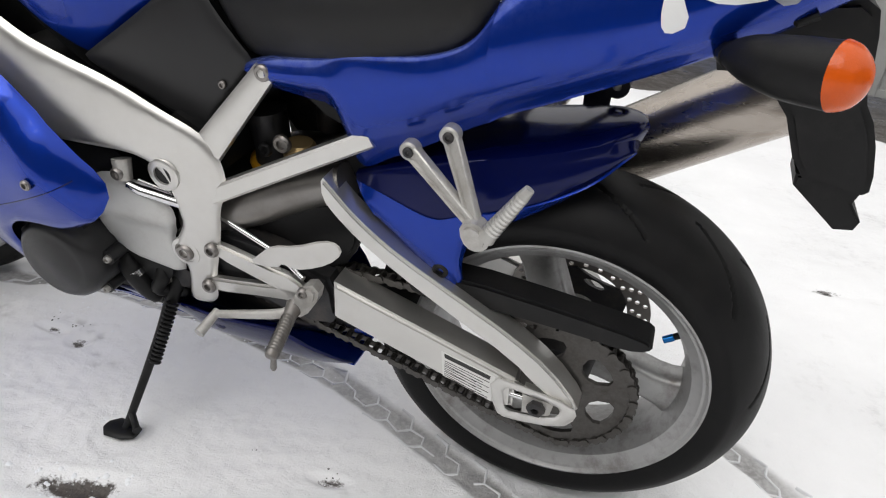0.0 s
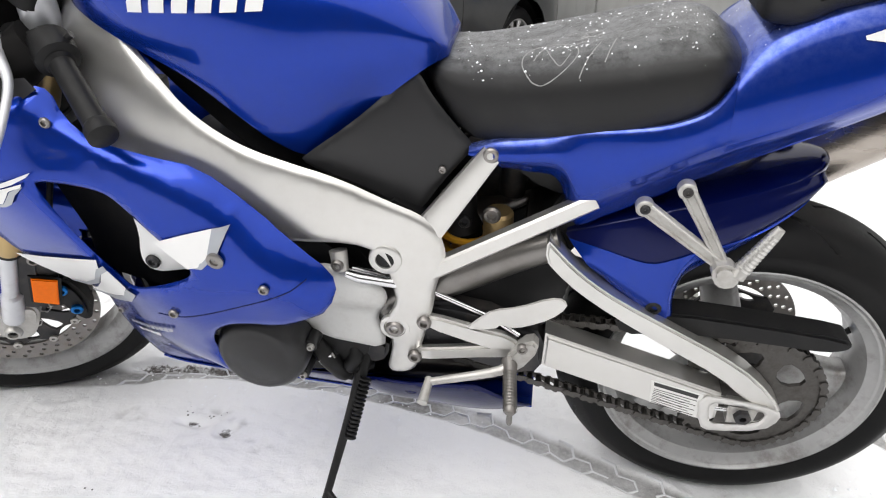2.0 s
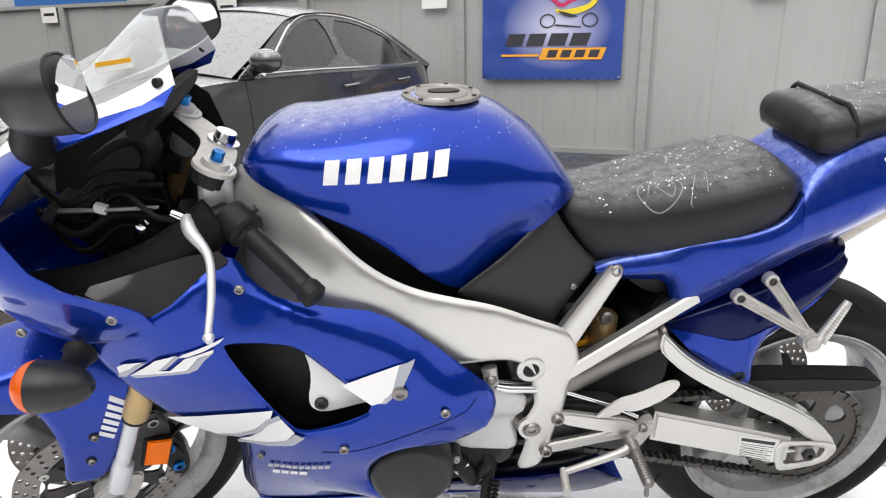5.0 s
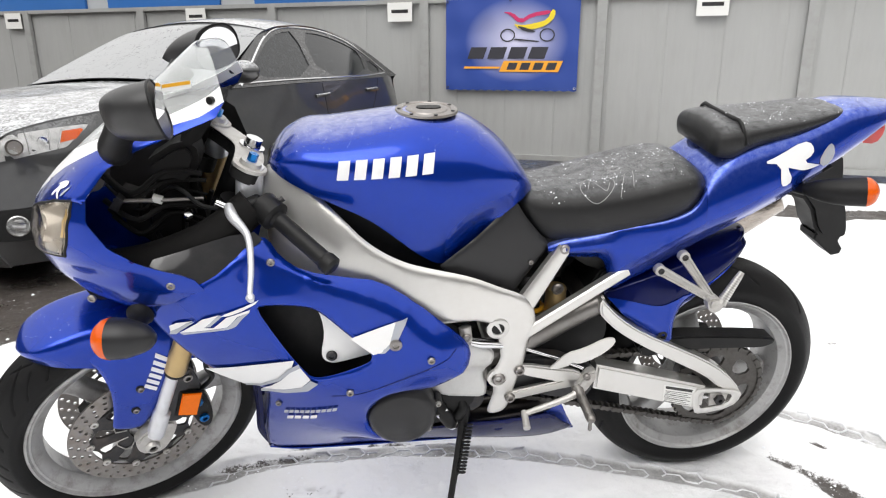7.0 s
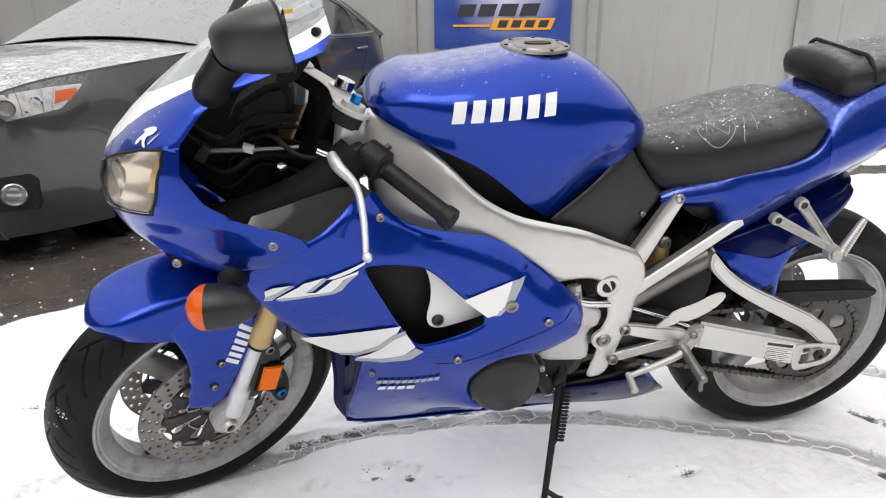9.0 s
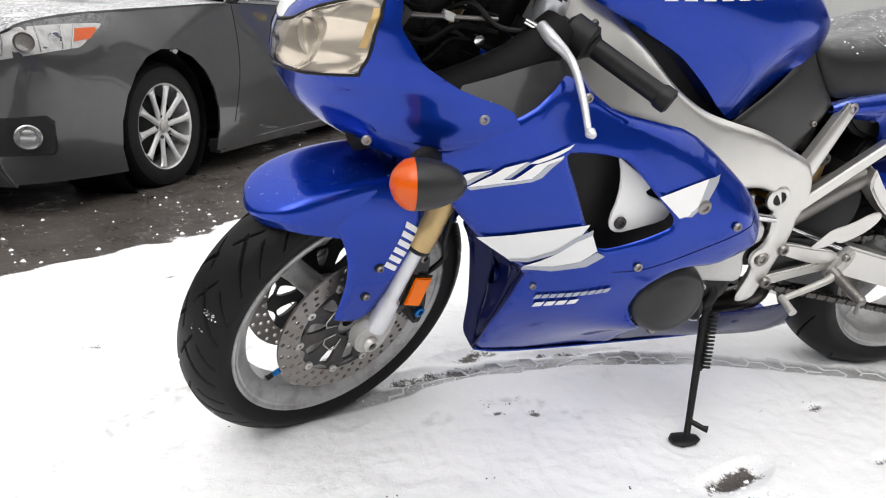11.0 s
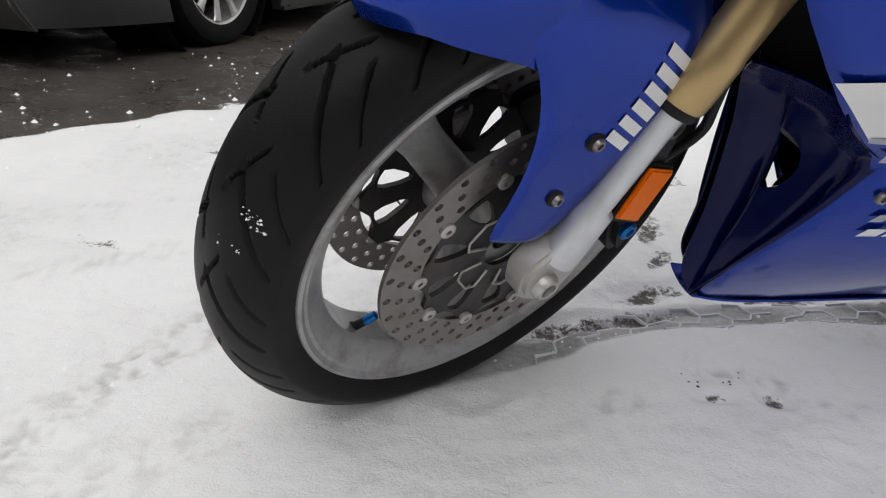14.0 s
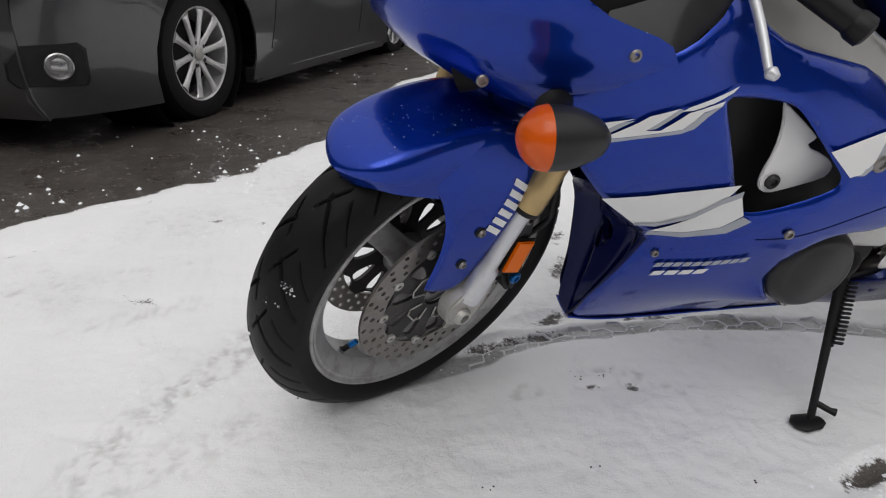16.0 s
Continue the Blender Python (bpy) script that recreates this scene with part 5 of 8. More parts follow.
part("boss_hole", moved(lathe([(0.0, 0.0005), (0.0, 0.0146)], 24, closed=False), Matrix.Translation((0.589, 0.168, 0.567))), BLACK, ring)
piv = part("swingarm_pivot", moved(lathe([(0, 0.008), (0, 0.025), (0.007, 0.024), (0.008, 0.018), (0.004, 0.016), (0.004, 0.008)], 32, closed=False), Matrix.Translation((0.580, 0.160, 0.433))), ALU, bike)
bolt(piv, (0.580, 0.163, 0.433), 0.015, 0.010, STEEL)

# subframe struts
def box_bar(a, b, ha, hb, t):
    """A flat bar from a to b, upright in its section, ha and hb high and t thick."""
    a, b = Vector(a), Vector(b)
    d = (b - a).normalized()
    up = Vector((-d.z, 0, d.x)).normalized()
    if up.z < 0:
        up = -up
    side_ = d.cross(up)
    bm = skin([[p + up * h * k + side_ * t * q for k, q in ((-0.5, -0.36), (-0.36, -0.5), (0.36, -0.5), (0.5, -0.36), (0.5, 0.36), (0.36, 0.5), (-0.36, 0.5), (-0.5, 0.36))] for p, h in ((a, ha), (b, hb))])
    return bm


for s in (1, -1):
    part("subframe_strut", box_bar((0.545, 0.146 * s, 0.585), (0.440, 0.108 * s, 0.728), 0.046, 0.030, 0.022), ALU, bike, "aluminium subframe strut")
    part("subframe_strut", box_bar((0.530, 0.150 * s, 0.538), (0.290, 0.112 * s, 0.668), 0.027, 0.025, 0.022), ALU, bike, "aluminium subframe strut")

# shock absorber
shock = part("shock_absorber", tube([(0.50, 0.03, 0.63), (0.494, 0.03, 0.57), (0.49, 0.03, 0.55)], [0.03, 0.028, 0.033], 24), DARKMETAL, bike, "rear shock with yellow spring")
coil = []
for k in range(90):
    a = k / 90 * 2 * math.pi * 4.5
    coil.append((0.49 - 0.03 * k / 90 + 0.036 * math.cos(a), 0.03 + 0.036 * math.sin(a), 0.55 - 0.13 * k / 90))
part("spring", tube(coil, 0.0065, 8), YELLOW, shock, "yellow coil spring")
part("reservoir", tube([(0.43, 0.06, 0.52), (0.43, 0.06, 0.60), (0.43, 0.06, 0.605)], [0.024, 0.024, 0.020], 24), GOLD, shock, "brass-coloured reservoir")
part("shock_core", tube([(0.48, 0.03, 0.56), (0.45, 0.03, 0.38)], 0.02, 14), BLACK, shock)
bolt(shock, (0.438, 0.09, 0.615), 0.014, 0.008)
bolt(shock, (0.482, 0.068, 0.585), 0.011, 0.007, DARKMETAL)

part("shock_mount", prism([(0.52, 0.70), (0.36, 0.705), (0.33, 0.66), (0.36, 0.60), (0.42, 0.575), (0.52, 0.56)], -0.09, -0.035, 0.008, 1), DARKMETAL, shock, "dark cast shock mount")
part("rear_brake_reservoir", tube([(0.415, -0.01, 0.60), (0.41, -0.01, 0.655), (0.41, -0.01, 0.66)], [0.022, 0.024, 0.018], 20), DARKMETAL, shock)

# engine
eng = part("engine", prism([(0.62, 0.56), (0.60, 0.40), (0.62, 0.33), (0.70, 0.28), (0.90, 0.28), (1.0, 0.34), (1.06, 0.55), (1.0, 0.66), (0.8, 0.66)], -0.17, 0.15, 0.02, 1), BLACK, bike, "black and silver engine behind the fairing")
part("sprocket_cover", thick(sheet([(0.760, 0.45), (0.735, 0.402), (0.700, 0.381), (0.66, 0.376), (0.604, 0.370), (0.600, 0.404), (0.611, 0.431), (0.609, 0.447), (0.590, 0.482), (0.594, 0.508), (0.622, 0.526), (0.655, 0.542), (0.70, 0.545), (0.75, 0.52)], lambda p: 0.170 + 0.012 * np.clip((p[:, 1] - 0.475) / 0.02, -1, 0), 0.012, edge=(0.010, 0.010), ch=1), 0.02), ENGINE, eng, "silver painted sprocket cover")
cov = part("generator_cover", moved(lathe([(0.14, 0.005), (0.14, 0.077), (0.194, 0.077), (0.208, 0.073), (0.217, 0.065), (0.220, 0.058), (0.2205, 0.049), (0.222, 0.047), (0.2235, 0.0005)], 48, closed=False), Matrix.Translation((0.800, 0, 0.379))), PANELGREY, eng, "round dark grey generator cover")
for k in range(7):
    a = 2 * math.pi * k / 7 + 0.3
    bolt(cov, (0.800 + 0.082 * math.cos(a), 0.186, 0.379 + 0.082 * math.sin(a)), 0.0065, 0.008, CAST)
    part("cover_lug", moved(lathe([(0.14, 0.0005), (0.14, 0.012), (0.187, 0.012), (0.187, 0.0005)], 12, closed=False), Matrix.Translation((0.800 + 0.080 * math.cos(a), 0, 0.379 + 0.080 * math.sin(a)))), PANELGREY, cov)
for p, r in (((0.68, 0.13, 0.345), 0.02), ((0.66, 0.14, 0.33), 0.012), ((0.70, 0.14, 0.33), 0.014)):
    part("engine_boss", tube([(p[0], 0.10, p[2]), p], [r * 1.2, r], 14), CAST, eng)
hose = part("coolant_hose", tube([(0.735, 0.14, 0.375), (0.712, 0.155, 0.352), (0.695, 0.155, 0.325), (0.68, 0.14, 0.295), (0.66, 0.10, 0.28)], 0.017, 16, 18), BLACK, eng, "black coolant hose")
part("hose_clip", tube([(0.7085, 0.1545, 0.347), (0.703, 0.1545, 0.338)], 0.0185, 18), CHROME, hose)
part("hose_clip", tube([(0.681, 0.141, 0.297), (0.677, 0.136, 0.290)], 0.0185, 18), CHROME, hose)
part("water_hose", tube([(0.665, 0.13, 0.365), (0.655, 0.15, 0.345), (0.668, 0.15, 0.318), (0.64, 0.12, 0.30)], 0.012, 14, 14), BLACK, eng)
link = part("shift_linkage", tube([(0.65, 0.176, 0.541), (0.63, 0.175, 0.534), (0.575, 0.16, 0.518)], [0.006, 0.008, 0.008], 10), CHROME, eng)
clampb = part("shift_clamp", tube([(0.662, 0.165, 0.575), (0.657, 0.174, 0.545)], [0.014, 0.012], 12), CAST, eng)
bolt(clampb, (0.660, 0.178, 0.558), 0.010, 0.008)
part("shift_rod", tube([(0.645, 0.16, 0.54), (0.56, 0.135, 0.505), (0.43, 0.14, 0.455), (0.38, 0.16, 0.44)], 0.0045, 10), CHROME, bike, "thin shift rod")

# fuel tank
rows = [(0.510, 0.862, 0.060, 0.845), (0.535, 0.900, 0.095, 0.838), (0.58, 0.948, 0.122, 0.806), (0.64, 0.988, 0.142, 0.752), (0.70, 1.005, 0.152, 0.708), (0.75, 1.009, 0.157, 0.732), (0.80, 1.005, 0.158, 0.776), (0.86, 0.996, 0.155, 0.824), (0.93, 0.986, 0.147, 0.860), (0.98, 0.982, 0.136, 0.884), (1.02, 0.962, 0.115, 0.903), (1.04, 0.942, 0.092, 0.914), (1.052, 0.922, 0.06, 0.915)]
TANK = spline(rows, 64)


def tank_ring(u, top, w, bot):
    h = top - bot
    mid = bot + h * 0.50
    half = []
    for q in np.linspace(0, math.pi / 2, 14):
        c, s = math.cos(q), math.sin(q)
        half.append((u, w * s ** (2 / 2.3), mid + (top - mid) * c ** (2 / 2.3)))
    for q in np.linspace(0.08, 1, 14):
        knee = 0.028 * math.exp(-((u - 0.66) / 0.09) ** 2) * math.sin(q * math.pi / 2) ** 2 + 0.014 * q * q
        half.append((u, w - knee * min(1, h / 0.2), mid + (bot - mid) * q))
    return half


rings = [tank_ring(*r) for r in TANK]
rings = [h + [(p[0], -p[1], p[2]) for p in reversed(h[1:])] for h in rings]
tank = part("fuel_tank", skin(rings), FROSTBLUE, bike, "glossy blue fuel tank", 60)


def tank_side(u, w):
    r = [np.interp(u, TANK[:, 0], TANK[:, k]) for k in (1, 2, 3)]
    half = tank_ring(u, *r)
    ws = [p[2] for p in half]
    return float(np.interp(w, ws[::-1], [p[1] for p in half][::-1]))


for s in (1, -1):
    def on_tank(x, y, s=s):
        u, w = 0.918 - 0.190 * x - 0.002 * y, 0.911 + 0.036 * y + 0.009 * x
        return (u, s * (tank_side(u, w) + 0.0016), w)
    lettering(tank, on_tank, 1.03, 1.0, 6, 0.02, WHITE, 0.33, label="white block wordmark on the tank")
# filler cap
cap = part("filler_cap", moved(lathe([(-0.004, 0.066), (-0.0085, 0.064), (-0.009, 0.052), (-0.007, 0.050), (-0.007, 0.044), (-0.0095, 0.042), (-0.0105, 0.036), (-0.011, 0.0005)], 48, closed=False), Matrix.Translation((0.730, 0, 1.000)) @ Matrix.Rotation(radians(-90), 4, "X")), STEEL, bike, "aluminium filler cap with lock")
for k in range(7):
    a = 2 * math.pi * k / 7
    part("cap_bolt", tube([(0.730 + 0.057 * math.cos(a), 0.057 * math.sin(a), 1.006), (0.730 + 0.057 * math.cos(a), 0.057 * math.sin(a), 1.0105)], 0.004, 8), DARKMETAL, cap)
part("lock_cover", moved(prism(chaikin([(-0.03, -0.013), (0.016, -0.013), (0.024, 0), (0.016, 0.013), (-0.03, 0.013)], 2), 1.010, 1.0125, 0.0006), Matrix.Translation((0.730, 0, 0)) @ Matrix(((1, 0, 0, 0), (0, 0, 1, 0), (0, 1, 0, 0), (0, 0, 0, 1)))), BLACK, cap, "black lock cover")

# black tray and side panels under the tank
part("tank_tray", prism([(1.03, 0.90), (0.88, 0.74), (0.78, 0.66), (0.70, 0.63), (0.60, 0.60), (0.55, 0.61), (0.50, 0.70), (0.52, 0.80), (0.60, 0.80), (0.80, 0.88), (0.95, 0.93)], -0.085, 0.085, 0.012, 1), BLACK, bike, "black tray between tank and frame")
for s in (1, -1):
    pan = [(0.716, 0.706), (0.705, 0.716), (0.640, 0.762), (0.59, 0.803), (0.556, 0.832), (0.545, 0.828), (0.530, 0.802), (0.500, 0.765), (0.470, 0.733), (0.470, 0.724), (0.515, 0.668), (0.540, 0.630), (0.552, 0.622), (0.58, 0.634), (0.63, 0.665), (0.69, 0.69)]
    pf = rbf([(0.70, 0.70, 0.135), (0.55, 0.83, 0.092), (0.47, 0.73, 0.098), (0.55, 0.65, 0.115), (0.6, 0.74, 0.122)])
    b = thick(sheet(pan, pf, 0.014, edge=(0.004, 0.008), ch=1), 0.004)
    p = part("side_panel", b if s > 0 else flipped(b), PANELGREY, bike, "dark grey plastic side panel")
    if s > 0:
        bolt(p, (0.511, float(pf((0.511, 0.695))[0]) + 0.001, 0.695), 0.006, 0.004)


# seats
def cushion(rows, n, e=2.6, base=0.3):
    """Loft by (u, top, half width, bottom, dish)."""
    rings = []
    for u, top, w, bot, dish in spline(rows, n):
        mid = bot + (top - bot) * 0.45
        half = []
        for q in np.linspace(0, math.pi / 2, 14):
            c, s = math.cos(q), math.sin(q)
            half.append((u, w * s ** (2 / e), mid + (top - mid) * c ** (2 / e) - dish * (1 - s) ** 2))
        for q in np.linspace(0.1, 1, 8):
            half.append((u, w - 0.014 * q * q, mid + (bot - mid) * q))
        rings.append(half + [(p[0], -p[1], p[2]) for p in reversed(half[1:])])
    return skin(rings)


part("rider_seat", cushion([(0.545, 0.838, 0.055, 0.815, 0), (0.52, 0.848, 0.085, 0.785, 0), (0.48, 0.852, 0.102, 0.745, 0.004), (0.43, 0.860, 0.114, 0.742, 0.008), (0.36, 0.873, 0.128, 0.757, 0.010), (0.28, 0.890, 0.138, 0.774, 0.010), (0.21, 0.903, 0.136, 0.790, 0.006), (0.165, 0.900, 0.126, 0.808, 0), (0.135, 0.880, 0.10, 0.835, 0), (0.125, 0.868, 0.08, 0.85, 0)], 50), SEAT, bike, "black vinyl rider seat dusted with snow", 60)
pill = part("pillion_seat", cushion([(0.132, 0.958, 0.070, 0.938, 0), (0.127, 0.974, 0.092, 0.924, 0), (0.115, 0.986, 0.103, 0.917, 0), (0.085, 0.991, 0.106, 0.916, 0), (0.06, 0.992, 0.104, 0.926, 0), (0.04, 0.993, 0.102, 0.936, 0), (0.0, 0.996, 0.096, 0.945, 0), (-0.08, 1.003, 0.086, 0.962, 0), (-0.15, 1.010, 0.07, 0.982, 0), (-0.185, 1.008, 0.05, 0.992, 0), (-0.195, 1.002, 0.03, 0.996, 0)], 40), SEAT, bike, "black vinyl pillion pad", 60)
strap = []
for q in np.linspace(-1, 1, 17):
    strap.append((0.066 + 0.012 * (1 - q * q), 0.104 * math.sin(q * math.pi / 2), 0.9925 - 0.045 * max(0, abs(q) - 0.55) / 0.45))
part("seat_strap", tube(strap, 0.0045, 8), BLACK, pill, "black strap over the pad")

# tail fairing
rows = [(0.474, 0.712, 0.100, 0.720, 0.108, 0.728, 0.104), (0.44, 0.704, 0.106, 0.722, 0.119, 0.742, 0.112), (0.39, 0.700, 0.108, 0.728, 0.126, 0.752, 0.116), (0.345, 0.690, 0.108, 0.73, 0.130, 0.762, 0.12), (0.315, 0.615, 0.100, 0.70, 0.133, 0.770, 0.125), (0.27, 0.635, 0.102, 0.715, 0.137, 0.778, 0.131), (0.21, 0.672, 0.105, 0.745, 0.140, 0.792, 0.134), (0.165, 0.702, 0.106, 0.77, 0.140, 0.815, 0.132), (0.14, 0.717, 0.106, 0.785, 0.139, 0.852, 0.122)]
rings = []
for u, wb, vb, wm, vm, wt, vt in spline(rows, 40):
    rings.append([tuple(p) for p in spline([(u, vb - 0.004, wb), (u, vm, wm), (u, vt, wt), (u, vt - 0.012, wt + 0.003)], 12)])
front_strip = thick(skin(rings, closed=False), 0.003)
mirrored = front_strip.copy()
flipped(mirrored)
tail = part("tail_fairing", join(front_strip, mirrored), SHEENBLUE, bike, "blue pointed tail fairing", 50)
rows = [(0.142, 0.716, 0.104, 0.785, 0.139, 0.850, 0.122, 0.870), (0.12, 0.731, 0.104, 0.797, 0.137, 0.880, 0.108, 0.902), (0.08, 0.750, 0.102, 0.814, 0.133, 0.910, 0.098, 0.93), (0.02, 0.779, 0.098, 0.838, 0.127, 0.935, 0.090, 0.948), (-0.06, 0.818, 0.089, 0.874, 0.114, 0.955, 0.080, 0.968), (-0.13, 0.860, 0.077, 0.912, 0.098, 0.980, 0.074, 0.995), (-0.19, 0.904, 0.066, 0.944, 0.084, 1.001, 0.068, 1.017), (-0.25, 0.945, 0.052, 0.972, 0.067, 1.006, 0.055, 1.019), (-0.30, 0.985, 0.032, 0.993, 0.042, 1.006, 0.033, 1.015), (-0.318, 0.995, 0.012, 1.0, 0.018, 1.005, 0.012, 1.010)]
rows = [(r[0] if r[0] > -0.06 else -0.06 + (r[0] + 0.06) * 1.09,) + r[1:] for r in rows]
rings = []
for u, wb, vb, wm, vm, wt, vt, wc in spline(rows, 44):
    half = [tuple(p) for p in spline([(u, 0, wb + 0.006), (u, vb - 0.012, wb + 0.001), (u, vb, wb + 0.004), (u, vm, wm), (u, vt, wt), (u, vt * 0.5, wt + (wc - wt) * 0.7), (u, 0, wc)], 22)]
    rings.append(half + [(p[0], -p[1], p[2]) for p in reversed(half[1:-1])])
cowl_ob = part("tail_cowl", skin(rings), SHEENBLUE, tail, "", 60)
bolt(tail, (0.441, 0.116, 0.727), 0.012, 0.006, STEEL)
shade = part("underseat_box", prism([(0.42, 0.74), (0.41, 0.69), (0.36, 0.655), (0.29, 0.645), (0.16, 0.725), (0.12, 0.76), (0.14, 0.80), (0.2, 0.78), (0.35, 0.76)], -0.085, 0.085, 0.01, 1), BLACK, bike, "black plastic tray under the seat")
bolt(shade, (0.345, 0.086, 0.70), 0.011, 0.005, STEEL)


def outside(ob):
    """How far out a part's left side lies at (u, w)."""
    tree = BVHTree.FromPolygons([v.co for v in ob.data.vertices], [tuple(p.vertices) for p in ob.data.polygons])

    def f(u, w):
        hit = tree.ray_cast(Vector((u, 0.6, w)), Vector((0, -1, 0)))[0]
        return hit.y if hit else 0.05
    return f


tail_v = outside(cowl_ob)


# slanted emblem on the tail: a swept stroke and a bar
for s in (1, -1):
    for pts, m in (([(0.019, 0.907), (-0.016, 0.920), (-0.078, 0.949), (-0.098, 0.942), (-0.1, 0.923), (-0.074, 0.907), (-0.118, 0.9), (-0.116, 0.897), (-0.082, 0.889), (-0.049, 0.895), (-0.038, 0.898), (-0.055, 0.868), (-0.035, 0.855), (-0.025, 0.866), (-0.023, 0.904)], WHITE), ([(-0.112, 0.904), (-0.130, 0.938), (-0.145, 0.945), (-0.156, 0.915), (-0.140, 0.89)], GREY)):
        b = sheet(pts, lambda p: np.array([tail_v(a, c) + 0.0015 for a, c in p]), 0.008, ch=1)
        part("emblem", b if s > 0 else flipped(b), m, tail, "white swept emblem on the tail")

# tail light, rear mudguard, plate and indicators
part("tail_light", prism([(-0.245, 0.952), (-0.28, 0.966), (-0.303, 0.976), (-0.312, 0.948), (-0.298, 0.920), (-0.255, 0.925)], -0.045, 0.045, 0.012, 1), RED, bike, "red tail light under the tail")
mud = part("rear_mudguard", prism([(-0.09, 0.80), (-0.10, 0.85), (-0.17, 0.89), (-0.225, 0.900), (-0.242, 0.85), (-0.248, 0.80), (-0.275, 0.764), (-0.298, 0.695), (-0.288, 0.684), (-0.25, 0.688), (-0.215, 0.694), (-0.172, 0.785), (-0.115, 0.803)], -0.04, 0.04, 0.008, 1), BLACK, bike, "black rear mudguard and plate holder")
part("plate_bracket", prism([(-0.216, 0.695), (-0.292, 0.695), (-0.286, 0.671), (-0.303, 0.650), (-0.300, 0.637), (-0.279, 0.633), (-0.218, 0.680)], -0.03, 0.03, 0.003), BLACK, mud)
for s in (1, -1):
    ax = [Vector((-0.095, 0.100 * s, 0.842)), Vector((-0.115, 0.122 * s, 0.848)), Vector((-0.145, 0.150 * s, 0.854)), Vector((-0.186, 0.176 * s, 0.862))]
    sig = part("rear_indicator", tube(ax, [0.010, 0.022, 0.029, 0.031], 28, 12), BLACK, bike, "black rear indicator with amber lens")
    part("indicator_lens", tube([Vector((-0.185, 0.1755 * s, 0.862)), Vector((-0.194, 0.181 * s, 0.864)), Vector((-0.202, 0.186 * s, 0.866)), Vector((-0.206, 0.189 * s, 0.867))], [0.0318, 0.028, 0.018, 0.004], 28, 12), ORANGE, sig, "amber indicator lens")
    part("stalk", tube([(-0.09, 0.03 * s, 0.83), (-0.10, 0.11 * s, 0.843)], 0.013, 10), BLACK, sig)
part("helmet_hook", tube([(-0.13, 0.06, 0.885), (-0.155, 0.075, 0.875), (-0.17, 0.075, 0.885)], 0.005, 8), BLACK, bike)

# exhaust on the far side
ex = part("exhaust_silencer", tube([(0.13, -0.150, 0.495), (0.11, -0.155, 0.508), (-0.18, -0.178, 0.700), (-0.215, -0.18, 0.722)], [0.046, 0.058, 0.062, 0.062], 36), MUFFLER, bike, "brushed metal exhaust silencer")
part("end_cap", tube([(-0.213, -0.18, 0.720), (-0.228, -0.181, 0.731), (-0.232, -0.181, 0.733)], [0.0625, 0.058, 0.03], 36), CHROME, ex)
part("exhaust_pipe", tube([(0.14, -0.15, 0.49), (0.22, -0.13, 0.43), (0.34, -0.05, 0.27), (0.45, 0.0, 0.215), (0.8, 0.0, 0.215), (1.02, 0, 0.30)], [0.036, 0.03, 0.03, 0.034, 0.034, 0.03], 20, 30), SATIN, ex)
part("silencer_hanger", prism([(0.02, 0.70), (0.06, 0.705), (0.055, 0.625), (0.02, 0.62)], -0.125, -0.115, 0.002), BLACK, ex)
hanger = part("hanger_arm", tube([(0.10, -0.06, 0.76), (0.05, -0.075, 0.735), (0.02, -0.08, 0.722)], [0.012, 0.008, 0.007], 12), BLACK, bike)
part("hanger_eye", moved(lathe([(-0.014, 0.006), (-0.014, 0.017), (0.014, 0.017), (0.014, 0.006)], 24), Matrix.Translation((0.012, -0.082, 0.722))), BLACK, hanger, "black rubber hanger eye")

# passenger footrests
def flat_arm(a, b, wa, wb, t):
    """A flat cast arm from a to b, hollowed along its middle."""
    a, b = Vector(a), Vector(b)
    d = (b - a).normalized()
    out = Vector((0, 1 if a.y > 0 else -1, 0))
    n_ = (out - d * out.dot(d)).normalized()
    c = d.cross(n_)
    rings = []
    for q in np.linspace(0, 1, 9):
        p = a.lerp(b, float(q))
        w = wa + (wb - wa) * float(q)
        sink = 0.35 if 0.12 < q < 0.88 else 1.0
        rings.append([p + c * (w * k) + n_ * (t * h) for k, h in ((-1, -1), (1, -1), (1, 0.7), (0.85, 1), (0.55, 1), (0.4, sink), (-0.4, sink), (-0.55, 1), (-0.85, 1), (-1, 0.7))])
    return skin(rings)


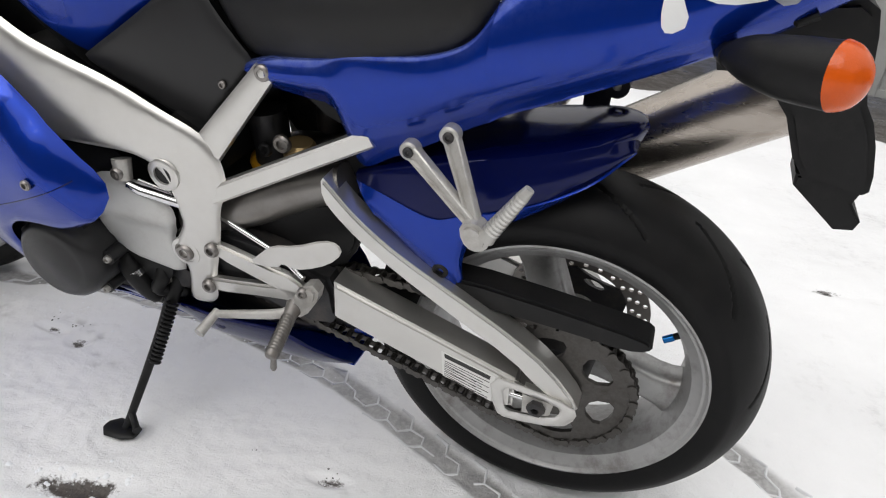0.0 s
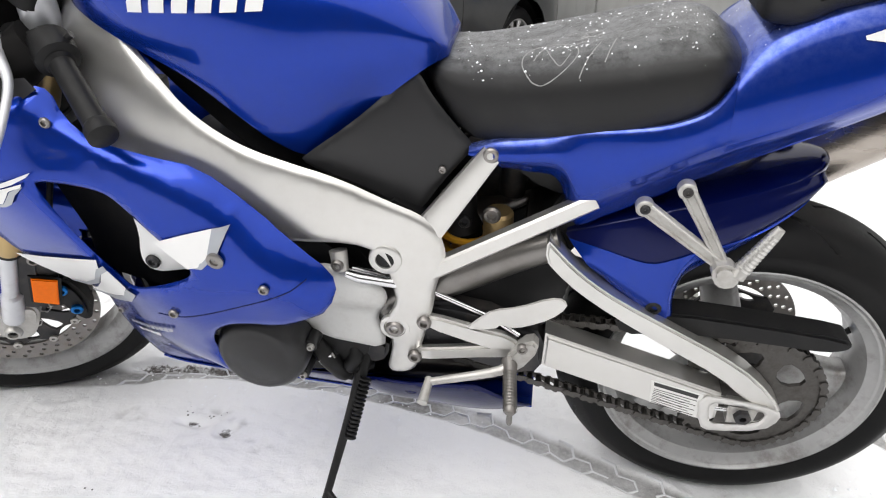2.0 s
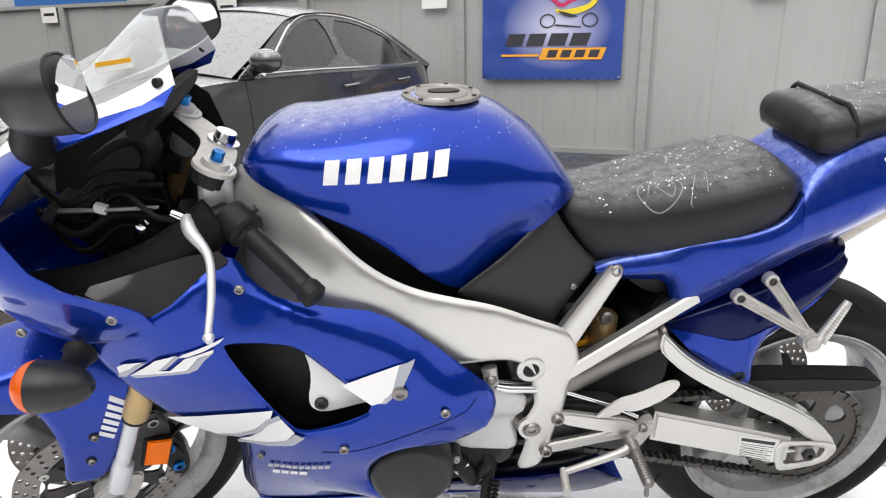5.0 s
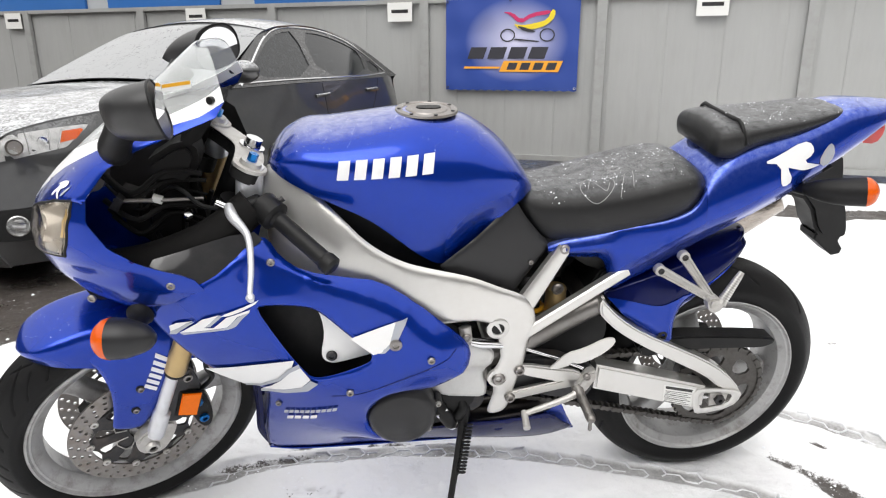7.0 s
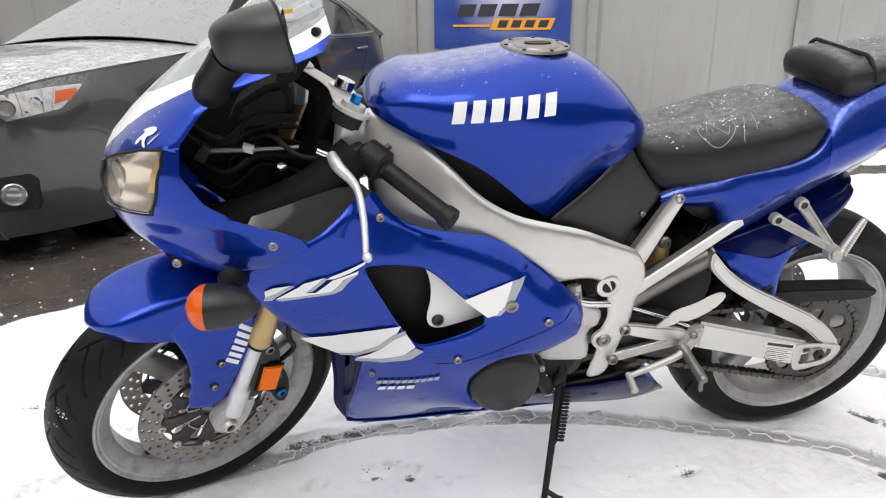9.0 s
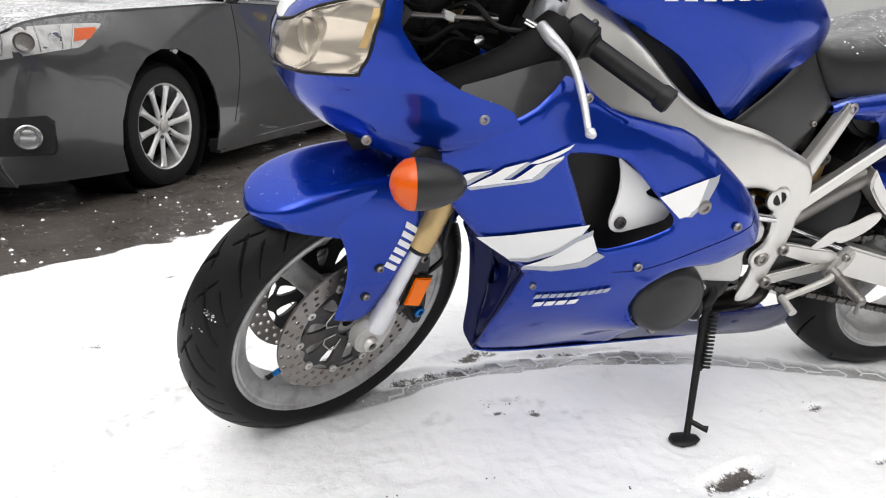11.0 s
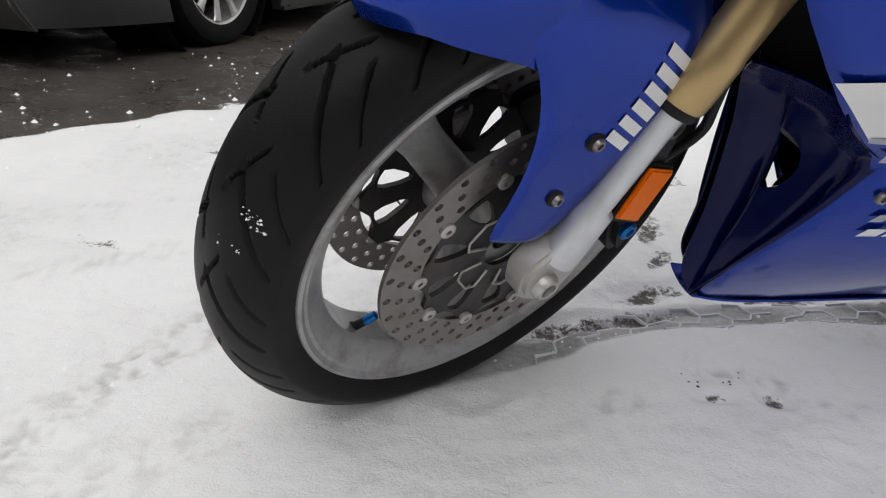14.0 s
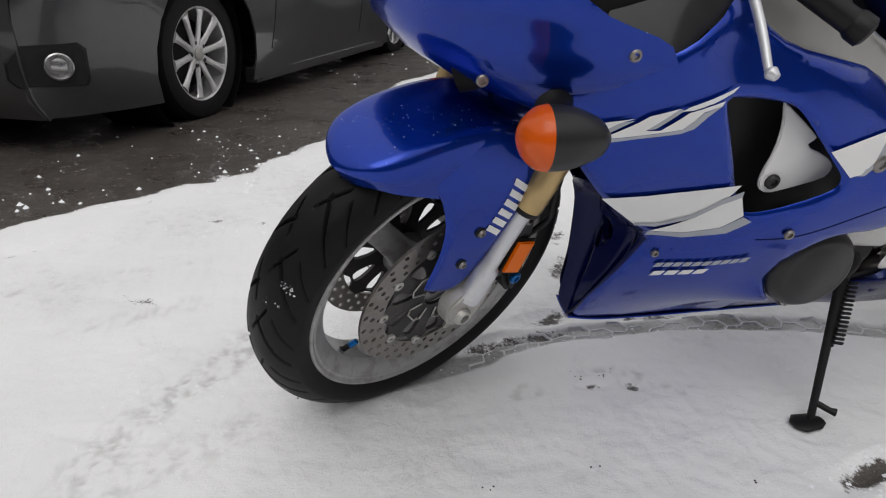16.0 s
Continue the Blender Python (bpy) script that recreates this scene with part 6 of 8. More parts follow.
for s in (1, -1):
    a1, a2, jn = (0.226, 0.140 * s, 0.678), (0.176, 0.140 * s, 0.709), (0.120, 0.196 * s, 0.628)
    br = part("pillion_bracket", join(flat_arm(a1, jn, 0.0105, 0.0075, 0.006), flat_arm(a2, jn, 0.0105, 0.0075, 0.006), moved(lathe([(-0.008, 0.001), (-0.008, 0.0125), (0.006, 0.0125), (0.008, 0.010), (0.008, 0.001)], 20, closed=False), Matrix.Translation(a1)), moved(lathe([(-0.008, 0.001), (-0.008, 0.0125), (0.006, 0.0125), (0.008, 0.010), (0.008, 0.001)], 20, closed=False), Matrix.Translation(a2)), prism([(0.138, 0.634), (0.118, 0.642), (0.10, 0.626), (0.102, 0.606), (0.12, 0.600), (0.134, 0.612)], 0.182 * s, 0.212 * s, 0.005, 1)), CAST, bike, "cast aluminium pillion footrest bracket")
    if s > 0:
        bolt(br, (0.226, 0.148, 0.678), 0.007, 0.003, DARKMETAL)
        bolt(br, (0.176, 0.148, 0.709), 0.007, 0.003, DARKMETAL)
    pa, pb = Vector((0.106, 0.204 * s, 0.622)), Vector((0.065, 0.192 * s, 0.692))
    d = (pb - pa).normalized()
    peg = part("pillion_peg", tube([pa, pa + d * 0.012, pb - d * 0.012, pb], [0.012, 0.010, 0.0078, 0.006], 16), CAST, br, "folded ribbed footrest")
    for k in range(11):
        p = pa.lerp(pb, 0.16 + 0.066 * k)
        part("peg_rib", moved(lathe([(-0.0015, 0.001), (-0.0015, 0.0112 - 0.0003 * k), (0.0015, 0.0112 - 0.0003 * k), (0.0015, 0.001)], 12, closed=False), Matrix.Translation(p) @ Vector((0, 1, 0)).rotation_difference(d).to_matrix().to_4x4()), ALU, peg)

# rider footrests
for s in (1, -1):
    y = 0.166
    br = part("footrest_bracket", join(prism([(0.545, 0.458), (0.532, 0.436), (0.44, 0.408), (0.395, 0.398), (0.375, 0.412), (0.39, 0.436), (0.45, 0.446), (0.52, 0.462)], (y - 0.018) * s, (y - 0.002) * s, 0.004, 1), prism([(0.562, 0.378), (0.548, 0.362), (0.45, 0.382), (0.385, 0.392), (0.378, 0.412), (0.40, 0.418), (0.46, 0.404), (0.552, 0.388)], (y - 0.018) * s, (y - 0.002) * s, 0.004, 1)), ALU, bike, "triangular aluminium footrest bracket")
    heel = [(0.470, 0.444), (0.445, 0.470), (0.425, 0.490), (0.385, 0.500), (0.34, 0.524), (0.318, 0.524), (0.312, 0.508), (0.335, 0.482), (0.372, 0.462), (0.395, 0.456), (0.41, 0.462), (0.42, 0.450)]
    part("heel_guard", prism(heel, (y - 0.004) * s, (y + 0.000) * s, 0.0015, 1), ALU, br, "brushed heel guard plate")
    if s > 0:
        for q in ((0.532, 0.449), (0.549, 0.374)):
            bolt(br, (q[0], 0.162, q[1]), 0.012, 0.009)
        part("brake_lug", prism([(0.362, 0.448), (0.345, 0.428), (0.378, 0.372), (0.402, 0.375), (0.395, 0.41)], 0.150, 0.178, 0.005, 1), CAST, br)
        bolt(br, (0.374, 0.172, 0.426), 0.009, 0.009)
    peg = part("footrest", tube([(0.392, 0.170 * s, 0.392), (0.390, 0.19 * s, 0.388), (0.384, 0.256 * s, 0.369), (0.384, 0.259 * s, 0.368)], [0.014, 0.0105, 0.0095, 0.007], 18), PEG, br, "ribbed aluminium footrest")
    for k in range(12):
        q = k / 11
        part("peg_rib", moved(lathe([(-0.0016, 0.0112), (0.0016, 0.0112)], 14, closed=False), Matrix.Translation((0.390 - 0.006 * q, (0.196 + 0.055 * q) * s, 0.3865 - 0.0165 * q))), PEG, peg)
    part("peg_feeler", tube([(0.384, 0.25 * s, 0.362), (0.384, 0.253 * s, 0.342), (0.384, 0.253 * s, 0.338)], [0.004, 0.005, 0.003], 8), PEG, peg)
shift = part("shift_lever", tube([(0.392, 0.172, 0.392), (0.41, 0.186, 0.382), (0.505, 0.195, 0.355), (0.522, 0.196, 0.350)], [0.010, 0.008, 0.0065, 0.006], 12, 14), CAST, bike, "aluminium gear shift lever")
part("shift_peg", tube([(0.520, 0.190, 0.352), (0.524, 0.235, 0.342)], [0.007, 0.0085], 12), CAST, shift, "ribbed shifter toe peg")

# side stand
st = part("side_stand", tube([(0.642, 0.115, 0.345), (0.655, 0.150, 0.285), (0.668, 0.178, 0.228), (0.698, 0.243, 0.105), (0.708, 0.264, 0.066)], [0.016, 0.011, 0.0088, 0.0072, 0.0072], 14, 20), BLACK, bike, "black steel side stand planted in the snow")
part("stand_bracket", prism([(0.675, 0.375), (0.60, 0.37), (0.605, 0.33), (0.632, 0.312), (0.668, 0.33)], 0.09, 0.135, 0.006, 1), DARKMETAL, st)
part("stand_foot", moved(tube([(-0.03, 0, 0), (-0.012, 0, 0), (0.02, 0, 0), (0.034, 0, 0)], [0.010, 0.022, 0.024, 0.010], 16), Matrix.Translation((0.713, 0.268, 0.063)) @ Matrix.Rotation(radians(10), 4, "X") @ Matrix.Diagonal((1, 1, 0.3, 1))), BLACK, st)
part("stand_tang", tube([(0.700, 0.250, 0.095), (0.678, 0.268, 0.088), (0.670, 0.274, 0.088)], [0.006, 0.006, 0.008], 10), BLACK, st)
coil = []
for k in range(150):
    q = k / 149
    a = q * 2 * math.pi * 15
    c = Vector((0.640, 0.156, 0.300)).lerp(Vector((0.664, 0.206, 0.192)), q)
    coil.append((c.x + 0.0085 * math.cos(a), c.y + 0.0085 * math.sin(a) * 0.9, c.z + 0.0085 * math.sin(a) * 0.45))
part("stand_spring", tube(coil, 0.0027, 6), BLACK, st, "black coil spring")

# ---- fairing ----
SIDE_FLAT = rbf([(1.26, 0.60, 0.192), (1.19, 0.52, 0.188), (1.088, 0.442, 0.166), (1.10, 0.34, 0.125), (1.115, 0.25, 0.078), (1.12, 0.165, 0.032), (0.95, 0.157, 0.035), (0.84, 0.157, 0.038), (0.97, 0.30, 0.148), (0.84, 0.262, 0.132), (0.848, 0.300, 0.188), (0.80, 0.25, 0.128), (1.0, 0.39, 0.185), (0.88, 0.37, 0.205), (0.911, 0.48, 0.239), (0.816, 0.596, 0.246), (0.745, 0.56, 0.256), (0.67, 0.53, 0.240), (0.76, 0.65, 0.232), (0.90, 0.72, 0.225), (1.048, 0.772, 0.206), (1.158, 0.759, 0.240), (1.00, 0.60, 0.240), (1.074, 0.689, 0.236), (0.975, 0.513, 0.230), (1.17, 0.64, 0.225), (0.76, 0.47, 0.235), (1.28, 0.69, 0.205)])
FOLD = [(0.99, 0.742), (0.908, 0.706), (0.84, 0.672), (0.794, 0.645), (0.748, 0.602), (0.707, 0.553)]


def SIDE(p):
    """The side fairing's lateral place, folded inwards beyond the crease along its rear edge."""
    p = np.atleast_2d(np.array(p, float))
    a = np.array(FOLD)
    beyond = np.zeros(len(p))
    for i in range(len(a) - 1):
        d = a[i + 1] - a[i]
        t = ((p - a[i]) @ d) / (d @ d)
        n_ = np.array([d[1], -d[0]]) / np.linalg.norm(d)
        off = (p - a[i]) @ n_
        off = np.where((t > (-9 if i == 0 else -0.25)) & (t < (9 if i == len(a) - 2 else 1.25)), np.maximum(-off if n_[1] < 0 else off, 0), 0)
        beyond = np.maximum(beyond, np.minimum(off, 0.05))
    return SIDE_FLAT(p) - 0.75 * beyond


lower = [(1.290, 0.655), (1.25, 0.590), (1.19, 0.520), (1.13, 0.468), (1.088, 0.440), (1.092, 0.40), (1.103, 0.33), (1.115, 0.25), (1.122, 0.164), (1.06, 0.157), (0.95, 0.154), (0.85, 0.154), (0.80, 0.155), (0.795, 0.20), (0.80, 0.268), (0.826, 0.296), (0.862, 0.326), (0.878, 0.365), (0.874, 0.41), (0.852, 0.445), (0.825, 0.462), (0.79, 0.467), (0.745, 0.464), (0.70, 0.486), (0.663, 0.508), (0.652, 0.545), (0.680, 0.586), (0.772, 0.666), (0.843, 0.714), (0.905, 0.729), (0.99, 0.748), (1.033, 0.775), (1.052, 0.806), (1.075, 0.815), (1.165, 0.748), (1.22, 0.735), (1.29, 0.70)]
vent = [(1.080, 0.686), (1.072, 0.691), (1.03, 0.688), (0.985, 0.681), (0.968, 0.674), (0.948, 0.658), (0.91, 0.620), (0.872, 0.583), (0.864, 0.572), (0.865, 0.560), (0.874, 0.552), (0.92, 0.532), (0.962, 0.514), (0.978, 0.510), (0.992, 0.514), (1.018, 0.556), (1.05, 0.622)]
slot = [(0.988, 0.318), (0.966, 0.308), (0.956, 0.268), (0.946, 0.226), (0.962, 0.222), (0.976, 0.268)]
panels = {}
for s in (1, -1):
    b = thick(sheet(lower, SIDE, 0.016, [vent] if s > 0 else [vent, slot], edge=(0.006, 0.010), ch=1, hch=1), 0.003)
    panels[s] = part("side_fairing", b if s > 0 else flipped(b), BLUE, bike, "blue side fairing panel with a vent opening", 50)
fair = panels[1]
for s in (1, -1):
    seam = spline([(0.690, 0.566), (0.710, 0.555), (0.802, 0.510), (0.888, 0.475), (0.95, 0.462)], 30)
    part("panel_seam", tube([(a, s * (float(SIDE((a, c))[0]) + 0.0002), c) for a, c in seam], 0.0009, 6), DARKSHADEDBLUE, panels[s])


def decal(pts, material, ch=1, lift=0.0045, label="", step=0.012, holes=(), sides=(1, -1), name="stripe"):
    for s in sides:
        b = sheet(pts, lambda p: SIDE(p) + lift, step, holes, ch=ch)
        part(name, b if s > 0 else flipped(b), material, panels[s], label)


# stripes and wordmarks
decal([(1.2506, 0.6322), (1.2501, 0.6461), (1.2347, 0.6557), (1.1986, 0.6655), (1.2151, 0.6575), (1.231, 0.6441)], WHITE, 0, 0.0052)
decal([(1.233, 0.63), (1.1932, 0.6601), (1.1821, 0.6705), (1.148, 0.6827), (1.1813, 0.649), (1.1625, 0.6501), (1.1855, 0.6413)], WHITE, 0, 0.0052)
decal([(1.1855, 0.6413), (1.1627, 0.6508), (1.1342, 0.6772), (1.0892, 0.6917), (1.0927, 0.6857), (1.115, 0.6777), (1.1241, 0.6663), (1.1361, 0.6533)], WHITE, 0, 0.0052)
decal([(1.1444, 0.6789), (1.1367, 0.6848), (1.0728, 0.7087), (1.0805, 0.7013), (1.1047, 0.6896), (1.1304, 0.6802)], WHITE, 0, 0.0052)
decal([(1.2546, 0.6228), (1.2506, 0.6322), (1.231, 0.6441), (1.2151, 0.6575), (1.1978, 0.6625), (1.231, 0.6347), (1.2397, 0.6255)], GREY, 0, 0.0047)
decal([(1.2328, 0.6293), (1.1853, 0.6405), (1.1358, 0.6525), (1.1239, 0.6655), (1.1139, 0.6769), (1.0891, 0.6871), (1.1066, 0.6721), (1.1202, 0.6545), (1.1349, 0.647), (1.1841, 0.6365), (1.2255, 0.6251)], GREY, 0, 0.0047, "grey and white slanted stripe along the fairing")
decal([(1.1813, 0.649), (1.1477, 0.682), (1.1416, 0.6804), (1.1689, 0.6526)], GREY, 0, 0.0047)
decal([(1.20, 0.530), (1.14, 0.538), (1.08, 0.551), (1.018, 0.566), (1.030, 0.530), (1.055, 0.496), (1.095, 0.470), (1.128, 0.472)], WHITE, 0, 0.0045, "white swoosh stripe")
decal([(1.008, 0.545), (0.990, 0.510), (1.01, 0.482), (1.05, 0.462), (1.10, 0.454), (1.075, 0.472), (1.052, 0.496), (1.03, 0.528)], WHITE, 0, 0.0045)
decal([(1.128, 0.470), (1.095, 0.468), (1.055, 0.494), (1.030, 0.528), (1.008, 0.545), (1.010, 0.556), (1.032, 0.540), (1.058, 0.504), (1.097, 0.477), (1.13, 0.476)], GREY, 0, 0.0055)
decal([(0.990, 0.508), (0.975, 0.500), (0.998, 0.472), (1.05, 0.450), (1.10, 0.446), (1.10, 0.454), (1.05, 0.462), (1.01, 0.482)], GREY, 0, 0.0052)
decal([(0.906, 0.617), (0.86, 0.632), (0.815, 0.645), (0.828, 0.60), (0.845, 0.582), (0.861, 0.578)], WHITE, 0, 0.0045, "white flash behind the vent")
decal([(0.815, 0.645), (0.79, 0.650), (0.812, 0.605), (0.838, 0.580), (0.850, 0.580), (0.828, 0.60)], GREY, 0, 0.0045)
for w, rise, h, n, m, x0, ln in ((0.371, 0.36, 0.012, 10, GREY, 1.060, 0.120), (0.347, 0.40, 0.014, 4, WHITE, 1.056, 0.072)):
    for k in range(n):
        a = x0 - ln * k / n
        b = a - ln / n * 0.80
        wa, wb = w + rise * (x0 - a), w + rise * (x0 - b)
        decal([(a, wa), (b, wb), (b - 0.003, wb + h), (a - 0.003, wa + h)], m, 0, 0.0045, "", 0.01, name="wordmark_bar")
for q, r in (((0.816, 0.596), 0.013), ((0.745, 0.56), 0.008), ((0.911, 0.48), 0.008), ((1.048, 0.772), 0.008), ((1.068, 0.404), 0.0065)):
    bolt(fair, (q[0], float(SIDE(q)[0]) + 0.002, q[1]), r, 0.005, STEEL)

# inside of the vent: black duct and pale heat shield
part("vent_duct", prism([(1.12, 0.70), (1.0, 0.70), (0.83, 0.57), (0.83, 0.50), (0.97, 0.47), (1.05, 0.49)], 0.155, 0.165, 0.0), BLACK, bike, "black duct inside the fairing")
inner = [(0.972, 0.673), (0.966, 0.670), (0.926, 0.642), (0.900, 0.622), (0.896, 0.617), (0.910, 0.605), (0.869, 0.589), (0.850, 0.574), (0.848, 0.562), (0.858, 0.550), (0.914, 0.536), (0.944, 0.530), (0.962, 0.540), (0.966, 0.560), (0.957, 0.600), (0.960, 0.640)]
insert = part("vent_insert", prism(inner, 0.200, 0.206, 0.002, 1), WHITE, bike, "pale triangular bracket in the vent")
bolt(insert, (0.945, 0.207, 0.552), 0.0115, 0.006, DARKMETAL)
part("radiator", prism([(1.10, 0.72), (1.06, 0.72), (1.07, 0.47), (1.11, 0.47)], -0.135, 0.135, 0.006), BLACK, bike, "black radiator between the fairings")

# belly pan
rings = []
for u, w, v in spline([(1.120, 0.165, 0.034), (1.06, 0.155, 0.036), (0.95, 0.152, 0.038), (0.80, 0.154, 0.042), (0.6, 0.170, 0.062), (0.348, 0.184, 0.070)], 24):
    rings.append([(u, v * q, w - 0.006 * (1 - q * q)) for q in np.linspace(-1, 1, 9)])
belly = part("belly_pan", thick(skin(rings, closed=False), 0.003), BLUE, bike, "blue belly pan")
for s in (1, -1):
    b = thick(sheet([(0.83, 0.157), (0.60, 0.174), (0.352, 0.188), (0.349, 0.196), (0.440, 0.298), (0.47, 0.302), (0.56, 0.298), (0.62, 0.290), (0.70, 0.275), (0.83, 0.258)], rbf([(0.83, 0.154, 0.036), (0.83, 0.26, 0.122), (0.6, 0.172, 0.064), (0.35, 0.188, 0.074), (0.44, 0.30, 0.144), (0.62, 0.29, 0.146), (0.6, 0.255, 0.136), (0.6, 0.21, 0.108), (0.45, 0.26, 0.134), (0.42, 0.21, 0.106)]), 0.015, edge=(0.004, 0.006), ch=1), 0.003)
    # darker blue puts the shade of the belly's sides into their colour
    part("belly_side", b if s > 0 else flipped(b), DARKSHADEDBLUE, belly)
bolt(belly, (0.564, 0.138, 0.268), 0.013, 0.004, DARKSHADEDBLUE, recess=False)

# front duct faces beside the fork: blue panel, shade painted in, with two openings
outer_edge = spline([(1.160, 0.495), (1.145, 0.480), (1.115, 0.458), (1.088, 0.440), (1.092, 0.40), (1.103, 0.33), (1.115, 0.25), (1.122, 0.166)], 29)
inner_edge = spline([(1.184, 0.066, 0.493), (1.174, 0.044, 0.473), (1.160, 0.030, 0.444), (1.150, 0.025, 0.402), (1.143, 0.024, 0.298), (1.146, 0.024, 0.221), (1.133, 0.024, 0.186), (1.123, 0.024, 0.169)], 29)
for s in (1, -1):
    gaps = [[(0.405, 0.81), (0.385, 0.72), (0.40, 0.62), (0.455, 0.48), (0.505, 0.45), (0.535, 0.49), (0.545, 0.60), (0.53, 0.69), (0.47, 0.77)]]
    b = sheet([(0.0, 0.0), (1.0, 0.0), (1.0, 1.0), (0.0, 1.0)], 0.0, 0.028, gaps, ch=0, hch=2)
    for v in b.verts:
        q, f = v.co.x, v.co.z
        k = q * 28
        u, w = [float(np.interp(k, range(29), outer_edge[:, c])) for c in (0, 1)]
        i_ = Vector([float(np.interp(k, range(29), inner_edge[:, c])) for c in (0, 1, 2)])
        o = Vector((u, float(SIDE((u, w))[0]) - 0.003, w))
        reach = (o - i_).length
        groove_ = 0.022 * math.exp(-((f - 0.80) / 0.07) ** 2) * math.sin(math.pi * q)
        sink = min(0.022, reach * 0.25) * math.sin(math.pi * min(1.0, f)) ** 0.7
        gutter = 0.016 * math.exp(-((f - 0.13 - 0.1 * q) / 0.06) ** 2) * min(1.0, max(0.0, (q - 0.4) / 0.15)) * min(1.0, max(0.0, (0.97 - q) / 0.1))
        lead = Vector((1.0, float(SIDE((u + 0.004, w))[0] - SIDE((u - 0.004, w))[0]) / 0.008, 0)).normalized() * min(0.030, reach * 0.3) * min(1.0, max(0.0, (q - 0.2) / 0.2))
        v.co = o * (1 - f) ** 2 + (o.lerp(i_, 0.5) + lead) * (2 * f * (1 - f)) + i_ * f ** 2 + Vector((-sink * min(1.0, f / 0.3) - groove_ - gutter, 0, 0))
    if s < 0:
        flipped(b)
    part("duct_face", thick(b, 0.003), DARKSHADEDBLUE, panels[s], "blue duct face with openings, shade put into its colour", 60)

# the far lower fairing is drawn in a little at its front
for ob in [panels[-1]] + list(panels[-1].children):
    for v in ob.data.vertices:
        f = min(1.0, max(0.0, (v.co.x - 0.98) / 0.10)) * min(1.0, max(0.0, (0.54 - v.co.z) / 0.10))
        v.co.y *= 1 - 0.24 * f
        v.co.x -= 0.018 * f

# nose cowl by level slices: (height, front, rear, half width, roundness)
LEVELS = [(0.640, 1.335, 1.265, 0.150, 2.2), (0.665, 1.405, 1.245, 0.188, 2.2), (0.70, 1.465, 1.20, 0.222, 2.2), (0.735, 1.500, 1.165, 0.240, 2.2), (0.765, 1.516, 1.185, 0.243, 2.15), (0.79, 1.520, 1.262, 0.241, 2.1), (0.825, 1.515, 1.320, 0.236, 2.05), (0.873, 1.495, 1.352, 0.226, 2.0), (0.915, 1.455, 1.347, 0.212, 2.0), (0.96, 1.403, 1.310, 0.192, 2.0), (0.985, 1.372, 1.266, 0.178, 2.0), (1.01, 1.340, 1.195, 0.162, 2.0), (1.035, 1.306, 1.125, 0.146, 2.0), (1.06, 1.273, 1.110, 0.132, 2.0), (1.10, 1.225, 1.120, 0.110, 2.0), (1.13, 1.190, 1.130, 0.085, 2.0), (1.142, 1.175, 1.14, 0.055, 2.0)]
LV = np.array(LEVELS)


def cowl(w, s, lift=0.0):
    """A point on the cowl's left half: s is 0 at the nose and 1 at the rear edge."""
    f, r, h, e = [np.interp(w, LV[:, 0], LV[:, k]) for k in (1, 2, 3, 4)]
    a = s * math.pi / 2
    return Vector((r + (f - r) * math.cos(a) ** (2 / e), (h + lift) * math.sin(a) ** (2 / e) if s > 0 else 0.0, w))


def cowl_at(w, s):
    """A point on the cowl, with the levels bent along the headlight's sloping upper and lower edges."""
    low = float(np.interp(s, (0.1, 0.36, 0.56, 0.68), (-0.020, -0.012, -0.002, 0.004)))
    top = float(np.interp(s, (0.1, 0.29, 0.45, 0.66, 0.87), (-0.060, -0.047, -0.022, -0.002, 0.005)))
    return cowl(w + float(np.interp(w, (0.70, 0.80, 0.905, 0.942), (0.0, low, top, 0.0))), s)


def cowl_patch(w0, w1, s0, s1, nw, ns, lift=0.0):
    """A piece of the cowl between two heights and two places round it; s0, s1 may be functions of height."""
    rings = []
    for w in np.linspace(w0, w1, nw):
        a = s0(w) if callable(s0) else s0
        b = s1(w) if callable(s1) else s1
        row = [cowl_at(w, q) for q in np.linspace(a, b, ns)]
        if lift:
            c = Vector((1.2, 0, w))
            row = [p + (p - c).normalized() * lift for p in row]
        rings.append([tuple(p) for p in row])
    return skin(rings, closed=False)


def place_s(w, u):
    """How far round the cowl a given u lies at a height."""
    best = min(np.linspace(0, 1, 120), key=lambda q: abs(cowl(w, q).x - u))
    return float(best)


head_rear = lambda w: place_s(w, np.interp(w, (0.80, 0.855, 0.905), (1.402, 1.386, 1.372)))
head_front = lambda w: 0.10
hole_w = (0.800, 0.905)
blue_s = lambda w: float(np.interp(w, (0.898, 0.90, 0.93, 0.96, 0.985, 1.01, 1.035, 1.06), (0.0, 0.10, 0.32, 0.50, 0.62, 0.75, 0.88, 0.99)))
white_s = lambda w: float(np.interp(w, (0.94, 0.96, 0.985, 1.01, 1.035, 1.06, 1.085), (0.0, 0.22, 0.40, 0.55, 0.68, 0.82, 1.0)))
pieces = []
for s in (1, -1):
    below = cowl_patch(0.640, hole_w[0], 0, 1, 16, 26)
    above = cowl_patch(hole_w[1], 1.060, blue_s, 1, 26, 20)
    behind = cowl_patch(hole_w[0], hole_w[1], head_rear, 1, 14, 14)
    ahead = cowl_patch(hole_w[0], hole_w[1], 0, head_front, 14, 4)
    b = join(below, above, behind, ahead)
    bmesh.ops.remove_doubles(b, verts=b.verts[:], dist=0.0008)
    pieces.append(b if s > 0 else flipped(b))
b = join(*pieces)
bmesh.ops.remove_doubles(b, verts=b.verts[:], dist=0.0008)
nose = part("nose_cowl", thick(b, 0.003), FROSTBLUE, bike, "blue nose cowl with twin headlights", 50)
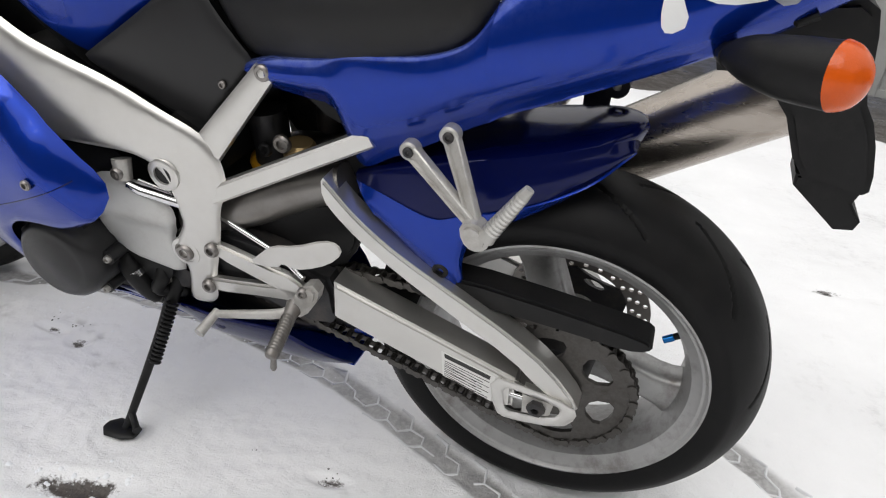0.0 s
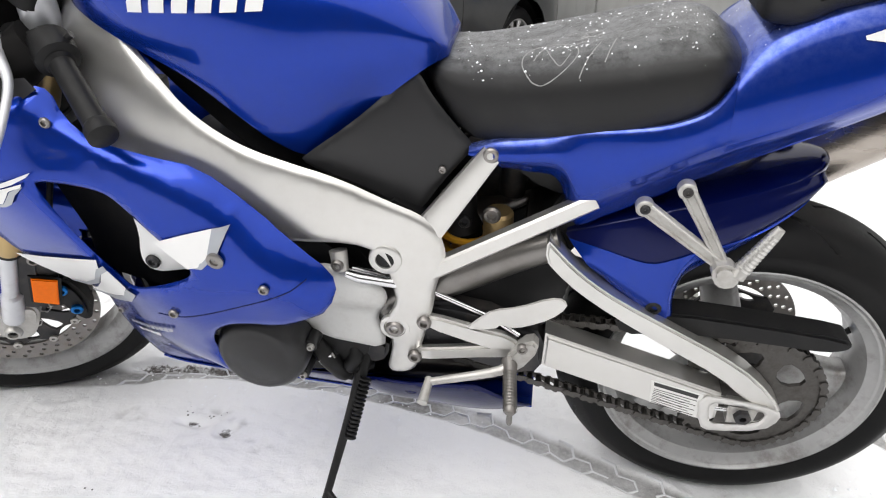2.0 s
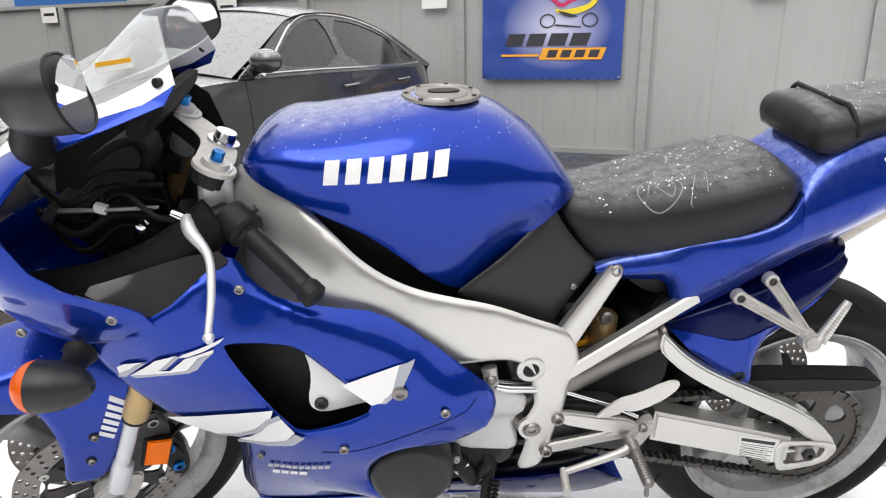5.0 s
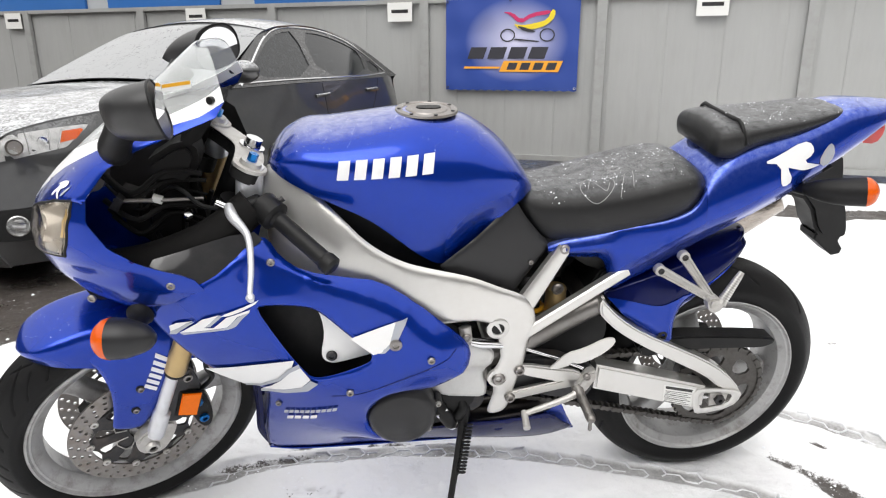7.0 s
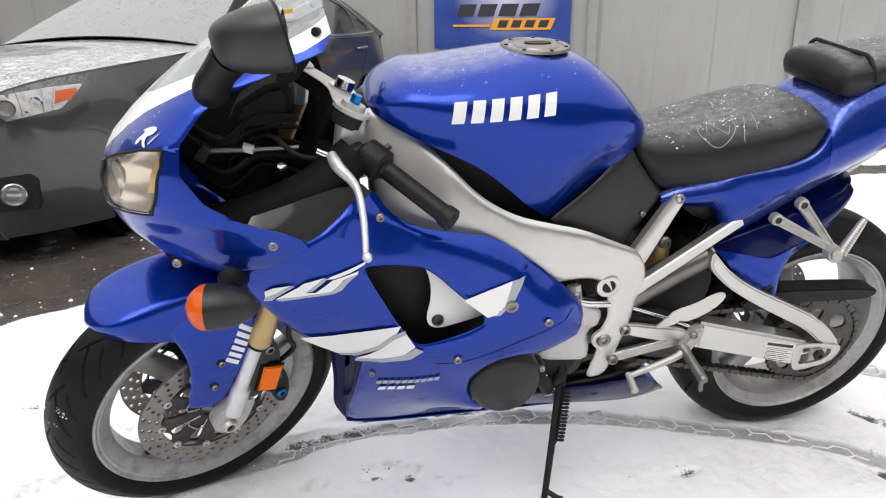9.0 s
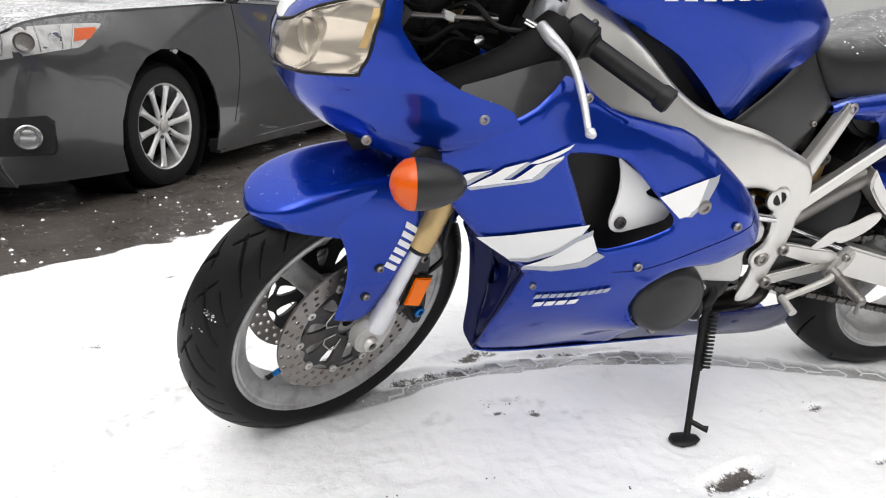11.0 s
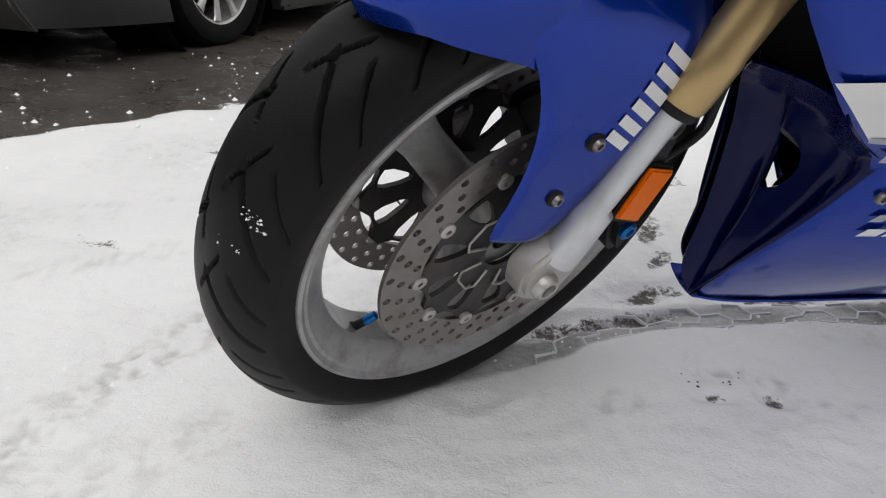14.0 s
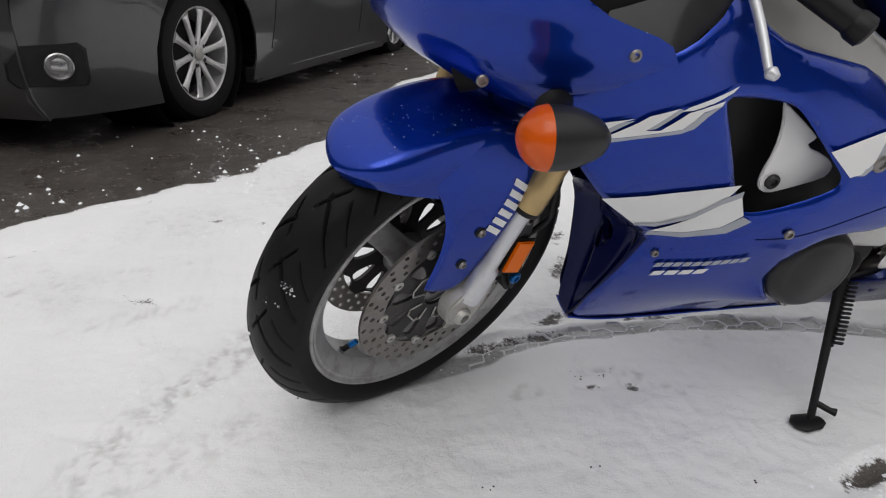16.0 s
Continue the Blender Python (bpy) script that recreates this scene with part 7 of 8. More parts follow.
for s in (1, -1):
    glass = cowl_patch(hole_w[0] + 0.003, hole_w[1] - 0.003, lambda w: head_front(w) + 0.012, lambda w: head_rear(w) - 0.012, 16, 16, 0.003)
    n_ = 24
    bowl = cowl_patch(hole_w[0] + 0.002, hole_w[1] - 0.002, head_front, head_rear, n_, n_, -0.006)
    for k, v in enumerate(bowl.verts):
        a, c = (k // n_) / (n_ - 1), (k % n_) / (n_ - 1)
        deep = 0.0
        for m_ in (0.28, 0.76):
            deep = max(deep, 1 - ((a - 0.5) / 0.52) ** 2 - ((c - m_) / 0.30) ** 2)
        v.co.x -= 0.022 * max(0.0, deep) ** 0.8
    loop_ = [cowl_at(w, head_front(w)) for w in np.linspace(*hole_w, 14)] + [cowl_at(hole_w[1], q) for q in np.linspace(head_front(hole_w[1]), head_rear(hole_w[1]), 16)][1:] + [cowl_at(w, head_rear(w)) for w in np.linspace(hole_w[1], hole_w[0], 14)][1:] + [cowl_at(hole_w[0], q) for q in np.linspace(head_rear(hole_w[0]), head_front(hole_w[0]), 16)][1:]
    part("lamp_seal", tube([(p.x, p.y * s, p.z) for p in loop_], 0.0026, 8), BLACK, nose, "black rubber seal round the headlight")
    lamp = part("headlight", bowl if s > 0 else flipped(bowl), REFLECT, nose, "clear headlight with bright reflector")
    g = part("headlight_lens", thick(glass if s > 0 else flipped(glass), 0.002), LENS, lamp, "clear glossy headlight lens")
    g.visible_shadow = False
    # amber reflection inside the headlight, painted as a gold strip
    amber = cowl_patch(0.838, 0.890, lambda w: head_rear(w) - 0.07, lambda w: head_rear(w) - 0.03, 6, 4, -0.005)
    part("position_lamp", amber if s > 0 else flipped(amber), GOLD, lamp, "pale amber reflection painted at the reflector's outer edge")
    part("bulb_shield", moved(lathe([(0, 0.0005), (0, 0.02), (0.012, 0.026), (0.014, 0.026)], 20, closed=False), Matrix.Translation((1.455, 0.11 * s, 0.835)) @ Matrix.Rotation(radians(-60 * s), 4, "Z")), CAST, lamp)
    stripe = cowl_patch(0.906, 1.085, white_s, lambda w: min(1.0, blue_s(w) + 0.012) if w < 1.06 else 1.0, 30, 8, 0.0004)
    part("stripe", thick(stripe if s > 0 else flipped(stripe), 0.003), WHITE, nose, "white band along the foot of the screen")
    for pts, m_ in (([(0.0, 0.62), (0.30, 0.92), (0.62, 1.0), (0.80, 0.84), (0.74, 0.62), (0.52, 0.48), (0.92, 0.0), (0.70, 0.0), (0.40, 0.40), (0.34, 0.0), (0.14, 0.0), (0.30, 0.70)], WHITE), ([(0.86, 0.20), (0.98, 0.72), (1.12, 0.78), (1.02, 0.20)], GREY)):
        em = sheet(pts, 0.0, 0.12, ch=1)
        for v in em.verts:
            w_ = 0.908 + 0.028 * v.co.z
            p = cowl(w_, 0.55 + 0.175 * v.co.x + 0.02 * v.co.z)
            v.co = p + (p - Vector((1.2, 0, w_))).normalized() * 0.0018
        part("emblem", em if s > 0 else flipped(em), m_, nose, "small white emblem above the headlight")
    scr = cowl_patch(0.942, 1.141, 0.0, lambda w: min(1.0, white_s(w) + 0.02), 22, 16, 0.0)
    sc = part("windscreen", thick(scr if s > 0 else flipped(scr), 0.0025), SCREEN, nose, "clear windscreen")
    sc.visible_shadow = False
    for q in ((1.062, 0.92),):
        p = cowl(*q)
        part("screen_bolt", tube([(p.x, (p.y - 0.002) * s, p.z), (p.x + 0.004, (p.y + 0.005) * s, p.z + 0.001)], 0.007, 10), BLACK, sc)
for q in ((1.388, 0.183, 0.70), (1.225, 0.238, 0.749)):
    bolt(nose, q, 0.008, 0.004, STEEL)
lab = part("screen_label", prism([(1.215, 1.075), (1.165, 1.082), (1.165, 1.096), (1.215, 1.089)], 0.119, 0.1194, 0), PAPER, nose, "yellow warning sticker on the screen")
part("sticker_band", prism([(1.2145, 1.0825), (1.1655, 1.0892), (1.1655, 1.0955), (1.2145, 1.0885)], 0.1194, 0.1197, 0), YELLOW, lab, "yellow band of the sticker")

# black cockpit behind the cowl
part("inner_panel", thick(sheet([(1.262, 0.782), (1.165, 0.742), (1.06, 0.812), (1.075, 0.826), (1.12, 0.822), (1.20, 0.802), (1.255, 0.792)], rbf([(1.25, 0.79, 0.215), (1.16, 0.745, 0.228), (1.06, 0.82, 0.185), (1.1, 0.85, 0.175), (1.24, 0.83, 0.175), (1.33, 0.82, 0.17)]), 0.014, ch=0), 0.003), PANELGLOSS, bike, "glossy dark grey inner fairing panel")
part("cockpit_stay", prism([(1.40, 0.90), (1.30, 1.00), (1.20, 1.02), (1.16, 0.98), (1.22, 0.88), (1.20, 0.72), (1.36, 0.70)], -0.13, -0.02, 0.015, 1), DULLBLACK, bike, "black instrument stay and wiring")
part("cockpit_liner", thick(sheet([(1.40, 0.92), (1.30, 1.01), (1.15, 1.02), (1.10, 0.86), (1.12, 0.72), (1.25, 0.68), (1.42, 0.70)], -0.15, 0.03, ch=1), 0.004), DULLBLACK, bike, "black inner liner of the cowl")
# wiring, boxes and brackets that fill the dark cockpit
stay = part("instrument_bracket", tube([(1.335, 0.120, 0.872), (1.26, 0.118, 0.870), (1.175, 0.105, 0.866)], [0.0045, 0.004, 0.004], 10, 8), STEEL, bike, "thin steel instrument bracket")
part("bracket_foot", prism([(1.345, 0.86), (1.325, 0.885), (1.315, 0.875), (1.33, 0.852)], 0.108, 0.128, 0.002), DARKMETAL, stay)
part("relay_box", prism([(1.285, 0.795), (1.225, 0.785), (1.218, 0.835), (1.278, 0.846)], 0.04, 0.09, 0.006), DULLBLACK, bike, "black relay box")
part("fuse_box", prism([(1.345, 0.83), (1.30, 0.815), (1.29, 0.86), (1.335, 0.878)], 0.03, 0.10, 0.006), DULLBLACK, bike, "black fuse box")
part("meter_housing", prism([(1.29, 0.93), (1.20, 0.985), (1.17, 0.955), (1.19, 0.905), (1.26, 0.89)], 0.02, 0.105, 0.012, 1), DULLBLACK, bike, "black plastic meter housing")
for k in range(6):
    z, y = 0.79 + 0.022 * k, 0.07 + 0.012 * (k % 3)
    part("wiring", tube([(1.36, y, z + 0.03), (1.30, y + 0.03, z - 0.012 * (k % 2)), (1.24, y + 0.012, z + 0.022), (1.17, y + 0.02 * (k % 2), z + 0.004 * k)], 0.0032 + 0.0012 * (k % 3), 8, 18), DULLBLACK, bike, "black wiring loom")
part("connector", prism([(1.268, 0.868), (1.250, 0.862), (1.247, 0.874), (1.264, 0.880)], 0.105, 0.122, 0.002), PAPER, bike, "small white connector")
part("clamp_bolt", tube([(1.205, 0.10, 0.835), (1.205, 0.118, 0.836), (1.205, 0.119, 0.836)], [0.009, 0.009, 0.006], 6), CHROME, bike)
part("instrument_panel", prism([(1.21, 0.985), (1.16, 1.035), (1.13, 1.03), (1.18, 0.965)], -0.11, 0.11, 0.01, 1), DULLBLACK, bike, "black instrument panel")
part("air_duct", tube([(1.40, 0.09, 0.70), (1.28, 0.13, 0.74), (1.16, 0.15, 0.80), (1.08, 0.13, 0.86)], [0.05, 0.045, 0.04, 0.035], 16, 14), DULLBLACK, bike, "black intake duct")

# front indicators on the fairing
for s in (1, -1):
    body = part("front_indicator", tube([(1.256, 0.276 * s, 0.664), (1.268, 0.276 * s, 0.664), (1.290, 0.276 * s, 0.665), (1.312, 0.276 * s, 0.666), (1.336, 0.275 * s, 0.666)], [0.008, 0.022, 0.032, 0.0375, 0.0385], 28, 14), PANELGREY, bike, "grey front indicator with amber lens")
    part("indicator_lens", tube([(1.334, 0.275 * s, 0.666), (1.348, 0.274 * s, 0.666), (1.362, 0.273 * s, 0.666), (1.368, 0.273 * s, 0.666)], [0.039, 0.035, 0.021, 0.004], 28, 12), ORANGE, body, "amber indicator lens")
    part("stalk", tube([(1.300, 0.205 * s, 0.672), (1.301, 0.222 * s, 0.670), (1.304, 0.255 * s, 0.664)], [0.026, 0.019, 0.022], 16, 8), BLACK, body)

# mirrors: a drop-shaped shell, drawn out forwards and flattened below, on a thick rubber boot
for s in (1, -1):
    ell = []
    for t in np.linspace(0, 1, 14):
        u = 1.180 + 0.090 * math.sin(t * math.pi / 2)
        k = max(0.03, math.cos(t * math.pi / 2) ** 0.62)
        ring = []
        for q in np.linspace(0, 2 * math.pi, 32, endpoint=False):
            cx, cz = [math.copysign(abs(f) ** 0.78, f) for f in (math.cos(q), math.sin(q))]
            up = 0.050 if cz > 0 else 0.040
            ring.append((u + 0.010 * cz * k, (0.290 + 0.064 * k * cx - 0.085 * (1 - k)) * s, 1.083 - 0.020 * t + up * k * cz + 0.008 * cx * k))
        ell.append(ring)
    swivel = Matrix.Translation((1.2, 0.285 * s, 1.07)) @ Matrix.Rotation(radians(8 if s > 0 else -38), 4, "Z") @ Matrix.Translation((-1.2, -0.285 * s, -1.07))
    mir = part("mirror", moved(skin(ell), swivel), SHELL, bike, "black rear-view mirror on a stalk", 60)
    part("mirror_rim", moved(tube([Vector(p) for p in ell[0]] + [Vector(ell[0][0])], 0.0022, 8), swivel), BLACK, mir, "black rubber rim of the mirror")
    part("mirror_glass", moved(lathe([(0, 0.0005), (0, 1)], 40, closed=False), swivel @ Matrix.Translation((1.1785, 0.290 * s, 1.087)) @ Matrix.Rotation(radians(90), 4, "Z") @ Matrix.Diagonal((0.059, 0.05, 0.043, 1))), MIRROR, mir, "mirror glass")
    part("mirror_stalk", tube([(1.296, 0.165 * s, 0.985), (1.290, 0.188 * s, 0.999), (1.274, 0.208 * s, 1.024), (1.254, 0.228 * s, 1.050)], [0.028, 0.027, 0.025, 0.028], 20, 14), BLACK, mir, "thick black rubber boot of the mirror")

# handlebars and top yoke, on the turned fork
top = lambda k, y: Vector((-0.030 - 0.4067 * k + 0.022, y, 0.9135 * k + 0.006))
yoke = [(-0.105, -0.034), (-0.142, 0.0), (-0.105, 0.036), (-0.07, 0.02), (0, -0.012), (0.07, 0.02), (0.105, 0.036), (0.142, 0.0), (0.105, -0.034), (0.05, -0.062), (0, -0.074), (-0.05, -0.062)]
def yoke_at(k):
    m = Matrix.Translation(top(k, 0)) @ Matrix.Rotation(-RAKE, 4, "Y") @ Matrix.Rotation(radians(90), 4, "Z") @ Matrix.Rotation(radians(90), 4, "X")
    return m
ty = part("top_yoke", forked(moved(prism(yoke, -0.014, 0.012, 0.004, 2), yoke_at(0.688))), BLACK, bike, "black top yoke with a bare metal face")
part("yoke_face", forked(moved(prism([(a * 0.93, b * 0.88) for a, b in yoke], 0.0125, 0.0145, 0.0006, 2), yoke_at(0.688))), CAST, ty, "worn silver face of the yoke")
part("lower_yoke", forked(moved(prism(yoke, -0.02, 0.02, 0.005, 2), yoke_at(0.46))), BLACK, bike, "black lower yoke")
part("steering_nut", forked(moved(tube([top(0.700, 0), top(0.706, 0), top(0.7065, 0), top(0.722, 0)], [0.026, 0.026, 0.018, 0.017], 24), Matrix.Translation((-0.040, 0, -0.018)))), CHROME, bike)
for s in (1, -1):
    y = 0.104 * s
    capn = part("fork_cap", forked(tube([top(0.700, y), top(0.706, y), top(0.7065, y), top(0.715, y)], [0.034, 0.033, 0.022, 0.020], 28)), CAST, bike, "silver fork cap")
    part("preload_adjuster", forked(tube([top(0.714, y), top(0.7155, y), top(0.730, y)], [0.0115, 0.0095, 0.0095], 6)), ANODISED, capn, "blue anodised preload adjuster")
    clip = part("clip_on", forked(tube([top(0.595, y), top(0.628, y)], 0.033, 24)), BLACK, bike, "black clip-on handlebar")
    a, b = Vector((-0.287, 0.12 * s, 0.592)), Vector((-0.357, 0.303 * s, 0.537))
    d = (b - a).normalized()
    part("bar", forked(tube([a, b], 0.011, 14)), BLACK, clip)
    part("grip", forked(tube([a + d * 0.075, a + d * 0.08, b - d * 0.012, b - d * 0.012, b], [0.021, 0.0165, 0.0165, 0.0165, 0.0165], 24)), BLACK, clip, "black rubber grip")
    part("bar_end", forked(tube([b - d * 0.004, b + d * 0.002, b + d * 0.018, b + d * 0.022], [0.017, 0.020, 0.020, 0.014], 20)), BLACK, clip)
    part("switch_housing", forked(tube([a + d * 0.022, a + d * 0.03, a + d * 0.068, a + d * 0.074], [0.018, 0.030, 0.030, 0.021], 18)), BLACK, clip, "black switch housing")
    part("switch_button", forked(tube([a + d * 0.05 + Vector((-0.02, 0, 0.016)), a + d * 0.05 + Vector((-0.03, 0, 0.022))], 0.006, 8)), DARKMETAL, clip)
    part("lever_perch", forked(tube([a + d * 0.018 + Vector((0.0, 0, -0.004)), a + d * 0.02 + Vector((0.045, 0, -0.006)), Vector((-0.236, 0.140 * s, 0.594))], [0.019, 0.012, 0.011], 14)), BLACK, clip)
    lev = [Vector((-0.236, 0.139 * s, 0.594)), Vector((-0.234, 0.165 * s, 0.586)), Vector((-0.246, 0.205 * s, 0.565)), Vector((-0.234, 0.25 * s, 0.535)), Vector((-0.213, 0.295 * s, 0.502))]
    part("lever", forked(join(tube(lev, [0.009, 0.0105, 0.0068, 0.006, 0.0052], 14, 24), tube([lev[-1], lev[-1] + Vector((0.001, 0.005 * s, -0.001)), lev[-1] + Vector((0.002, 0.014 * s, -0.002))], [0.005, 0.0085, 0.005], 14, 8))), FORKSILVER, clip, "silver clutch lever with ball end")
    part("cable", forked(tube([a + d * 0.02 + Vector((0.045, 0, -0.004)), Vector((-0.20, 0.09 * s, 0.575)), Vector((-0.16, 0.04 * s, 0.60)), Vector((-0.12, -0.02 * s, 0.50)), Vector((-0.16, -0.05 * s, 0.36))], 0.0045, 8, 26)), BLACK, clip, "black control cable")
    part("cable_adjuster", forked(tube([a + d * 0.02 + Vector((0.05, 0, -0.003)), a + d * 0.01 + Vector((0.072, -0.01 * s, 0.006))], [0.008, 0.006], 10)), CHROME, clip)

# ---- parked car ----
CARPAINT = dusted("dark_grey_car_paint", (0.054, 0.055, 0.057, 1), 0.32, 0.6, 0.8, 0.75, 14, 0.47, 0.35)
CARPILLAR = dusted("black_window_frame", (0.012, 0.012, 0.013, 1), 0.22, 0, 0.3, 0.35, 14, 0.52, 0.35)
CARGLASS = mat("dark_car_glass", (0.02, 0.022, 0.024, 1), 0.08, 0, 0.0, 0.1, 10, dirt=(0.16, 0.165, 0.17, 1), dscale=30, damt=0.2, spec=0.35)
SCREENGLASS = dusted("snowy_windscreen", (0.07, 0.074, 0.078, 1), 0.16, 0, 0.3, 0.24, 9, 0.38, 0.2)
LAMPGREY = mat("lamp_housing", (0.50, 0.50, 0.50, 1), 0.3, 0.6, 0, 0.2, 40, dirt=(0.16, 0.16, 0.16, 1), dscale=26, damt=0.7)
FOGGREY = mat("fog_lamp_metal", (0.42, 0.42, 0.42, 1), 0.25, 0.9, 0, 0.1, 40)
CARLENS = clear("car_lamp_lens", (0.96, 0.96, 0.96, 1), 0.04, 1.3)
car = thing("car", "dark grey saloon car parked by the fence, dusted with snow", "car", pose(-2.702, 2.783, -0.048, 0, 0, -118.6) @ pose(0, 0, 0, 0, -1.7, 0) @ Matrix.Scale(0.975, 4))
CARWHEEL = mat("silver_alloy_wheel", (0.66, 0.66, 0.66, 1), 0.32, 0.6, 0.2, 0.06, 40, dirt=(0.3, 0.29, 0.28, 1), dscale=18, damt=0.4)
R, AR = 0.325, 0.395


def arch(cx, lo, n=14):
    a0 = math.asin((lo - R) / AR)
    return [(cx + AR * math.cos(q), R + AR * math.sin(q)) for q in np.linspace(a0, math.pi - a0, n)]


side = [(0.90, 0.165), (0.945, 0.24), (0.955, 0.42), (0.95, 0.58), (0.925, 0.70), (0.87, 0.785), (0.78, 0.825), (0.55, 0.865), (0.1, 0.903), (-0.35, 0.946), (-0.62, 0.966), (-0.80, 0.978), (-1.5, 1.0), (-2.6, 1.025), (-3.3, 1.055), (-3.74, 1.06), (-3.84, 0.98), (-3.87, 0.7), (-3.83, 0.42), (-3.75, 0.27), (-3.2, 0.24)]
lower_run = list(reversed(arch(-2.776, 0.155))) + list(reversed(arch(0.04, 0.155)))
side_poly = side + lower_run
yf = rbf([(0.95, 0.45, 0.69), (0.92, 0.25, 0.70), (0.84, 0.36, 0.775), (0.86, 0.70, 0.785), (0.93, 0.70, 0.70), (0.7, 0.5, 0.855), (0.5, 0.5, 0.885), (0.5, 0.78, 0.865), (0.6, 0.855, 0.80), (0.2, 0.88, 0.825), (0, 0.5, 0.905), (0, 0.80, 0.875), (-1, 0.3, 0.885), (-1, 0.6, 0.915), (-1, 0.97, 0.85), (-2, 0.3, 0.885), (-2, 0.6, 0.92), (-2, 1.0, 0.855), (-2.8, 0.6, 0.915), (-2.8, 1.02, 0.84), (-3.4, 0.6, 0.89), (-3.4, 1.05, 0.78), (-3.85, 0.6, 0.72), (-3.84, 0.95, 0.66), (-3.75, 0.3, 0.74)])
green = [(-0.56, 0.972), (-0.95, 1.17), (-1.30, 1.345), (-1.62, 1.425), (-2.0, 1.455), (-2.4, 1.44), (-2.85, 1.36), (-3.25, 1.22), (-3.62, 1.062), (-2.6, 1.028), (-1.5, 1.003)]
gfun = rbf([(-0.6, 0.98, 0.85), (-1.5, 1.0, 0.85), (-2.6, 1.03, 0.84), (-3.5, 1.06, 0.78), (-1.35, 1.36, 0.64), (-2.0, 1.45, 0.585), (-2.8, 1.36, 0.62), (-3.25, 1.2, 0.70), (-0.95, 1.17, 0.755)])
win1 = [(-0.93, 1.045), (-1.16, 1.19), (-1.40, 1.315), (-1.62, 1.385), (-1.84, 1.405), (-1.80, 1.05)]
win2 = [(-1.90, 1.052), (-1.94, 1.405), (-2.3, 1.40), (-2.68, 1.33), (-2.86, 1.26), (-2.76, 1.07)]
win3 = [(-2.84, 1.075), (-2.94, 1.225), (-3.22, 1.10)]
for s in (1, -1):
    b = thick(sheet(side_poly, yf, 0.036, ch=0), 0.01)
    part("body_side", b if s > 0 else flipped(b), CARPAINT, car, "", 50)
    b = thick(sheet(green, gfun, 0.05, [win1, win2, win3], ch=0, hch=1), 0.012)
    tops = sorted(green[:9])
    for v in b.verts:
        v.co.z = min(v.co.z, float(np.interp(v.co.x, [p[0] for p in tops], [p[1] for p in tops])) + 0.002)
        y0 = float(gfun((v.co.x, v.co.z))[0])
        v.co.y = min(y0 + 0.001, max(y0 - 0.015, v.co.y))
    part("window_surround", b if s > 0 else flipped(b), CARPILLAR, car)
    for w in (win1, win2, win3):
        c = np.mean(w, 0)
        b = sheet([tuple(c + (np.array(p) - c) * 1.04) for p in w], lambda p: gfun(p) - 0.008, 0.06, ch=1)
        part("side_window", b if s > 0 else flipped(b), CARGLASS, car, "dark side window")
    trim = [tuple(p) for p in spline([(-0.80, 0.99), (-1.16, 1.215), (-1.40, 1.345), (-1.62, 1.413), (-1.9, 1.438), (-2.3, 1.428), (-2.70, 1.355), (-2.98, 1.24), (-3.30, 1.095)], 30)]
    part("window_trim", tube([(a, (float(gfun((a, c))[0]) + 0.002) * s, c) for a, c in trim], 0.009, 8), CHROME, car, "bright trim round the windows")
    low = [tuple(p) for p in spline([(-0.75, 1.005), (-1.5, 1.03), (-2.5, 1.052), (-3.28, 1.085)], 20)]
    part("belt_trim", tube([(a, (float(gfun((a, c))[0]) + 0.002) * s, c) for a, c in low], 0.008, 8), CHROME, car)
    for x, z in ((-1.72, 0.90), (-2.62, 0.93)):
        part("door_handle", tube([(x, (float(yf((x, z))[0]) + 0.004) * s, z), (x - 0.05, (float(yf((x, z))[0]) + 0.03) * s, z + 0.005), (x - 0.16, (float(yf((x, z))[0]) + 0.03) * s, z + 0.012), (x - 0.2, (float(yf((x, z))[0]) + 0.004) * s, z + 0.014)], 0.014, 10, 14), CARPAINT, car)
    for seam in ([(-0.62, 0.96), (-0.60, 0.6), (-0.52, 0.3)], [(-1.86, 1.0), (-1.86, 0.6), (-1.84, 0.28)], [(-2.93, 1.03), (-2.72, 0.78), (-2.38, 0.45)]):
        part("door_gap", tube([(a, (float(yf((a, c))[0]) - 0.002) * s, c) for a, c in spline(seam, 14)], 0.005, 6), BLACK, car)
    part("sill", prism([(-0.40, 0.125), (-2.38, 0.125), (-2.38, 0.20), (-0.40, 0.20)], 0.78 * s, 0.890 * s, 0.02), CARPAINT, car)
    if s > 0:
        part("mirror_stem", tube([(-0.74, 0.82 * s, 1.02), (-0.73, 0.89 * s, 1.04)], 0.03, 10), BLACK, car)
        part("door_mirror", skin([[(-0.74 + 0.10 * k, (0.955 + 0.11 * r * math.cos(q)) * s, 1.085 + 0.075 * r * math.sin(q)) for q in np.linspace(0, 2 * math.pi, 20, endpoint=False)] for k, r in ((0, 0.92), (0.3, 1), (0.7, 0.92), (1.0, 0.6), (1.15, 0.15))]), CARPAINT, car, "grey door mirror")
    for cx in (0.04, -2.776):
        part("wheel_well", moved(lathe([(0.45 * s, 0.02), (0.45 * s, AR), (0.80 * s, AR + 0.002), (0.82 * s, AR - 0.004), (0.5 * s, AR - 0.01), (0.5 * s, 0.02)], 40, closed=False), Matrix.Translation((cx, 0, R))), BLACK, car)
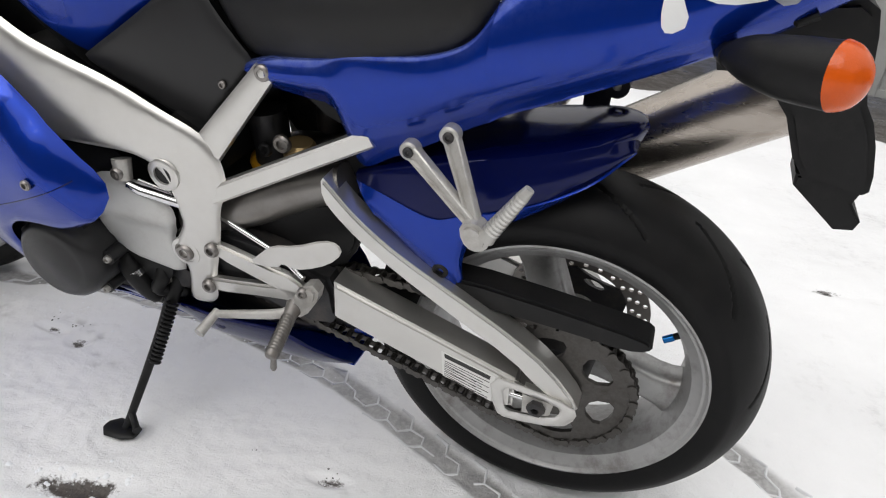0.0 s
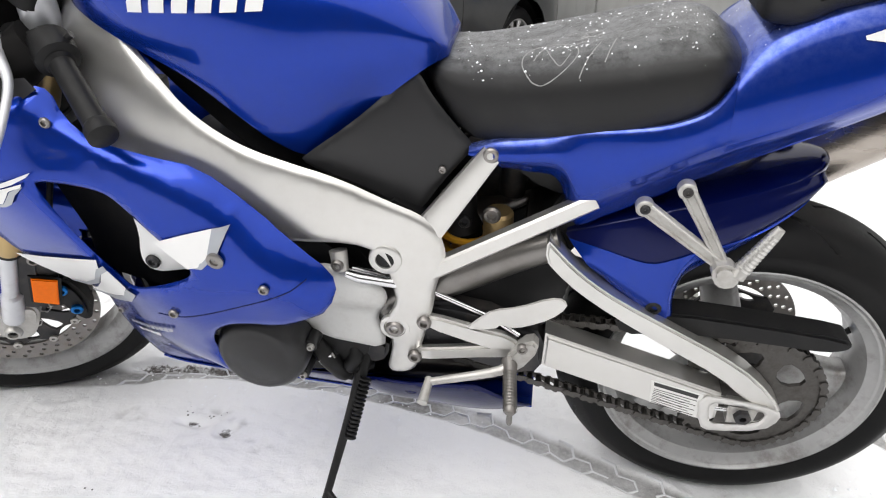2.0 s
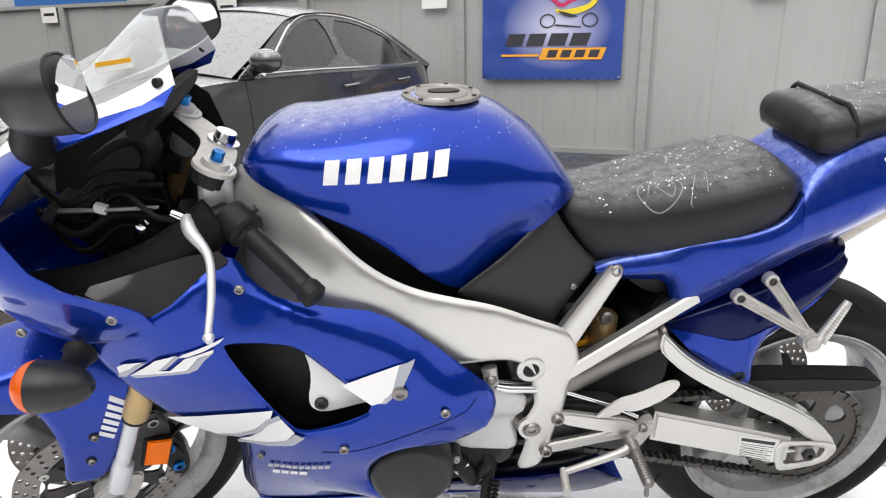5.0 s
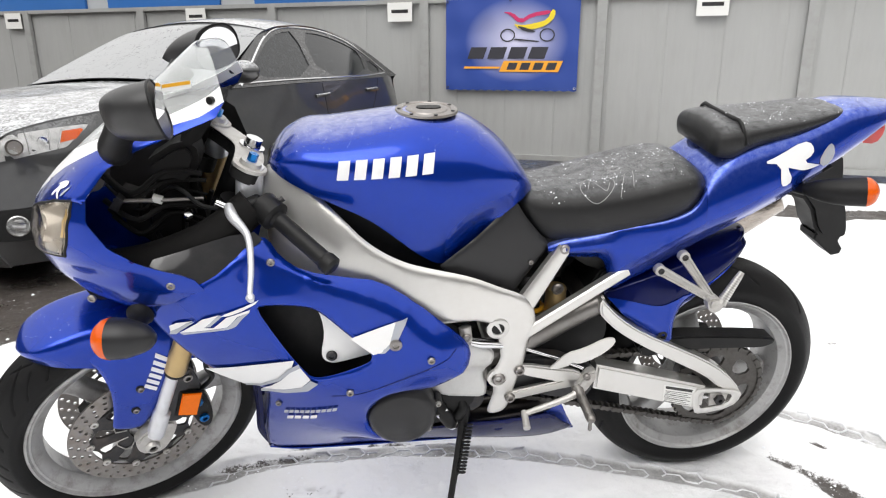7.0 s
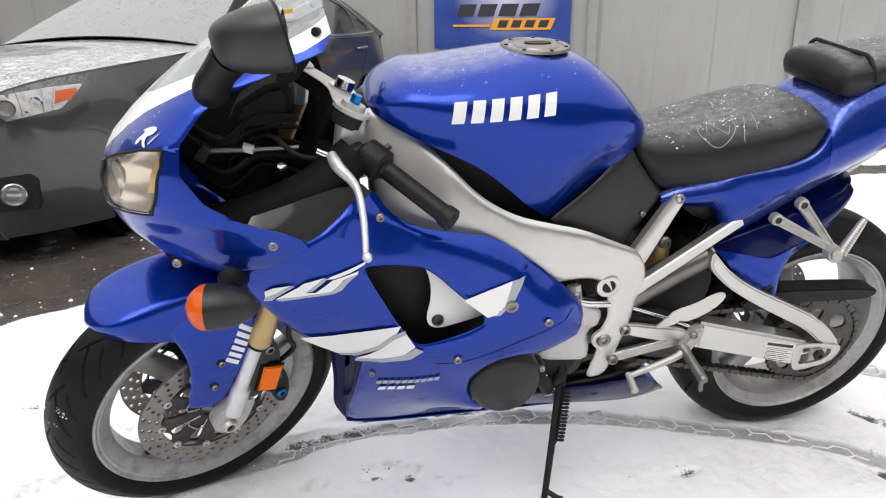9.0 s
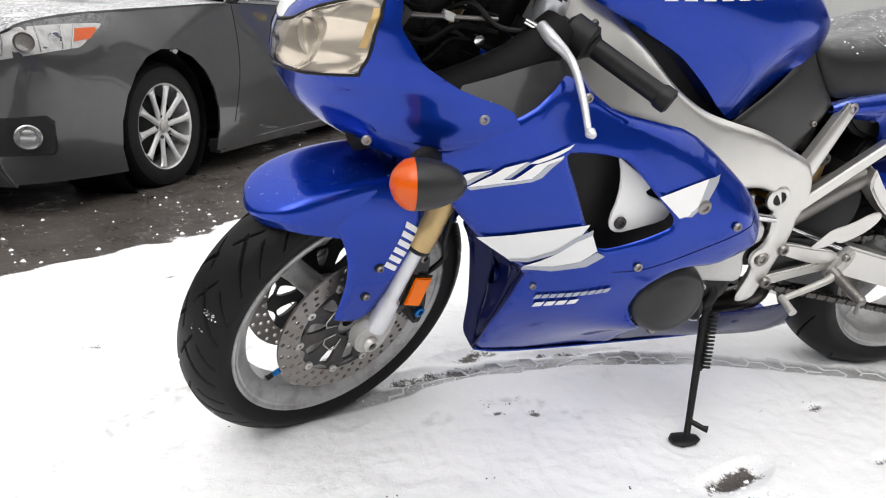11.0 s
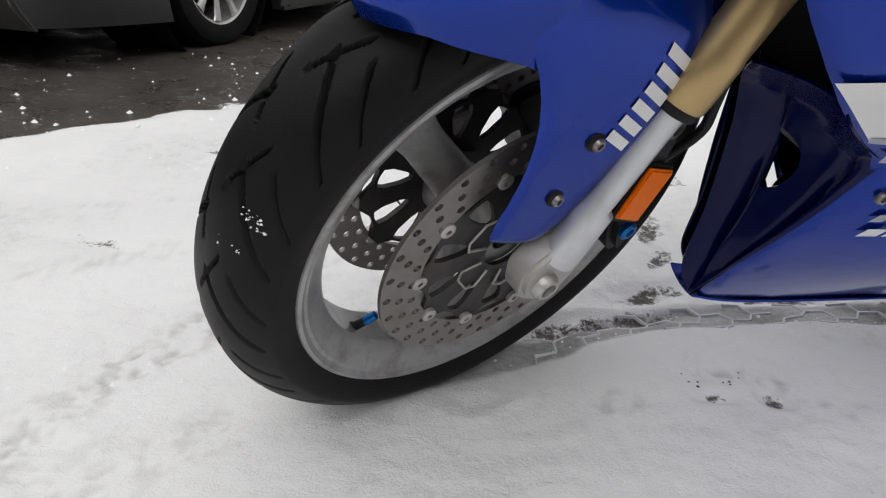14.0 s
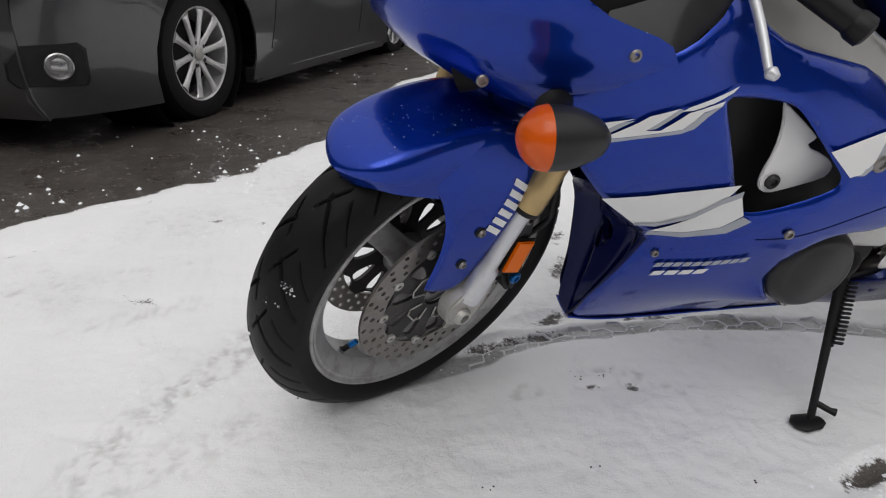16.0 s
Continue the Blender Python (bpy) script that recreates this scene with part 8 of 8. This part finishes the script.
    # headlamp
    hl = [(0.945, 0.655), (0.94, 0.70), (0.905, 0.765), (0.86, 0.789), (0.75, 0.804), (0.60, 0.817), (0.475, 0.824), (0.462, 0.818), (0.55, 0.766), (0.610, 0.724), (0.635, 0.718), (0.76, 0.703), (0.86, 0.682)]
    b = sheet(hl, lambda p: yf(p) + 0.006, 0.03, ch=1)
    hb = sheet(hl, lambda p: yf(p) + 0.001, 0.03, ch=1)
    lamp = part("headlight", hb if s > 0 else flipped(hb), LAMPGREY, car, "bright headlamp cluster")
    g = part("headlight_lens", b if s > 0 else flipped(b), CARLENS, lamp)
    g.visible_shadow = False
    amb = sheet([(0.612, 0.797), (0.512, 0.806), (0.503, 0.799), (0.556, 0.758), (0.645, 0.743)], lambda p: yf(p) + 0.004, 0.03, ch=0)
    part("indicator_lens", amb if s > 0 else flipped(amb), ORANGE, lamp, "amber indicator")
    part("projector", moved(lathe([(0, 0.003), (0.0, 0.030), (0.012, 0.038), (0.016, 0.038)], 24, closed=False), Matrix.Translation((0.838, 0.797 * s, 0.738)) @ Matrix.Rotation(radians(-45 * s), 4, "Z")), STEEL, lamp)
    part("projector", moved(lathe([(0, 0.003), (0.0, 0.02), (0.010, 0.026), (0.012, 0.026)], 24, closed=False), Matrix.Translation((0.715, 0.830 * s, 0.757)) @ Matrix.Rotation(radians(-30 * s), 4, "Z")), CHROME, lamp)
    for xa, za, xb, zb in ((0.60, 0.812, 0.662, 0.716), (0.665, 0.808, 0.70, 0.714), (0.775, 0.798, 0.79, 0.703), (0.885, 0.772, 0.90, 0.684)):
        part("lamp_rib", tube([(q[0], (float(yf(q)[0]) + 0.003) * s, q[1]) for q in (((xa, za)), ((xa + xb) / 2, (za + zb) / 2), ((xb, zb)))], 0.004, 6), FOGGREY, lamp)
    fogc = Vector((0.862, 0.778 * s, 0.368))
    fr = part("fog_recess", moved(skin([[(-0.02, a * 0.14, c * 0.082) for a, c in ((-1, -0.6), (-0.8, -1), (0.9, -1), (1, -0.7), (1, 0.7), (0.8, 1), (-0.6, 1), (-1, 0.2))], [(0.006, a * 0.13, c * 0.075) for a, c in ((-1, -0.6), (-0.8, -1), (0.9, -1), (1, -0.7), (1, 0.7), (0.8, 1), (-0.6, 1), (-1, 0.2))]]), Matrix.Translation(fogc + Vector((0.022, -0.03 * s, 0))) @ Matrix.Rotation(radians(46 * s), 4, "Z")), BLACK, car)
    part("fog_lamp", moved(lathe([(0.012, 0.0005), (0.010, 0.024), (0.004, 0.034), (0.012, 0.039), (0.024, 0.046), (0.020, 0.051), (0.0, 0.05)], 32, closed=False), Matrix.Translation(fogc) @ Matrix.Rotation(radians(-90 + 46 * s), 4, "Z")), FOGGREY, fr, "round chrome-ringed fog lamp")
    tl = sheet([(-3.60, 1.02), (-3.84, 1.00), (-3.86, 0.80), (-3.72, 0.82)], lambda p: yf(p) + 0.008, 0.04, ch=1)
    part("tail_light", tl if s > 0 else flipped(tl), RED, car)

# bonnet, windscreen, roof, rear window, boot and ends
def across(rows, n=17, crown=0.03):
    """Rows of (x, half width, z at the edge) spanned over the car with a crown."""
    out = []
    for x, w, z in rows:
        out.append([(x + (0.06 * (1 - (q * q)) if x > 0.3 else 0.0), w * q, z + crown * (1 - q * q)) for q in np.linspace(-1, 1, n)])
    return skin(out, closed=False)


part("bonnet", thick(across([(x, w if x > 0.84 else float(yf((x, z - 0.012))[0]) + 0.004, z - (0.0 if x > 0.84 else 0.004)) for x, w, z in spline([(0.945, 0.69, 0.665), (0.915, 0.72, 0.745), (0.865, 0.765, 0.792), (0.78, 0.782, 0.828), (0.55, 0.80, 0.868), (0.1, 0.822, 0.912), (-0.35, 0.838, 0.956), (-0.60, 0.845, 0.972)], 24)], crown=0.05), 0.01), CARPAINT, car, "snow-dusted bonnet")
part("windscreen", thick(across(spline([(-0.56, 0.80, 0.985), (-0.95, 0.735, 1.18), (-1.30, 0.655, 1.352), (-1.45, 0.635, 1.397)], 10), crown=0.055), 0.006), SCREENGLASS, car, "windscreen covered with thin snow")
part("roof", thick(across(spline([(-1.42, 0.645, 1.394), (-1.62, 0.622, 1.432), (-2.0, 0.597, 1.459), (-2.4, 0.59, 1.442), (-2.80, 0.615, 1.37)], 14), crown=0.065), 0.01), CARPAINT, car, "snow-dusted roof")
part("rear_window", thick(across(spline([(-2.78, 0.60, 1.372), (-3.2, 0.66, 1.22), (-3.50, 0.70, 1.09)], 8), crown=0.04), 0.006), SCREENGLASS, car)
part("boot", thick(across(spline([(-3.46, 0.74, 1.085), (-3.74, 0.72, 1.07), (-3.84, 0.66, 0.985), (-3.88, 0.70, 0.7), (-3.84, 0.70, 0.42), (-3.76, 0.72, 0.27)], 16), crown=0.02), 0.01), CARPAINT, car)
rows = []
for z, x, w in spline([(0.155, 0.885, 0.712), (0.24, 0.935, 0.703), (0.34, 0.95, 0.70), (0.46, 0.955, 0.695), (0.56, 0.952, 0.69), (0.67, 0.942, 0.69)], 14):
    rows.append([(x + 0.075 * (1 - q * q), w * q, z) for q in np.linspace(-1, 1, 21)])
part("front_bumper", thick(skin(rows, closed=False), 0.01), CARPAINT, car)
part("grille", thick(skin([[(0.985 + 0.05 * (1 - q * q) - d, 0.42 * q, z) for q in np.linspace(-1, 1, 13)] for z, d in ((0.56, 0.0), (0.65, 0.008), (0.74, 0.03))], closed=False), 0.02), BLACK, car)
part("lower_grille", thick(skin([[(0.985 + 0.05 * (1 - q * q), 0.40 * q, z) for q in np.linspace(-1, 1, 13)] for z in (0.27, 0.36)], closed=False), 0.01), BLACK, car)
part("underbody", prism([(0.85, 0.20), (-3.8, 0.20), (-3.8, 0.5), (0.85, 0.5)], -0.6, 0.6, 0.02), BLACK, car)
part("wiper", tube([(-0.60, 0.62, 0.995), (-0.64, 0.1, 1.055), (-0.63, -0.1, 1.055)], 0.013, 6), BLACK, car)
part("wiper", tube([(-0.60, -0.05, 1.035), (-0.64, -0.45, 1.045), (-0.63, -0.62, 1.025)], 0.013, 6), BLACK, car)


def car_wheel(cx, s):
    w = part("wheel", moved(lathe([(0.66 * s, 0.215), (0.70 * s, 0.20), (0.76 * s, 0.20), (0.83 * s, 0.212), (0.835 * s, 0.222), (0.82 * s, 0.222)], 48, closed=False), Matrix.Translation((cx, 0, R))), CARWHEEL, car, "silver ten-spoke alloy wheel")
    prof = [(0.665, 0.215), (0.655, 0.25), (0.66, 0.30), (0.69, 0.322), (0.75, 0.327), (0.81, 0.322), (0.84, 0.30), (0.848, 0.26), (0.835, 0.222)]
    part("tyre", moved(lathe([(a * s, b) for a, b in prof], 64, closed=False), Matrix.Translation((cx, 0, R))), RUBBER, w)
    part("brake_drum", moved(lathe([(0.70 * s, 0.002), (0.70 * s, 0.16), (0.76 * s, 0.16)], 24, closed=False), Matrix.Translation((cx, 0, R))), BLACK, w)
    for k in range(10):
        a = 2 * math.pi * k / 10 + 0.15
        b = skin([[(r, (y + 0.012 * math.sin(q)) * s, wd * math.cos(q)) for q in np.linspace(0, 2 * math.pi, 10, endpoint=False)] for r, y, wd in ((0.03, 0.806, 0.020), (0.07, 0.812, 0.017), (0.13, 0.818, 0.015), (0.19, 0.826, 0.020), (0.208, 0.826, 0.030))])
        part("spoke", moved(b, Matrix.Translation((cx, 0, R)) @ Matrix.Rotation(a, 4, "Y")), CARWHEEL, w)
    part("hub_cap", moved(lathe([(0.80 * s, 0.034), (0.824 * s, 0.032), (0.83 * s, 0.024), (0.832 * s, 0.0005)], 24, closed=False), Matrix.Translation((cx, 0, R))), CAST, w)
    for k in range(5):
        a = 2 * math.pi * k / 5
        part("wheel_nut", moved(lathe([(0.805 * s, 0.011), (0.822 * s, 0.010), (0.823 * s, 0.0005)], 6, closed=False), Matrix.Translation((cx + 0.056 * math.cos(a), 0, R + 0.056 * math.sin(a)))), DARKMETAL, w)


for s in (1, -1):
    for cx in (0.04, -2.776):
        car_wheel(cx, s)

# the tail is short behind the rear wheels
for ob in list(car.children):
    if ob.type == "MESH" and ob.name.split(".")[0] not in ("wheel", "wheel_well"):
        for me in [ob.data]:
            for v in me.vertices:
                if v.co.x < -2.95:
                    v.co.x = -2.95 + (v.co.x + 2.95) * 0.80

# ---- snow lying on the things ----
rng_ = random.Random(11)
DOWN = (BIKE.to_3x3().inverted() @ Vector((0, 0, -1))).normalized()


def grain(bm, p, r, flat=0.55):
    """A small uneven lump."""
    top = bm.verts.new(p - DOWN * r * flat)
    ring = []
    a0 = rng_.random() * 6.3
    for k in range(5):
        a = a0 + k * 2 * math.pi / 5
        q = r * (0.65 + 0.6 * rng_.random())
        ring.append(bm.verts.new(p + Vector((q * math.cos(a), q * math.sin(a), 0)) + DOWN * r * 0.25))
    for k in range(5):
        bm.faces.new((top, ring[k], ring[(k + 1) % 5]))


def tree_of(obs):
    vs, fs = [], []
    for ob in obs:
        k = len(vs)
        vs += [v.co.copy() for v in ob.data.vertices]
        fs += [tuple(i + k for i in p.vertices) for p in ob.data.polygons]
    return BVHTree.FromPolygons(vs, fs)


def sprinkle(bm, obs, box, count, size, steep=0.45, clump=0.5):
    """Grains dropped on parts over a box of (u0, u1, v0, v1)."""
    tree = tree_of(obs)
    made = 0
    centres = [(rng_.uniform(box[0], box[1]), rng_.uniform(box[2], box[3])) for _ in range(max(3, count // 12))]
    for _ in range(count * 5):
        if rng_.random() < clump:
            c = rng_.choice(centres)
            u, v = c[0] + rng_.gauss(0, 0.012), c[1] + rng_.gauss(0, 0.012)
        else:
            u, v = rng_.uniform(box[0], box[1]), rng_.uniform(box[2], box[3])
        hit, nrm, *_ = tree.ray_cast(Vector((u, v, 1.1)) - DOWN * 0.3, DOWN)
        if hit is None or abs(nrm.dot(DOWN)) < steep:
            continue
        grain(bm, hit, size[0] + (size[1] - size[0]) * rng_.random() ** 2.2)
        made += 1
        if made >= count:
            break


def named(*names):
    return [o for o in scene.objects if o.type == "MESH" and o.name.split(".")[0] in names]


def settle(name, label, jobs):
    bm = bmesh.new()
    for obs, box, count, size in jobs:
        sprinkle(bm, obs, box, count, size)
    ob = part(name, bm, SNOWBIT, None, angle=180)
    ob.matrix_world = BIKE
    tagged(ob, label, "snow", kind="stuff")


seats = named("rider_seat")
settle("seat_snow", "loose snow grains scattered on the black seats", [(seats, (0.17, 0.50, -0.12, 0.10), 260, (0.0007, 0.0030)), (named("pillion_seat", "seat_strap"), (-0.19, 0.10, -0.09, 0.09), 150, (0.0007, 0.0030))])
settle("paint_snow", "fine snow grains on the blue bodywork", [(named("fuel_tank", "filler_cap"), (0.58, 1.0, -0.12, 0.10), 420, (0.0004, 0.0012)), (named("tail_cowl", "tail_fairing"), (-0.30, 0.42, -0.12, 0.13), 130, (0.0004, 0.0013)), (named("front_fender"), (1.30, 1.62, 0.0, 0.26), 150, (0.0003, 0.0010)), (named("nose_cowl", "stripe"), (1.20, 1.50, -0.2, 0.2), 260, (0.0003, 0.0011)), (named("mirror"), (1.16, 1.28, 0.2, 0.36), 30, (0.0004, 0.0012)), (named("top_yoke", "fork_cap"), (0.98, 1.2, -0.14, 0.14), 60, (0.0006, 0.0016))])

# marks drawn by a finger on the dusty seat
tree = tree_of(seats)


def drawn(pts, r=0.0008):
    out = []
    for u, v in spline(pts, 12 * len(pts)):
        hit = tree.ray_cast(Vector((u, v, 1.1)) - DOWN * 0.3, DOWN)[0]
        if hit:
            out.append(tuple(hit + DOWN * r * 0.2))
    return tube(out, r, 6)


circle = [(0.372 + 0.036 * math.cos(a), 0.040 + 0.032 * math.sin(a)) for a in np.linspace(0.4, 2 * math.pi + 0.75, 14)]
marks = [circle, [(0.385, 0.035), (0.372, 0.012), (0.362, 0.035), (0.350, 0.052), (0.338, 0.035)], [(0.330, 0.012), (0.315, 0.0), (0.322, -0.022), (0.305, -0.008), (0.296, -0.03), (0.312, -0.034), (0.325, -0.012), (0.300, -0.015)], [(0.33, -0.002), (0.316, -0.02), (0.318, -0.04), (0.30, -0.032)], [(0.325, 0.070), (0.308, 0.035), (0.300, 0.018)], [(0.295, 0.062), (0.285, 0.030), (0.280, 0.012)]]
marks = [circle] + [[(u + 0.008, v + 0.008) for u, v in m] for m in marks[1:]]
scratch = part("chalk_marks", join(*[drawn(m) for m in marks]), CHALK, None)
scratch.matrix_world = BIKE
tagged(scratch, "pale scribbled circle and strokes on the seat", "marks", kind="stuff")

# lumps of snow stuck in the front tyre's tread
bm = bmesh.new()
for a, lat, n_, spread in ((26.0, 0.038, 30, 0.0035), (24.8, 0.046, 16, 0.003), (18.6, 0.02, 18, 0.004), (19.3, 0.034, 10, 0.003), (-24, 0.03, 16, 0.006), (-38, 0.02, 18, 0.008)):
    for _ in range(n_):
        q = radians(a + rng_.gauss(0, spread * 160))
        v = lat + rng_.gauss(0, spread)
        r = 0.2350 + 0.0682 * max(0.0, 1 - (abs(v) / 0.067) ** 2.5) ** (1 / 1.75)
        p = TURNED @ Vector((r * math.cos(q), v, r * math.sin(q)))
        grain(bm, p, 0.0006 + 0.0014 * rng_.random() ** 2, 0.8)
tread_snow = part("tyre_snow", bm, SNOWBIT, None, angle=180)
tread_snow.matrix_world = BIKE
tagged(tread_snow, "crusts of snow stuck to the front tyre", "snow", kind="stuff")

# clods and crumbs of snow on the ground, and a few dark bits
def ground_z(x, y):
    k = int(np.clip(np.searchsorted(gy, y), 0, ny_ - 1)) * nx_ + int(np.clip(np.searchsorted(gx, x), 0, nx_ - 1))
    return float(H[k])


DOWN = Vector((0, 0, -1))
bm = bmesh.new()
for cx, cy, sx, sy, count, big in ((-0.69, -0.44, 0.10, 0.06, 130, 0.009), (0.30, -0.15, 0.10, 0.16, 150, 0.006), (0.42, -0.38, 0.12, 0.10, 120, 0.006), (-1.79, 0.80, 0.16, 0.08, 60, 0.007), (-2.15, 1.05, 0.35, 0.14, 60, 0.014), (-1.68, 1.45, 0.18, 0.20, 55, 0.014), (-2.5, 1.35, 0.5, 0.35, 60, 0.012), (-1.7, 1.9, 0.25, 0.3, 120, 0.010), (-1.12, 0.03, 0.16, 0.04, 90, 0.005), (-0.8, 0.05, 0.2, 0.04, 70, 0.005), (-1.88, 0.03, 0.12, 0.08, 60, 0.006), (-1.3, -0.25, 0.5, 0.2, 60, 0.004), (0.3, 3.6, 0.9, 0.5, 160, 0.014)):
    for _ in range(count):
        x, y = rng_.gauss(cx, sx), rng_.gauss(cy, sy)
        r = 0.0012 + (big - 0.0012) * rng_.random() ** 3
        grain(bm, Vector((x, y, ground_z(x, y) + r * 0.1)), r, 0.7)
clods = part("snow_clods", bm, SNOWBIT, None, angle=180)
tagged(clods, "loose clods and crumbs of snow on the ground", "snow", kind="stuff")
bm = bmesh.new()
for x, y, n_ in ((-0.48, -0.22, 2), (-0.33, -0.21, 4), (-1.08, -0.06, 4), (-1.02, -0.06, 5), (-1.35, -0.32, 3), (-1.62, -0.02, 2), (-1.5, -0.38, 4), (-1.15, -0.30, 2), (-0.9, -0.38, 2), (-1.75, -0.30, 2), (-0.2, -0.35, 2)):
    for _ in range(n_):
        a, b_ = x + rng_.gauss(0, 0.010), y + rng_.gauss(0, 0.008)
        grain(bm, Vector((a, b_, ground_z(a, b_) + 0.0006)), 0.0012 + 0.0016 * rng_.random(), 0.6)
bits = part("grit", bm, DARKMETAL, None, angle=180)
tagged(bits, "dark grit lying on the snow", "grit", kind="stuff")
